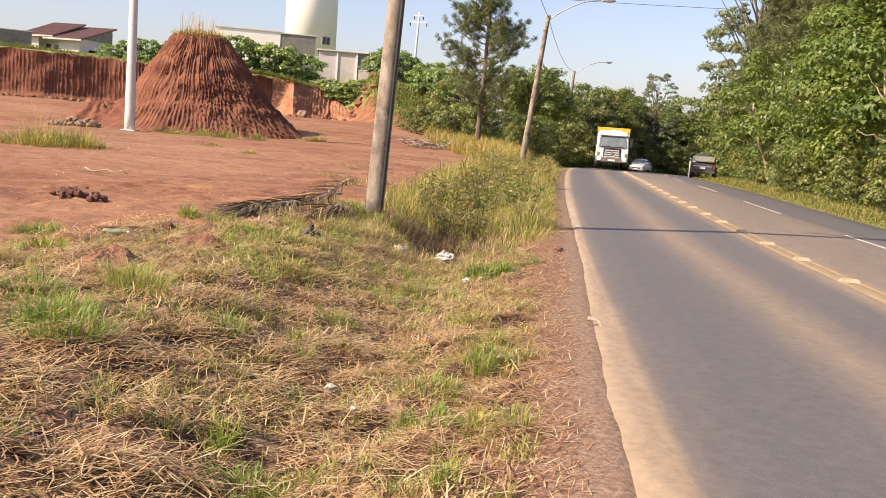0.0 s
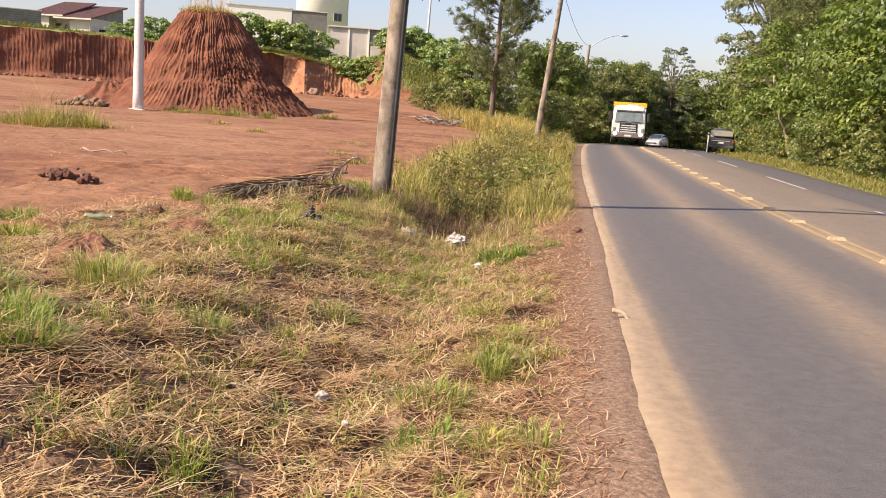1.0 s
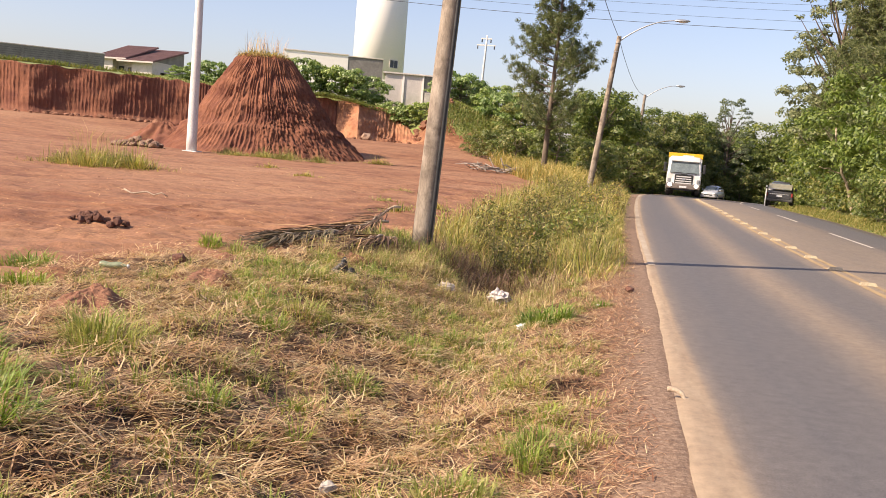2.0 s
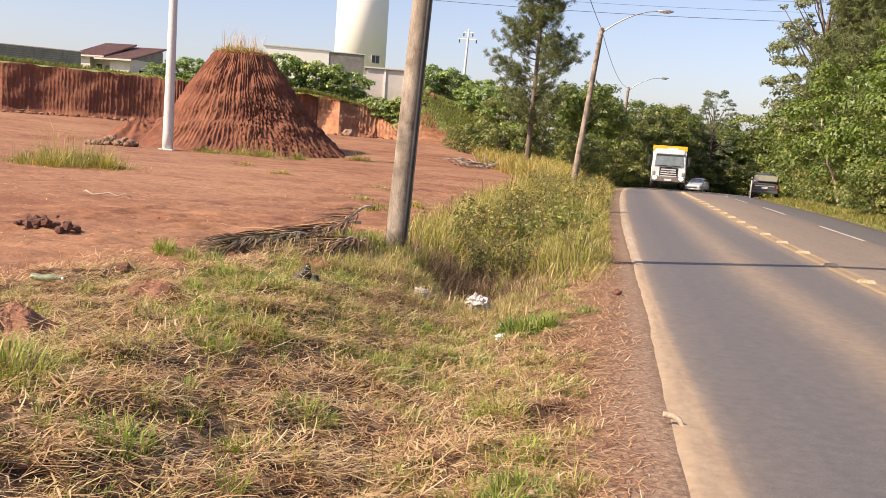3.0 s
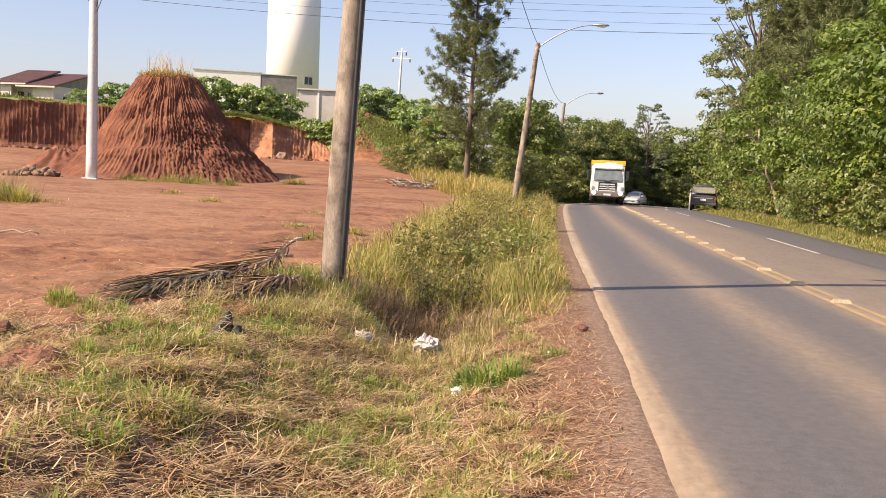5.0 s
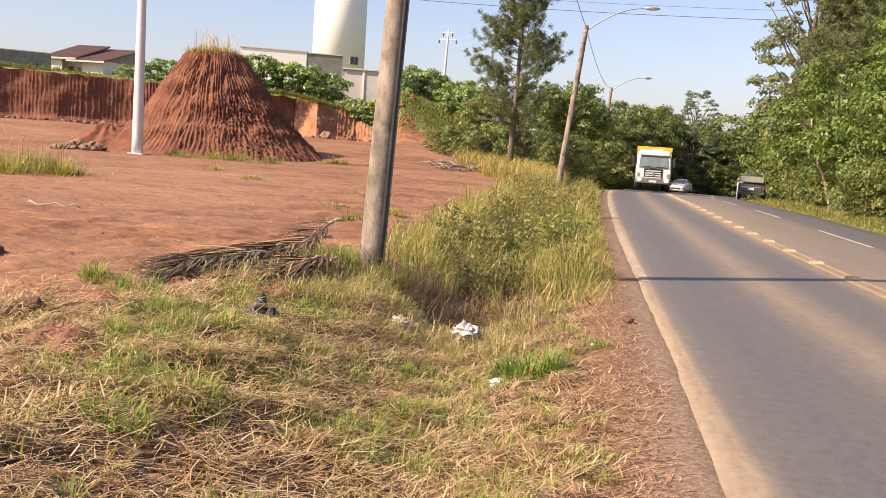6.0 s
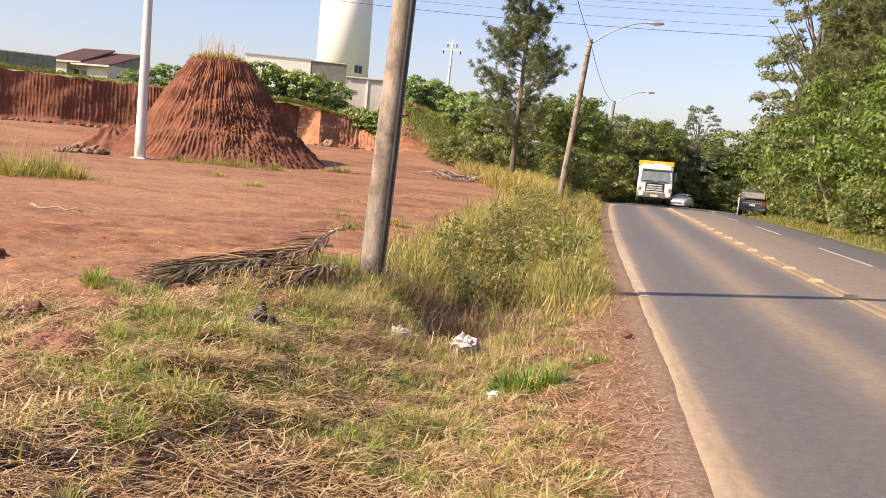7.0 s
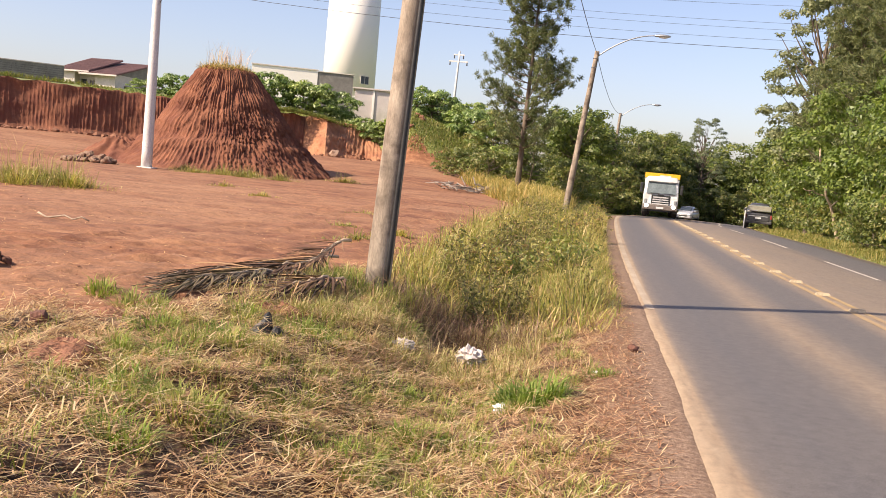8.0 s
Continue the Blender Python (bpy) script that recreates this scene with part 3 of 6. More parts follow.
ground = build_ground()
road = build_road()
for y0, y1 in ((13.2, 110),):
    stripe("edge_line", 0.03, 0.14, y0, y1, M["line_dusty"], road)
stripe("centre_line", LANE - 0.17, LANE - 0.06, -60, 110, M["line_yellow"], road)
stripe("centre_line", LANE + 0.06, LANE + 0.17, -60, 110, M["line_yellow"], road)
for k in range(8):
    stripe("lane_dash", LANE2 - 0.055, LANE2 + 0.055, 0.8 + 11.7 * k, 6.4 + 11.7 * k, M["line_white"], road)

STUD = bmesh.new()
box(STUD, -0.13, 0.13, -0.07, 0.07, 0.0, 0.05)
for v in STUD.verts:
    if v.co.z > 0.02:
        v.co.x *= 0.75
        v.co.y *= 0.6
_stud = bpy.data.meshes.new("road_stud")
STUD.to_mesh(_stud)
STUD.free()
_stud.materials.append(M["stud"])
for k in range(26):
    y = 2.25 + 2.25 * k
    ob = new("road_stud", _stud)
    ob.matrix_world = pose(float(road_x(y)) + LANE, y, float(road_z(LANE, y)) + 0.003, 0, 0, random.uniform(-4, 4))
    tagged(ob, "dusty yellow plastic stud on the road's centre line", "road stud", "studs along the centre line")

# ---- earth mound and cut banks ----
MOUND = (-22.95, 54.0)


def build_mound():
    """A steep heap of red clay left standing, combed by bucket teeth, with a grassy cap."""
    n, rows = 900, 70
    a = np.linspace(0, 2 * np.pi, n, endpoint=False)
    t = np.linspace(0, 1, rows)
    prof_t = (0, 0.1, 0.2, 0.285, 0.315, 0.5, 0.7, 0.8, 0.92, 0.97, 1.0)
    prof_r = (6.55, 5.75, 5.1, 4.62, 4.3, 3.6, 2.85, 2.45, 1.9, 1.66, 1.3)
    A, T = np.meshgrid(a, t, indexing="ij")
    # a bench runs round the foot at an uneven height
    bench = 0.02 * wobble(A * 4, A * 0, 2.5, 38)
    rad = np.interp(np.clip(T + bench * smooth(0.05, 0.3, T) * smooth(0.6, 0.35, T), 0, 1), prof_t, prof_r)
    lean = 1 + 0.04 * np.sin(A * 2 + 0.6) + 0.05 * np.sin(A * 3 + 2.0) * (1 - T)
    # bucket strokes: long grooves drawn down the upper face, short upright ones below the bench
    upper = smooth(0.295, 0.31, T + bench)
    up_wave = np.abs(np.sin(A * 46 + 1.3 * wobble(A * 5, A * 0, 1.1, 34) + 1.3 * wobble(A * 3, T * 5, 2.4, 36))) ** 0.75
    low_wave = np.abs(np.sin(A * 66 + 1.4 * wobble(A * 5, A * 0, 1.6, 35) + 0.6 * wobble(A * 4, T * 7, 1.8, 39))) ** 0.75
    depth = 0.12 * np.clip(0.8 + 0.5 * wobble(A * 4, T * 5, 1.7, 37), 0.3, 1.25)
    groove = depth * (upper * up_wave + (1 - upper) * low_wave) * smooth(0.02, 0.10, T) * smooth(1.0, 0.9, T)
    strokes = 0.06 * (np.sin(T * 34 + 2.2 * wobble(A * 6, A * 0, 2.2, 30)) > 0.55) * (1 - smooth(0.85, 0.95, T))
    broken = smooth(0.35, 0.95, np.cos(A + 0.35)) * smooth(0.75, 0.4, T)
    rough = 0.07 * wobble(A * 4, T * 6, 2.4, 31) + (0.015 + 0.10 * broken) * wobble(A * 9, T * 16, 0.7, 32) + R.normal(0, 0.011, A.shape) * (1 + 2.5 * broken) - strokes
    groove = groove * (1 - 0.55 * broken)
    r = rad * lean - groove + rough
    Xm = r * np.cos(A) - 0.2 * T
    Ym = r * np.sin(A)
    Z = 6.15 * T + 0.08 * wobble(A * 5, T * 5, 1.0, 33) * (T > 0.05)
    g = ground_z(Xm + MOUND[0], Ym + MOUND[1])
    Z = np.where(T < 0.01, g - 0.15, np.maximum(Z + 0.15, g - 0.1))
    v = np.stack([Xm, Ym, Z], -1).reshape(-1, 3)
    top = np.array([[-0.3, 0, 6.35]])
    k = np.arange(n)
    capf = np.stack([k * rows + rows - 1, ((k + 1) % n) * rows + rows - 1, np.full(n, len(v))], -1)
    me = mesh_of("clay_body", np.concatenate([v, top]), [grid_faces(n, rows, True), capf], M["clay"], True)
    ob = thing("earth_mound", (*MOUND, 0.0), "steep red clay mound scored by digger teeth, grassy on top", "earth mound")
    part("clay_body", me, None, ob)
    m = 1500
    ang, rr = R.uniform(0, 2 * np.pi, m), 1.5 * np.sqrt(R.uniform(0, 1, m))
    base = np.stack([-0.3 + rr * np.cos(ang), rr * np.sin(ang), 6.1 + 0.2 * (1 - rr / 1.5)], -1)
    v, f = blades(base, R.uniform(0.3, 0.85, m), R.uniform(0.02, 0.04, m), R.uniform(0.1, 1.3, m), ang + R.normal(0, 0.8, m), 1.0)
    part("grass_cap", mesh_of("grass_cap", v, f, M["cap"]), None, ob, "dry green grass tuft")
    m = 130
    ang, rr = R.uniform(0, 2 * np.pi, m), 1.2 * np.sqrt(R.uniform(0, 1, m))
    base = np.stack([-0.3 + rr * np.cos(ang), rr * np.sin(ang), np.full(m, 6.2)], -1)
    v, f = blades(base, R.uniform(0.9, 2.0, m), R.uniform(0.012, 0.024, m), R.uniform(0.0, 0.4, m), R.uniform(0, 6.3, m), 0.35)
    part("stalk_tuft", mesh_of("stalk_tuft", v, f, M["straw"]), None, ob, "tall dry grass stalks")
    return ob


def build_bank(name, az0, az1, label, material, taper, groove=0.16, talus=0.25):
    """A cut face of clay along the foot of the plateau, scored from top to bottom."""
    az = np.linspace(az0, az1, int(abs(az1 - az0) * 1.3 / 0.04))
    t = np.linspace(0, 1, 26)
    Az, T = np.meshgrid(az, t, indexing="ij")
    D = np.interp(Az, AZ, BANK_D) + 0.5 * wobble(Az, Az * 0, 6.0, 41)
    H = np.interp(Az, AZ, BANK_H) * ((0.25 + 0.75 * smooth(az0, az0 + 2.2, Az)) if taper else 1.0)
    s = np.radians(Az) * 75
    back = (1.5 + 2.9 * smooth(19.5, 17.3, Az) - 0.5 * smooth(23.0, 27.0, Az)) * T ** 1.15 - talus * 2.2 * np.clip(0.16 - T, 0, 1) / 0.16
    groove = groove * (1.0 - 0.6 * smooth(25.5, 29.0, Az)) * (0.7 + 0.4 * np.clip(wobble(s, T, 7.0, 47), -0.4, 1))
    comb = groove * np.abs(np.sin(s * 10.5 + 1.9 * np.sin(s * 0.9) + 1.1 * np.sin(s * 2.3 + 1) + 0.9 * T * np.sin(s * 0.35) + 0.5 * wobble(s, T * 3, 1.2, 49))) ** 0.8 * smooth(0.06, 0.2, T) * smooth(1.0, 0.93, T)
    d = D + back + comb + 0.10 * wobble(s, T * 3, 2.2, 42) + (0.03 + 0.12 * smooth(19.0, 17.8, Az)) * wobble(s, T * 5, 0.6, 43) + 0.16 * smooth(19.0, 17.8, Az) * wobble(s, T * 4, 1.5, 48) + R.normal(0, 0.012, s.shape)
    Xb, Yb = -d * np.sin(np.radians(Az)), d * np.cos(np.radians(Az))
    foot = lot_z(-(D - 1.0) * np.sin(np.radians(Az)), (D - 1.0) * np.cos(np.radians(Az)))
    Z = foot - 0.2 + (H + 0.35) * T + 0.12 * wobble(s, T, 2.2, 44) * T
    v = np.stack([Xb, Yb, Z], -1)
    lip = v[:, -1:].copy()
    lip[..., 0] -= 2.5 * np.sin(np.radians(az))[:, None]
    lip[..., 1] += 2.5 * np.cos(np.radians(az))[:, None]
    lip[..., 2] -= 0.25
    v = np.concatenate([v, lip], 1)
    me = mesh_of(name, v.reshape(-1, 3), grid_faces(len(az), 27), material, True)
    return tagged(new(name, me), label, "earth bank", kind="structure")


build_mound()
build_bank("earth_bank", 18.55, 48.0, "red clay bank cut upright with rows of digger tooth marks", M["clay"], False)
# sunlight on this face is put into its lighter clay colour
build_bank("earth_slope", 13.2, 18.6, "crumbling orange clay bank under a grassy lip", M["clay_sunlit"], True, 0.13)


def scatter(xs, ys, lift=0.0):
    return np.stack([xs, ys, ground_z(xs, ys) + lift], -1)


# ---- poles, lamps and wires ----


def lerp(a, b, n):
    return np.array(a)[None] + (np.array(b) - np.array(a))[None] * np.linspace(0, 1, n)[:, None]


def build_main_pole():
    """A round concrete line pole with a dark earth cable strapped down one side."""
    ob = thing("utility_pole", (-2.755, 11.3, 0.2), "weathered round concrete utility pole with a cable down it", "utility pole")
    top = (0.45, 0.0, 9.6)
    p = lerp((0, 0, -0.6), top, 24)
    v, f = tube(p, np.linspace(0.158, 0.098, 24), 28)
    part("shaft", mesh_of("shaft", v, f, M["concrete"], True), None, ob)
    ang = radians(-38)
    q = p[1:].copy()
    rr = np.linspace(0.158, 0.098, 24)[1:] + 0.01
    q[:, 0] += rr * math.cos(ang)
    q[:, 1] += rr * math.sin(ang)
    part("earth_cable", tube_mesh("earth_cable", q, 0.03, M["dark_metal"], 8), None, ob, "dark earth cable")
    part("crossarm", boxes((-0.85, 1.55, -0.05, 0.05, 9.1, 9.2), bevel=0.01), M["concrete"], ob)
    for x in (-0.75, 0.0, 0.9, 1.45):
        b = bmesh.new()
        bmesh.ops.create_cone(b, cap_ends=True, segments=12, radius1=0.06, radius2=0.035, depth=0.16, matrix=Matrix.Translation((x, 0, 9.28)))
        part("insulator", b, M["dark_metal"], ob)
    return ob


def build_lamp_pole(place, top, height, reach, label):
    """A leaning concrete pole with a long curved lamp arm over the road."""
    ob = thing("street_lamp", place, label, "street lamp", "street lamps along the road")
    p = lerp((0, 0, -0.8), (top[0], top[1], height), 16)
    v, f = tube(p, np.linspace(0.17, 0.11, 16), 16)
    part("pole", mesh_of("pole", v, f, M["concrete"], True), None, ob)
    base = np.array((top[0] * 0.93, top[1] * 0.93, height * 0.955))
    t = np.linspace(0, 1, 18)[:, None]
    arm = base + t * np.array((reach, 0.0, 0.0)) + np.array((0, 0, 1.25)) * np.sin(t * np.pi / 2) ** 0.85
    part("lamp_arm", tube_mesh("lamp_arm", arm, np.linspace(0.035, 0.026, 18), M["grey_steel"], 8), None, ob, "curved galvanised lamp arm")
    end = arm[-1]
    b = bmesh.new()
    bmesh.ops.create_uvsphere(b, u_segments=16, v_segments=10, radius=1.0, matrix=Matrix.Translation(end + (0.28, 0, 0.0)) @ Matrix.Diagonal((0.40, 0.15, 0.085, 1)))
    for vtx in b.verts:
        vtx.co.z = max(vtx.co.z, end[2] - 0.04)
    head = part("lamp_head", b, M["grey_steel"], ob, "grey lamp head")
    b = bmesh.new()
    bmesh.ops.create_uvsphere(b, u_segments=14, v_segments=8, radius=1.0, matrix=Matrix.Translation(end + (0.33, 0, -0.035)) @ Matrix.Diagonal((0.24, 0.11, 0.07, 1)))
    part("lens", b, M["lamp_glass"], head)
    for z in (0.9, 0.955):
        c = np.array((top[0], top[1], height)) * z
        a = np.linspace(0, 2 * np.pi, 17)
        part("clamp", tube_mesh("clamp", np.stack([c[0] + 0.13 * np.cos(a), c[1] + 0.13 * np.sin(a), 0 * a + c[2]], -1), 0.014, M["grey_steel"], 5), None, ob)
    return ob


def wire(points, sag, radius, label, n=28):
    (a, b) = np.array(points, float)
    t = np.linspace(0, 1, n)[:, None]
    p = a + (b - a) * t
    p[:, 2] -= sag * 4 * (t * (1 - t))[:, 0]
    v, f = tube(p, radius, 6)
    return tagged(new("overhead_wire", mesh_of("overhead_wire", v, f, M["cable"], True)), label, "overhead wire", "overhead wires")


build_main_pole()
build_lamp_pole((-2.42, 47.1, 0.1), (0.85, 0.0), 7.8, 2.75, "leaning concrete street lamp pole with a curved arm")
build_lamp_pole((-0.75, 82.0, -0.3), (0.45, 0.0), 7.9, 2.6, "distant concrete street lamp pole with a curved arm")
wire([(-1.6, 47.1, 7.85), (-0.3, 82.0, 7.55)], 0.7, 0.014, "thin black wire strung between street lamp poles")
wire([(-1.6, 47.1, 7.85), (-2.35, 11.3, 9.5)], 0.6, 0.014, "thin black wire strung between street lamp poles")
for (z0, z1, sag, r) in ((16.6, 14.3, 2.55, 0.02), (17.0, 14.9, 2.35, 0.012), (18.0, 15.9, 2.6, 0.011), (18.4, 16.3, 2.5, 0.011), (19.4, 18.0, 2.7, 0.011)):
    wire([(-60.0, 75.0, z0), (45.0, 77.0, z1)], sag, r, "thin dark power line crossing high above the road")


def build_pale_pole():
    ob = thing("lamp_post", (-23.75, 46.0, float(ground_z(-23.75, 46.0))), "tall pale grey round post with hanging cables near its top", "lamp post")
    v, f = tube(lerp((0, 0, -0.2), (0, 0, 11.5), 12), np.linspace(0.285, 0.18, 12), 24)
    part("shaft", mesh_of("shaft", v, f, M["pale_pole"], True), None, ob)
    part("base_plate", boxes((-0.36, 0.44, -0.36, 0.36, -0.06, 0.05), bevel=0.015), M["pale_pole"], ob)
    for k in range(4):
        t = np.linspace(0, 1, 12)
        p = np.stack([0.22 * (k - 1.5) * np.sin(t * np.pi) + (-0.2 if k < 2 else 0.22), 0 * t - 0.12, 11.3 - 2.2 * t - 0.25 * k], -1)
        part("hanging_cable", tube_mesh("hanging_cable", p, 0.02, M["cable"], 6), None, ob, "loose black cable")
    part("junction_box", boxes((0.2, 0.42, -0.2, 0.1, 9.2, 9.75), bevel=0.02), M["dark_metal"], ob)
    return ob


def build_transmission_pole():
    ob = thing("power_pole", (-16.75, 94.5, float(ground_z(-16.75, 94.5))), "distant thin power pole with two crossarms", "power pole")
    h = 13.3 - ob.location.z
    v, f = tube(lerp((0, 0, -0.3), (0.25, 0, h), 8), np.linspace(0.17, 0.09, 8), 12)
    part("shaft", mesh_of("shaft", v, f, M["pale_pole"], True), None, ob)
    for z, w in ((h - 0.35, 0.55), (h - 1.0, 0.95)):
        part("crossarm", boxes((0.22 - w, 0.22 + w, -0.06, 0.06, z - 0.06, z + 0.06)), M["pale_pole"], ob)
        for x in (0.22 - w + 0.1, 0.22 + w - 0.1):
            b = bmesh.new()
            bmesh.ops.create_cone(b, cap_ends=True, segments=8, radius1=0.07, radius2=0.05, depth=0.35, matrix=Matrix.Translation((x, 0, z - 0.2)))
            part("insulator", b, M["dark_metal"], ob)
    return ob


build_pale_pole()
build_transmission_pole()

# ---- buildings on the rise ----


def build_tower():
    z0 = 7.5
    ob = thing("water_tower", (-38.9, 133.5, z0), "tall round cream water tower with a small dark window", "water tower")
    b = bmesh.new()
    bmesh.ops.create_cone(b, cap_ends=True, segments=72, radius1=3.72, radius2=3.62, depth=24, matrix=Matrix.Translation((0, 0, 12)))
    for f in b.faces:
        f.smooth = len(f.verts) == 4
    part("drum", b, M["cream"], ob)
    a = np.linspace(0, 2 * np.pi, 73)
    part("ledge", tube_mesh("ledge", np.stack([3.74 * np.cos(a), 3.74 * np.sin(a), 0 * a + 3.0], -1), 0.05, M["cream"], 6), None, ob)
    w = part("window", boxes((-0.65, 0.65, -0.06, 0.06, -0.5, 0.5)), M["glass_dark"], ob)
    w.matrix_local = Matrix.Rotation(radians(52), 4, "Z") @ Matrix.Translation((0.0, -3.67, 5.45))
    part("frame", boxes((-0.72, 0.72, -0.09, -0.03, -0.58, -0.5), (-0.72, 0.72, -0.09, -0.03, 0.5, 0.58), (-0.72, -0.65, -0.09, -0.03, -0.5, 0.5), (0.65, 0.72, -0.09, -0.03, -0.5, 0.5), (-0.03, 0.03, -0.09, -0.06, -0.5, 0.5)), M["plaster"], w)
    return ob


def wall_with(name, x0, x1, z0, z1, thick, holes, material, parent, turn, at):
    """A wall along local x with openings (x0, x1, z0, z1) cut through it."""
    xs = sorted({x0, x1, *[v for h in holes for v in h[:2]]})
    zs = sorted({z0, z1, *[v for h in holes for v in h[2:]]})
    bm = bmesh.new()
    for a, b in zip(xs, xs[1:]):
        for c, d in zip(zs, zs[1:]):
            if not any(h[0] <= a and b <= h[1] and h[2] <= c and d <= h[3] for h in holes):
                box(bm, a, b, 0, thick, c, d)
    bmesh.ops.remove_doubles(bm, verts=bm.verts, dist=0.001)
    ob = part(name, bm, material, parent)
    ob.matrix_local = Matrix.Translation(at) @ Matrix.Rotation(radians(turn), 4, "Z")
    return ob


def build_house():
    """A low house; both mono-pitch roofs rise from the front eaves to the back."""
    ob = thing("house", (-66.3, 106.0, 6.4), "pale single-storey house with two brown-red pitched roofs", "house")
    wall_with("wall", 0, 1.65, 0, 2.9, 0.2, [], M["plaster"], ob, 0, (0, 0, 0))
    wall_with("wall", 1.65, 4.3, 0, 2.9, 0.2, [(1.75, 2.55, 0.0, 2.1), (3.0, 4.0, 1.15, 2.0)], M["plaster"], ob, 0, (0, 1.2, 0))
    wall_with("wall", 4.3, 6.9, 0, 2.9, 0.2, [], M["plaster"], ob, 0, (0, 0, 0))
    part("return_wall", boxes((1.45, 1.65, 0.2, 1.2, 0, 2.9)), M["plaster"], ob)
    part("return_wall", boxes((4.3, 4.5, 0.2, 1.2, 0, 2.9)), M["plaster"], ob)
    wall_with("wall", 0.2, 8.0, 0, 2.85, 0.2, [(2.2, 4.6, 0.3, 1.7)], M["plaster"], ob, 90, (6.9, 0, 0))
    wall_with("wall", 0.2, 8.0, 0, 2.85, 0.2, [], M["block"], ob, 90, (0.2, 0, 0))
    for x, y1, zt in ((6.7, 8.0, 4.5), (0.0, 7.2, 4.7), (3.4, 7.2, 4.75)):
        bm = bmesh.new()
        pts = [(x, 0.2, 2.85), (x, y1, 2.85), (x, y1, zt)]
        vs = [bm.verts.new(p) for p in pts] + [bm.verts.new((p[0] + 0.2, p[1], p[2])) for p in pts]
        for f in ((0, 1, 2), (5, 4, 3), (0, 3, 4, 1), (1, 4, 5, 2), (2, 5, 3, 0)):
            bm.faces.new([vs[i] for i in f])
        part("gable", bm, M["block"], ob)
    part("floor_slab", boxes((-0.1, 7.0, -0.1, 8.2, -1.2, 0.0)), M["block"], ob)
    part("door", boxes((1.78, 2.52, 1.28, 1.34, 0.02, 2.08)), M["dark_metal"], ob)
    for x0, x1 in ((3.0, 3.46), (3.54, 4.0)):
        w = part("window", boxes((x0, x1, 1.3, 1.33, 1.15, 2.0)), M["glass_dark"], ob)
        part("sill", boxes((x0 - 0.05, x1 + 0.05, 1.12, 1.22, 1.07, 1.13)), M["plaster"], w)
    part("mullion", boxes((3.46, 3.54, 1.22, 1.34, 1.15, 2.0)), M["plaster"], ob)
    part("back_wall", boxes((0, 6.9, 8.0, 8.2, 0, 4.45)), M["block"], ob)
    for x0, x1, y0, y1, za, zb in ((-0.7, 3.7, -0.5, 7.4, 2.85, 5.0), (2.6, 7.4, -0.7, 8.4, 2.6, 4.75)):
        bm = bmesh.new()
        box(bm, x0, x1, y0, y1, 0, 0.16)
        n = int((x1 - x0) / 0.3)
        ribs = []
        for k in range(n):
            x = x0 + (k + 0.5) * (x1 - x0) / n
            rib = box(bmesh.new(), x - 0.08, x + 0.08, y0, y1, 0.15, 0.21)
            for v in rib.verts:
                v.co.z += za + (zb - za) * (v.co.y - y0) / (y1 - y0)
            ribs.append(rib)
        for v in bm.verts:
            v.co.z += za + (zb - za) * (v.co.y - y0) / (y1 - y0)
        roof = part("roof", bm, M["roof_red"], ob)
        for rib in ribs:
            part("roof_rib", rib, M["roof_red"], roof)
        fb = bmesh.new()
        box(fb, x0 - 0.03, x1 + 0.03, y0 - 0.04, y0, za - 0.05, za + 0.14)
        part("fascia", fb, M["plaster"], roof)
    return ob


def build_compound_wall(name, a, b, top, base, material, label, thick=0.2, block=True):
    """A free-standing block wall between two plan points with piers and courses."""
    length = math.dist(a, b)
    ob = thing(name, (a[0], a[1], base), label, "wall", turn=math.degrees(math.atan2(b[1] - a[1], b[0] - a[0])))
    part("panel", boxes((0, length, 0, thick, 0, top - base)), material, ob)
    part("coping", boxes((-0.05, length + 0.05, -0.06, thick + 0.06, top - base, top - base + 0.1), bevel=0.02), M["plaster"], ob)
    for k in range(1, int((top - base) / 0.2)):
        part("course_joint", boxes((0, length, -0.006, 0.0, 0.2 * k, 0.2 * k + 0.02)), M["dark_metal"], ob)
    for k in range(int(length / 3) + 1):
        part("pier", boxes((k * 3 - 0.12, k * 3 + 0.12, -0.08, 0.0, 0, top - base)), material, ob)
    return ob


build_tower()
build_house()
build_compound_wall("block_wall", (-66.0, 75.0), (-52.9, 84.9), 8.1, 5.0, M["block"], "long grey concrete block boundary wall")


def build_white_building():
    ob = thing("low_building", (-42.9, 107.0, 7.0), "low white flat-roofed building with a grey side wall", "building", turn=20)
    part("front_wall", boxes((0, 7.6, 0, 0.2, 0, 4.75)), M["cream"], ob)
    part("side_wall", boxes((7.6, 11.8, 0.05, 0.25, 0, 4.65)), M["block"], ob)
    part("coping", boxes((-0.1, 7.7, -0.1, 0.3, 4.75, 4.9), bevel=0.02), M["plaster"], ob)
    part("coping", boxes((7.7, 11.9, -0.05, 0.3, 4.65, 4.76), bevel=0.02), M["plaster"], ob)
    part("end_wall", boxes((0, 0.2, 0.2, 6, 0, 4.7)), M["cream"], ob)
    part("roof_slab", boxes((0.2, 11.6, 0.25, 6, 4.4, 4.6)), M["block"], ob)
    return ob


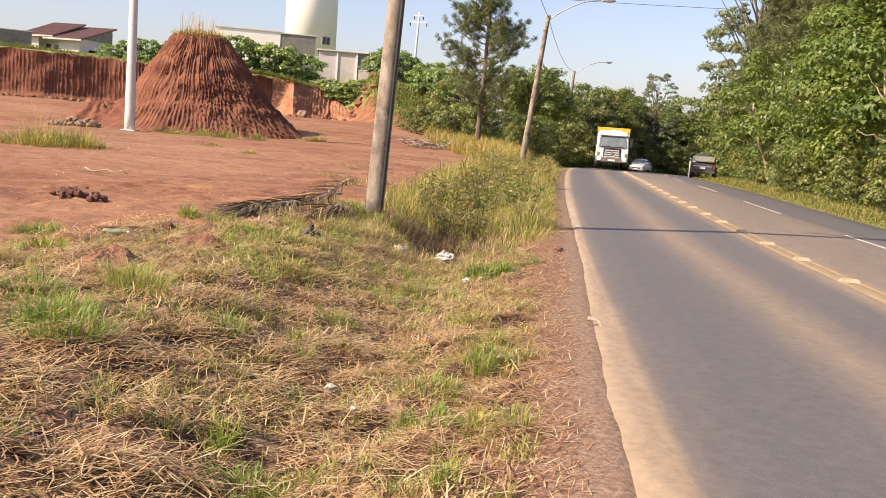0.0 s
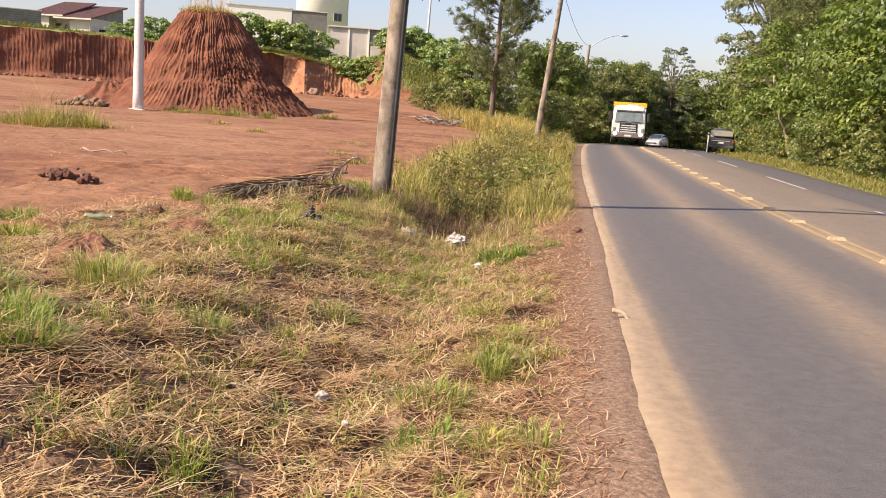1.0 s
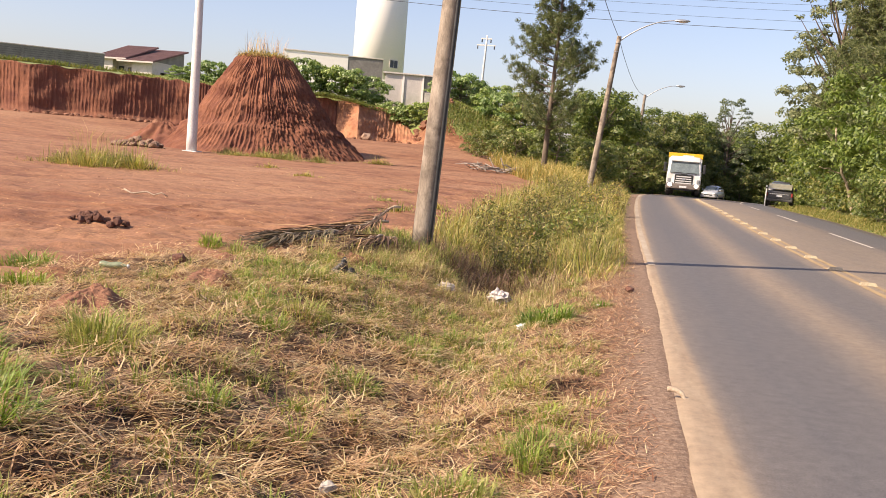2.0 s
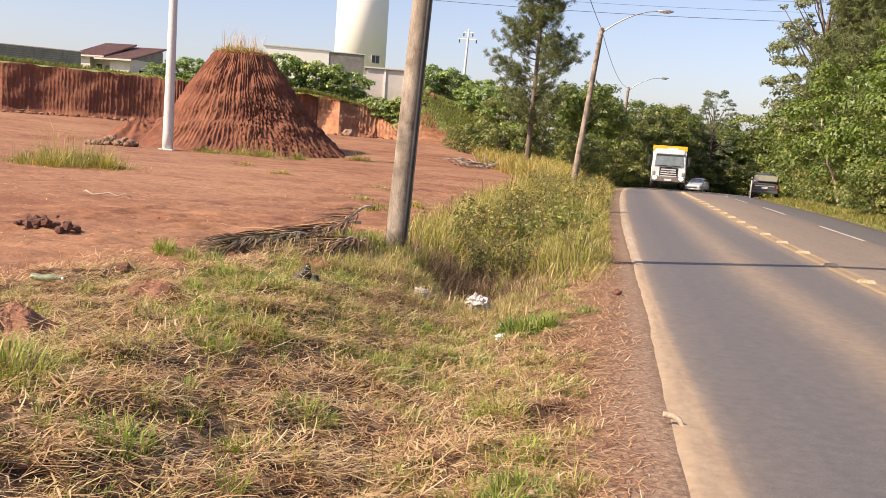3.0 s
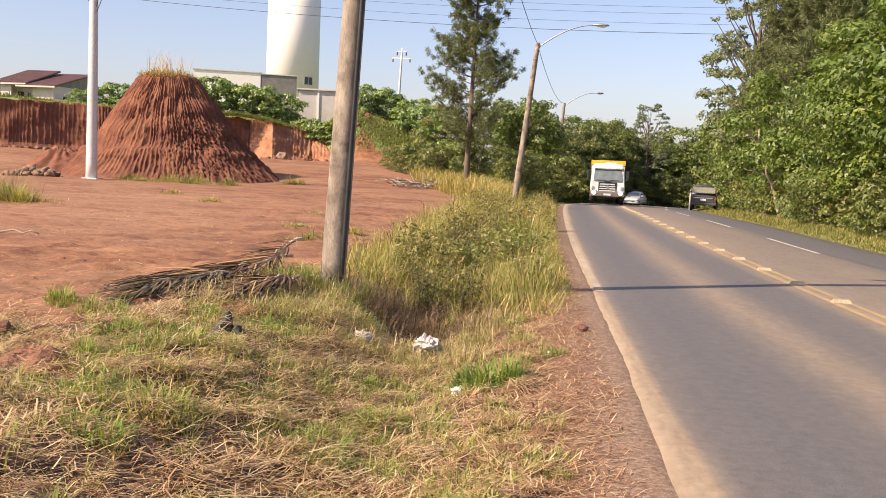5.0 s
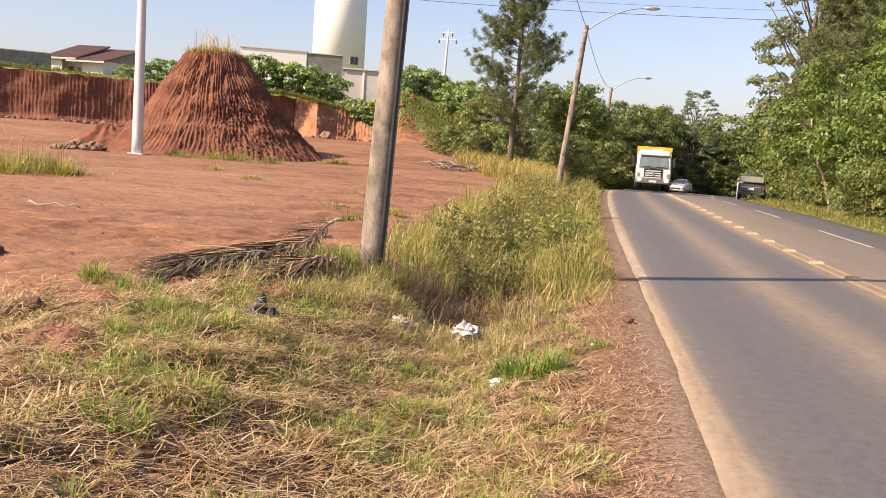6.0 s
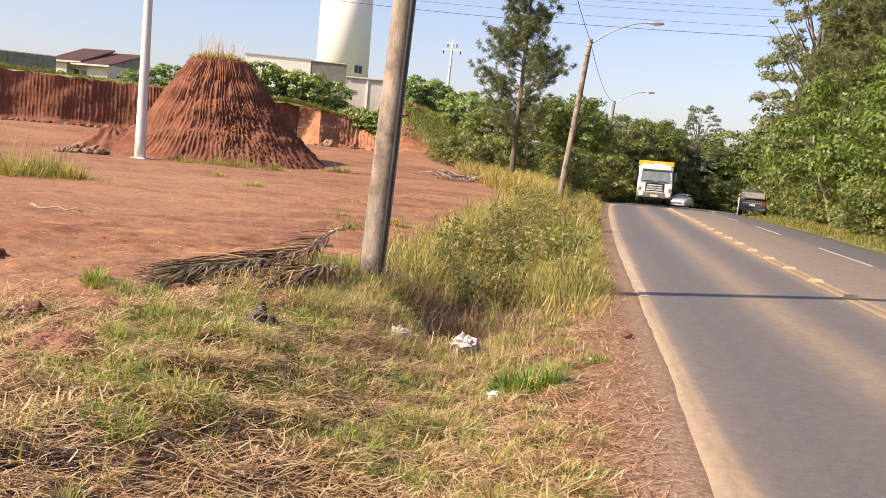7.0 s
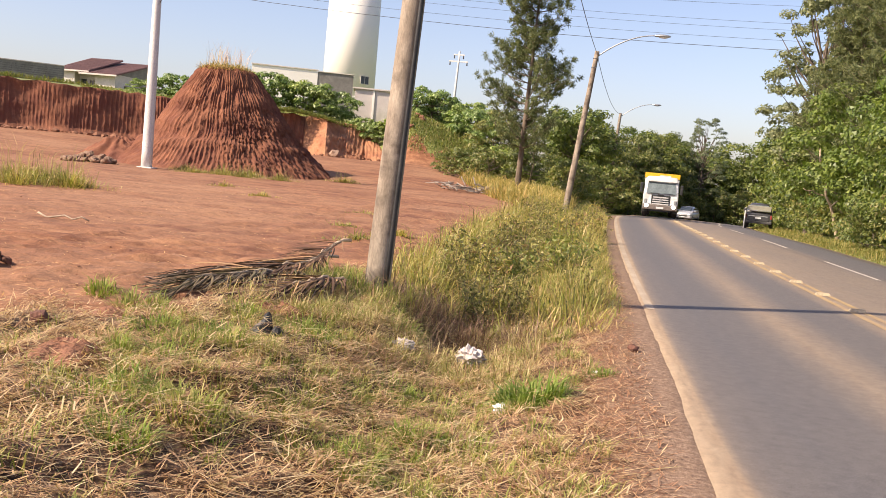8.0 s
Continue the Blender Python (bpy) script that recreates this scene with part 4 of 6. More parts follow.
def build_shed():
    ob = thing("masonry_shed", (-25.0, 88.2, 5.4), "low unpainted block shed with white concrete posts and gate", "shed", turn=14)
    part("front_wall", boxes((0, 3.6, 0, 0.18, 0, 3.0)), M["plaster"], ob)
    part("front_wall", boxes((3.72, 5.2, 0.02, 0.18, 0, 3.0)), M["block"], ob)
    part("side_wall", boxes((5.2, 5.38, 0.1, 4.5, 0, 2.8)), M["block"], ob)
    part("back_wall", boxes((0, 5.2, 4.3, 4.5, 0, 3.0)), M["block"], ob)
    part("roof_slab", boxes((-0.2, 5.6, -0.2, 4.6, 3.0, 3.14), bevel=0.02), M["plaster"], ob)
    for x in (1.7, 3.6, 5.1):
        part("post", boxes((x, x + 0.16, -0.1, 0.0, 0, 3.0)), M["cream"], ob)
    part("low_gate", boxes((3.9, 5.05, -0.12, -0.04, 0.2, 1.3), (3.9, 5.05, -0.14, -0.02, 1.3, 1.45)), M["plaster"], ob)
    return ob


build_white_building()
build_shed()

# ---- trees ----


def crown_leaves(rng, centres, radii, per, size, squash=0.62, simple=False):
    """Leaves on the upper shells of domed clumps, which face outwards, open and shaded beneath."""
    at, nrm, sz = [], [], []
    for c, r in zip(centres, radii):
        m = int(per * (r ** 1.8))
        d = rng.normal(size=(m, 3))
        d[:, 2] = np.abs(d[:, 2]) - 0.35
        d /= np.linalg.norm(d, axis=1)[:, None]
        deep = np.where(rng.uniform(0, 1, m) < 0.22, rng.uniform(0.35, 0.8, m), rng.uniform(0.82, 1.06, m))
        rr = r * (deep + 0.12 * np.sin(4 * np.arctan2(d[:, 1], d[:, 0]) + c[0] * 7) + 0.08 * np.sin(7 * d[:, 2] + c[1] * 5))
        at.append(c + d * rr[:, None] * (1, 1, squash) + rng.normal(0, 0.04 * r, (m, 3)))
        nrm.append(d + np.array((0, 0, 0.35)) + rng.normal(0, 0.33, (m, 3)))
        sz.append(size * rng.uniform(0.55, 1.35, m))
    return leaves(np.concatenate(at), np.concatenate(sz), np.concatenate(nrm), 1.35, simple)


def make_tree(seed, height, spread, low, leaf, size, count, clumps, label, group="roadside trees", name="tree", simple=True, puff=0.3):
    """A broadleaf tree: trunk, limbs out to the clumps and a crown of leaf clumps that reaches down to low."""
    rng = np.random.default_rng(seed)
    ob = new(name)
    tagged(ob, label, name, group)
    r0 = 0.014 * height + 0.03
    pts = lerp((0, 0, -0.3), (rng.normal(0, 0.2), rng.normal(0, 0.2), height * 0.82), 9)
    pts[1:-1, :2] += rng.normal(0, 0.09, (7, 2))
    tv, tf = tube(pts, np.linspace(r0, r0 * 0.25, 9), 8, False)
    part("trunk", mesh_of("trunk", tv, tf, M["bark"], True), None, ob)
    cs, rs, out = [], [], []
    lobes = rng.uniform(0.7, 1.25, 7)
    for k in range(clumps):
        z = rng.uniform(0, 1) ** 0.85
        a = rng.uniform(0, 2 * np.pi)
        wide = spread * math.sin(math.pi * (0.14 + 0.78 * z)) ** 0.7 * np.interp(a, np.linspace(0, 2 * np.pi, 8), [*lobes, lobes[0]])
        rad = wide * rng.uniform(0.3, 1.0) ** 0.4
        c = np.array((rad * math.cos(a), rad * math.sin(a), low + (height - low) * z))
        cs.append(c)
        rs.append(rng.uniform(0.45, 1.0) ** 1.2 * spread * puff)
        if k % 3 == 0:
            t = np.linspace(0, 1, 5)[:, None]
            root = np.array([np.interp(max(0.1, c[2] * 0.72 - 0.2), pts[:, 2], pts[:, j]) for j in range(3)])
            limb = root + (c - root) * t + np.array((0, 0, -0.12 * rad)) * np.sin(np.pi * t) + rng.normal(0, 0.06, (5, 3)) * (t > 0)
            out.append(tube(limb, np.linspace(r0 * 0.36, 0.012, 5), 4, False))
    bv, bf = joined(out)
    part("branchwork", mesh_of("branchwork", bv, bf, M["bark"], True), None, ob)
    per = count / sum(r ** 1.8 for r in rs)
    v, f = crown_leaves(rng, cs, rs, per, size, simple=simple)
    part("crown", mesh_of("crown", v, f, M[leaf]), None, ob)
    return ob


def make_pine(height, seed=5):
    """A pine: straight trunk, whorls of rising branches, tufts of needles at their ends."""
    rng = np.random.default_rng(seed)
    ob = new("pine_tree")
    tagged(ob, "tall sparse pine with tufted dark green needles", "pine tree")
    v, f = tube(lerp((0, 0, -0.3), (0.35, 0, height), 14), np.linspace(0.2, 0.03, 14), 10)
    part("trunk", mesh_of("trunk", v, f, M["bark"], True), None, ob)
    out, at, dirs = [], [], []
    z = 3.0
    while z < height - 0.2:
        k = (z - 3.0) / (height - 3.0)
        reach = 3.1 * min(1.0, 0.6 + 1.6 * k) * (1 - k ** 2.2) ** 0.8 * (0.85 + 0.2 * math.sin(9 * k)) + 0.3
        for _ in range(rng.integers(4, 7)):
            a = rng.uniform(0, 2 * np.pi)
            L = reach * rng.uniform(0.6, 1.1)
            tt = np.linspace(0, 1, 7)
            p = np.stack([0.35 * z / height + L * tt * math.cos(a), L * tt * math.sin(a), z + L * (0.15 * tt + 0.35 * tt ** 2)], -1)
            out.append(tube(p, np.linspace(0.035, 0.012, 7), 5, False))
            for j in range(11):
                q = p[-1] * (1 - 0.06 * j) + p[0] * 0.06 * j
                q = q + rng.normal(0, 0.26 if j else 0.06, 3)
                at.append(q)
                dirs.append((p[-1] - p[0]) / L * 0.5 + rng.normal(0, 0.3, 3) + (0, 0, 0.5))
        z += rng.uniform(0.36, 0.52)
    bv, bf = joined(out)
    part("branchwork", mesh_of("branchwork", bv, bf, M["bark"], True), None, ob)
    at, dirs = np.array(at), np.array(dirs)
    per = 34
    base = np.repeat(at, per, 0) + rng.normal(0, 0.08, (len(at) * per, 3))
    d = np.repeat(dirs, per, 0) * 0.7 + rng.normal(0, 0.9, (len(at) * per, 3))
    d /= np.linalg.norm(d, axis=1)[:, None]
    n = len(base)
    L, w = rng.uniform(0.16, 0.30, n), 0.046
    side = np.cross(d, rng.normal(size=(n, 3)))
    side /= np.linalg.norm(side, axis=1)[:, None]
    vv = np.stack([base - side * w * 0.5, base + side * w * 0.5, base + d * L[:, None]], 1).reshape(-1, 3)
    part("foliage", mesh_of("foliage", vv, np.arange(n * 3).reshape(-1, 3), M["pine"]), None, ob)
    return ob


def place(ob, x, y, turn=0.0, scale=1.0, sink=0.0, z=None):
    g = float(ground_z(x, y)) if z is None else z
    ob.scale = (scale,) * 3
    ob.matrix_world = pose(x, y, g - sink, 0, 0, turn) @ Matrix.Diagonal((scale, scale, scale, 1))
    return ob


pine = place(make_pine(15.0), -6.1, 60.0, 20)

# kinds of tree; the first of each stands in the wood, the rest are copies
KINDS = [
    make_tree(1, 9.5, 3.6, 1.6, "leaf_bright", 0.175, 15000, 52, "dense bright green broad-leaved tree in a roadside wood", puff=0.40),
    make_tree(2, 13.0, 3.8, 2.0, "leaf_olive", 0.16, 15000, 84, "tall olive-green tree in a roadside wood", puff=0.33),
    make_tree(3, 8.0, 3.4, 1.8, "leaf_bright", 0.175, 15000, 46, "bright green tree with layered boughs in a roadside wood", puff=0.42),
    make_tree(4, 9.0, 3.6, 1.0, "leaf", 0.175, 15000, 56, "mid-green leafy tree in a roadside wood", puff=0.38),
]
FAR = [
    make_tree(14, 8.5, 3.4, 0.0, "leaf_dark", 0.26, 5600, 60, "dark green tree in a distant roadside wood", puff=0.40),
    make_tree(15, 9.0, 3.4, 0.3, "leaf", 0.26, 5600, 54, "broad green tree in a distant roadside wood", puff=0.40),
    make_tree(16, 12.0, 3.6, 0.5, "leaf_olive", 0.26, 5800, 74, "tall olive-green tree in a distant roadside wood", puff=0.38),
]
BUSH = make_tree(6, 3.0, 1.9, 0.0, "leaf_shrub", 0.16, 2500, 40, "bushy green undergrowth shrub at the wood's edge", group="undergrowth shrubs", name="shrub")
BROAD = make_tree(8, 2.5, 2.2, 0.0, "leaf_broad", 0.2, 4200, 80, "broad-leaved green shrub on the clay rise", group="shrubs on the rise", name="shrub", puff=0.24)
SILVER = make_tree(7, 13.0, 2.8, 3.5, "leaf_grey", 0.15, 8500, 110, "airy grey-green tree above the wood", puff=0.2)
used = set()


def plant(kind, x, y, scale):
    ob = kind
    m = pose(x, y, float(ground_z(x, y)), 0, 0, random.uniform(0, 360))
    if kind.name in used:
        ob = copy_thing(kind, m)
        ob.scale = (scale,) * 3
    else:
        used.add(kind.name)
        ob.matrix_world = m @ Matrix.Diagonal((scale, scale, scale, 1))
    return ob


random.seed(11)
# the wood on the road's right side
y = 23.0
while y < 120:
    for row in range(3 if y < 70 and int(y) % 2 else 2):
        s = WIDTH + 4.3 + 3.4 * row + random.uniform(-0.4, 1.2)
        yy = y + random.uniform(-1.2, 1.2) + 1.7 * row
        pick = KINDS if yy < 58 and row < 2 else [FAR[1], FAR[2], FAR[1], FAR[0]]
        k = random.choice((0, 2, 0, 3)) if row == 0 else random.choice((0, 1, 1, 2))
        size = (0.72, 1.05, 1.3)[row] * random.uniform(0.8, 1.15) * (1.25 if yy > 58 else 1.0)
        plant(pick[k], float(road_x(yy)) + s, yy, size)
    y += 4.8
y = 22.0
while y < 90:
    plant(BUSH, float(road_x(y)) + WIDTH + 3.4 + random.uniform(-0.2, 0.9), y, random.uniform(0.55, 1.0))
    y += random.uniform(1.8, 2.8)
y = 23.0
while y < 48:
    plant(BUSH, float(road_x(y)) + WIDTH + 2.7 + random.uniform(0, 0.5), y, random.uniform(0.45, 0.7))
    y += random.uniform(1.3, 2.0)
# the wood on the left beyond the leaning lamp
for k in range(22):
    y = 73 + k * 2.6
    s = -4.4 - random.uniform(0, 5.0) - (3.0 if y < 78 else 0)
    plant(FAR[random.choice((0, 0, 1))], float(road_x(y)) + s, y, random.uniform(0.65, 0.82) * (0.9 if y > 88 else 1.1 if s > -7.5 else 0.75))
# where the road bends out of sight
for k in range(12):
    x = 3.0 + 2.3 * k + random.uniform(-0.8, 0.8)
    plant(FAR[random.choice((1, 0))], x, 130 + 1.0 * k, random.uniform(0.95, 1.1) * (0.75 if x < 10 else 1.0 if x < 15 else 1.25))
for k in range(8):
    plant(BUSH, 6.0 + 2.2 * k, 123 + 0.8 * k, random.uniform(1.2, 1.7))
for k in range(14):
    y = 65 + 1.4 * k
    plant(BUSH, float(road_x(y)) - 3.2 - random.uniform(0, 2.0), y, random.uniform(0.6, 1.0))
for k in range(22):
    y = 76 + 2.4 * k
    plant(BUSH, float(road_x(y)) - 1.6 - random.uniform(0, 1.5), y, random.uniform(0.8, 1.3))
    if k % 2:
        plant(BUSH, float(road_x(y + 14)) + WIDTH + 1.8 + random.uniform(0, 1.0), y + 14, random.uniform(0.8, 1.2))
for k in range(13):
    y = 104 + 2.6 * k
    plant(FAR[random.choice((0, 1))], float(road_x(y)) - 3.4 - random.uniform(0, 3.0), y, random.uniform(0.75, 1.0))
plant(SILVER, 10.2, 124.0, 1.0)
plant(SILVER, 11.7, 62.0, 1.15)
plant(SILVER, 13.0, 64.0, 1.2)
plant(FAR[1], 13.6, 72.0, 0.7)
for x, y, k, size in ((12.4, 37.5, 0, 0.95), (13.2, 33.0, 2, 1.1), (12.3, 43.0, 0, 0.85), (12.5, 50.5, 2, 1.0), (12.8, 56.5, 0, 0.85), (13.2, 62.5, 2, 0.95), (12.2, 36.0, 0, 0.9)):
    plant(KINDS[k], x, y, size)
plant(FAR[0], 14.8, 77.0, 0.8)
for x, y, size in ((12.6, 57.0, 1.0), (12.7, 49.0, 1.0), (15.6, 52.0, 1.3), (14.2, 39.0, 1.0)):
    tall = copy_thing(pine, pose(x, y, float(ground_z(x, y)), 0, 0, 77 * y))
    tall.scale = (size, size, size)
    tagged(tall, "tall pine standing behind the roadside wood", "pine tree", "pines behind the wood")
# bushes on the rise
for az, d, size in ((16.8, 88, 1.0), (18.0, 87, 1.15), (19.5, 88, 1.2), (21.0, 87, 1.25), (22.3, 88, 1.2), (23.6, 89, 1.0), (26.0, 86, 0.8), (27.0, 87, 0.65), (28.0, 87, 0.5), (11.4, 86, 1.1), (10.8, 88, 1.0), (9.2, 84, 1.0), (8.2, 80, 1.1), (7.2, 78, 1.1), (9.0, 90, 1.2), (6.2, 76, 1.2), (12.2, 86, 0.8)):
    plant(BROAD, -d * math.sin(radians(az)), d * math.cos(radians(az)), size)

for az, d, size in ((10.4, 71.5, 0.45), (9.7, 69.2, 0.6), (9.0, 69.0, 0.7), (8.2, 68.5, 0.8), (7.4, 67.5, 0.8)):
    plant(BUSH, -d * math.sin(radians(az)), d * math.cos(radians(az)), size)
for az, d, size in ((13.4, 83.0, 0.6), (14.2, 84.0, 0.65), (15.2, 85.0, 0.8)):
    plant(BROAD, -d * math.sin(radians(az)), d * math.cos(radians(az)), size)
for x, y, size in ((12.0, 60.0, 0.75), (11.5, 56.5, 0.6), (12.7, 62.0, 0.85), (11.9, 58.0, 0.7), (12.9, 66.0, 0.9), (13.7, 68.0, 1.0), (13.3, 63.5, 0.9), (14.6, 70.5, 1.0), (14.2, 66.5, 1.1)):
    plant(BUSH, x, y, size)

# ---- grass ----


def stuff(name, v, f, material, label):
    return tagged(new(name, mesh_of(name, v, f, material)), label, "grass", kind="stuff")


def near_verge(n, x0=-8.5, x1=0.9, y0=-0.6, y1=13.0):
    """Random places on the verge."""
    y = y0 + (y1 - y0) * R.uniform(0, 1, n)
    x = R.uniform(x0, x1, n)
    s = x - road_x(y)
    edge = -6.4 + 0.8 * wobble(x, y, 4.0, 11) + 0.30 * np.clip(y - 4, 0, 9)
    keep = R.uniform(0, 1, n) < smooth(-0.65, -1.0, s) * smooth(-0.2, 0.9, s - edge)
    return x[keep], y[keep]


x, y = near_verge(150000)
bare = wobble(x, y, 0.55, 57) + 0.6 * wobble(x, y, 1.7, 58)
keep = R.uniform(0, 1, len(x)) < np.clip(0.80 + 0.8 * bare, 0.25, 1.0)
x, y = x[keep], y[keep]
n = len(x)
lay = wobble(x, y, 1.3, 53) * 3.0
v, f = blades(scatter(x, y) + np.stack([0 * x, 0 * x, np.abs(R.normal(0, 0.012, n)) + 0.03 * np.clip(wobble(x, y, 0.28, 59), 0, 1)], -1), R.uniform(0.05, 0.17, n), R.uniform(0.005, 0.011, n), 1.60 - np.abs(R.normal(0, 0.28, n)), lay + R.normal(0, 1.3, n), 0.25, 0.8)
stuff("dry_grass", v, f, M["straw"], "trampled dry straw-coloured grass on the verge")

# long cut straw lying in swathes, thin on the trodden strip beside the road
cx, cy = near_verge(11500)
thick = wobble(cx, cy, 1.1, 81) + 0.5 * wobble(cx, cy, 0.5, 82)
keep = R.uniform(0, 1, len(cx)) < np.clip(0.62 + 0.7 * thick, 0.10, 1.0) * (0.35 + 0.65 * smooth(-1.1, -2.0, cx - road_x(cy)))
cx, cy = cx[keep], cy[keep]
each = R.integers(7, 22, len(cx))
way = np.repeat(2.2 * wobble(cx, cy, 1.6, 83) + R.normal(0, 0.7, len(cx)), each)
spread = np.repeat(R.uniform(0.04, 0.12, len(cx)), each)
lift = np.repeat(np.abs(R.normal(0, 0.055, len(cx))), each)
n = len(way)
bx, by = np.repeat(cx, each) + spread * R.normal(0, 1, n), np.repeat(cy, each) + spread * R.normal(0, 1, n)
v, f = blades(scatter(bx, by) + np.stack([0 * bx, 0 * bx, 0.012 + lift * R.uniform(0, 1, n)], -1), R.uniform(0.11, 0.33, n), R.uniform(0.005, 0.0105, n), R.uniform(1.2, 1.62, n), way + R.normal(0, 0.85, n), 0.4, 0.8)
x, y = near_verge(26000, y0=-6.5, y1=-0.6)
n = len(x)
extra = blades(scatter(x, y, 0.02), R.uniform(0.1, 0.3, n), R.uniform(0.006, 0.012, n), R.uniform(1.1, 1.62, n), R.uniform(0, 6.283, n), 0.4, 0.8)
v, f = joined([(v, f), extra])
stuff("cut_straw", v, f, M["straw"], "long cut straw lying in loose swathes on the verge")


def tufts(count, x0, x1, y0, y1, blades_each, tall, material, name, label, seed, where=None):
    """Separate tussocks, each a spray of blades."""
    rng = np.random.default_rng(seed)
    cx, cy = rng.uniform(x0, x1, count), rng.uniform(y0, y1, count)
    s = cx - road_x(cy)
    ok = (s < -0.75) & (s > -6.0 + 0.30 * np.clip(cy - 4, 0, 9))
    if where is not None:
        ok &= where(cx, cy)
    cx, cy = cx[ok], cy[ok]
    k = rng.integers(blades_each // 2, blades_each, len(cx))
    r = np.repeat(rng.uniform(0.05, 0.16, len(cx)), k)
    h = np.repeat(rng.uniform(0.6, 1.15, len(cx)), k)
    a = rng.uniform(0, 6.283, len(r))
    q = r * np.sqrt(rng.uniform(0, 1, len(r)))
    bx, by = np.repeat(cx, k) + q * np.cos(a), np.repeat(cy, k) + q * np.sin(a)
    m = len(bx)
    v, f = blades(scatter(bx, by, -0.01), tall * h * rng.uniform(0.5, 1.2, m), rng.uniform(0.004, 0.010, m), rng.uniform(0.05, 0.9, m), a + rng.normal(0, 0.5, m), 0.7)
    return stuff(name, v, f, material, label)


green_patch = lambda x, y: (wobble(x, y, 2.4, 54) + 0.25 * (x < -1.2)) > 0.0
tufts(1100, -7.0, 0.6, -0.4, 12.5, 46, 0.17, M["blade"], "green_grass", "short yellow-green grass tussocks growing through straw", 71, green_patch)
tufts(130, -6.0, 0.2, -0.2, 12.0, 80, 0.2, M["fresh"], "fresh_grass", "fresh bright green grass tussocks on the verge", 72, green_patch)

tufts(420, -3.4, -0.8, 5.2, 10.6, 44, 0.15, M["blade"], "short_grass", "short green grass between the ditch and the bare lot", 73)
tufts(150, -0.95, 0.35, 0.2, 6.5, 46, 0.13, M["blade"], "edge_grass", "short green grass along the trodden strip", 74)

n = 44000
y = R.uniform(-0.6, 20, n)
x = road_x(y) + edge_s(y) - 0.16 - 1.25 * R.beta(1.9, 1.9, n) - 0.05 * wobble(y, 0 * y, 1.1, 67)
v, f = blades(scatter(x, y, 0.006), R.uniform(0.05, 0.16, n), R.uniform(0.0035, 0.0075, n), R.uniform(1.2, 1.58, n), R.uniform(0, 6.283, n), 0.08)
stuff("fallen_needles", v, f, M["needle"], "reddish fallen pine needles along the asphalt edge")

x, y = near_verge(5200)
n = len(x)
v, f = blades(scatter(x, y), R.uniform(0.12, 0.34, n), R.uniform(0.003, 0.006, n), R.uniform(0.3, 1.1, n), R.uniform(0, 6.283, n), 1.1, 0.7)
stuff("dry_stalk_grass", v, f, M["straw"], "dry arching grass stalks standing out of the straw")

# matted old grass round the mouth of the ditch
n = 15000
x, y = R.uniform(-3.7, -0.6, n), R.uniform(8.6, 11.9, n)
keep = (R.uniform(0, 1, n) < 0.55 + 0.8 * wobble(x, y, 0.5, 65)) & (np.hypot((x + 1.75) / 0.55, (y - 10.55) / 0.55) > 1) & (x < road_x(y) - 0.9)
x, y = x[keep], y[keep]
n = len(x)
v, f = blades(scatter(x, y), R.uniform(0.16, 0.42, n), R.uniform(0.004, 0.009, n), R.uniform(0.3, 1.4, n), R.uniform(0, 6.283, n), 1.1, 0.9)
stuff("matted_grass", v, f, M["mat"], "matted tan and green old grass round the ditch")

# tall growth in the ditch beside the road
n = 42000
y = 9.8 + 40 * R.uniform(0, 1, n) ** 1.35
s = R.uniform(-3.5, -0.33, n)
keep = R.uniform(0, 1, n) < smooth(10.6, 13.0, y + 0.7 * wobble(s, y, 1.5, 61) - 0.5 * np.abs(s + 1.9) - 1.1 * np.exp(-((s + 2.1) / 0.6) ** 2))
y, s = y[keep], s[keep]
x = road_x(y) + s
n = len(x)
tallness = (0.55 + 0.34 * wobble(x, y, 1.6, 62)) * smooth(-0.3, -1.0, s) * (0.8 + 0.7 * smooth(14, 26, y)) + 0.22
v, f = blades(scatter(x, y), tallness * R.uniform(0.5, 1.3, n), R.uniform(0.007, 0.017, n), R.uniform(0.2, 1.35, n), R.uniform(0, 6.283, n), 0.95)
stuff("tall_grass", v, f, M["tall"], "tall unmown yellow-green grass in the ditch")


def make_weed(seed, height, spread, leaf, size, count, label):
    """A straggly weed: several thin stems with small leaves along them."""
    rng = np.random.default_rng(seed)
    ob = new("weed_shrub")
    tagged(ob, label, "shrub", "weeds along the ditch")
    out, at, nrm = [], [], []
    stems = 16
    for _ in range(stems):
        a, lean = rng.uniform(0, 6.283), rng.uniform(0.05, 0.75)
        t = np.linspace(0, 1, 8)[:, None]
        d = np.array((math.cos(a) * lean * spread, math.sin(a) * lean * spread, height * rng.uniform(0.65, 1.1)))
        p = rng.normal(0, 0.1, 3) * (1, 1, 0) + t * d + np.sin(t * 3) * rng.normal(0, 0.07, 3)
        out.append(tube(p, np.linspace(0.009, 0.003, 8), 4, False))
        m = count // stems
        q = rng.uniform(0.15, 1.0, m)
        base = np.stack([np.interp(q, np.linspace(0, 1, 8), p[:, k]) for k in range(3)], -1)
        at.append(base + rng.normal(0, 0.075, (m, 3)))
        nrm.append(np.array((0, 0, 0.7)) + rng.normal(0, 0.6, (m, 3)))
    v, f = joined(out)
    part("stalk", mesh_of("stalk", v, f, M["bark"], True), None, ob)
    at, nrm = np.concatenate(at), np.concatenate(nrm)
    v, f = leaves(at, size * rng.uniform(0.6, 1.4, len(at)), nrm, 2.3, True)
    tagged(part("leafage", mesh_of("leafage", v, f, M[leaf]), None, ob), kind="stuff")
    return ob


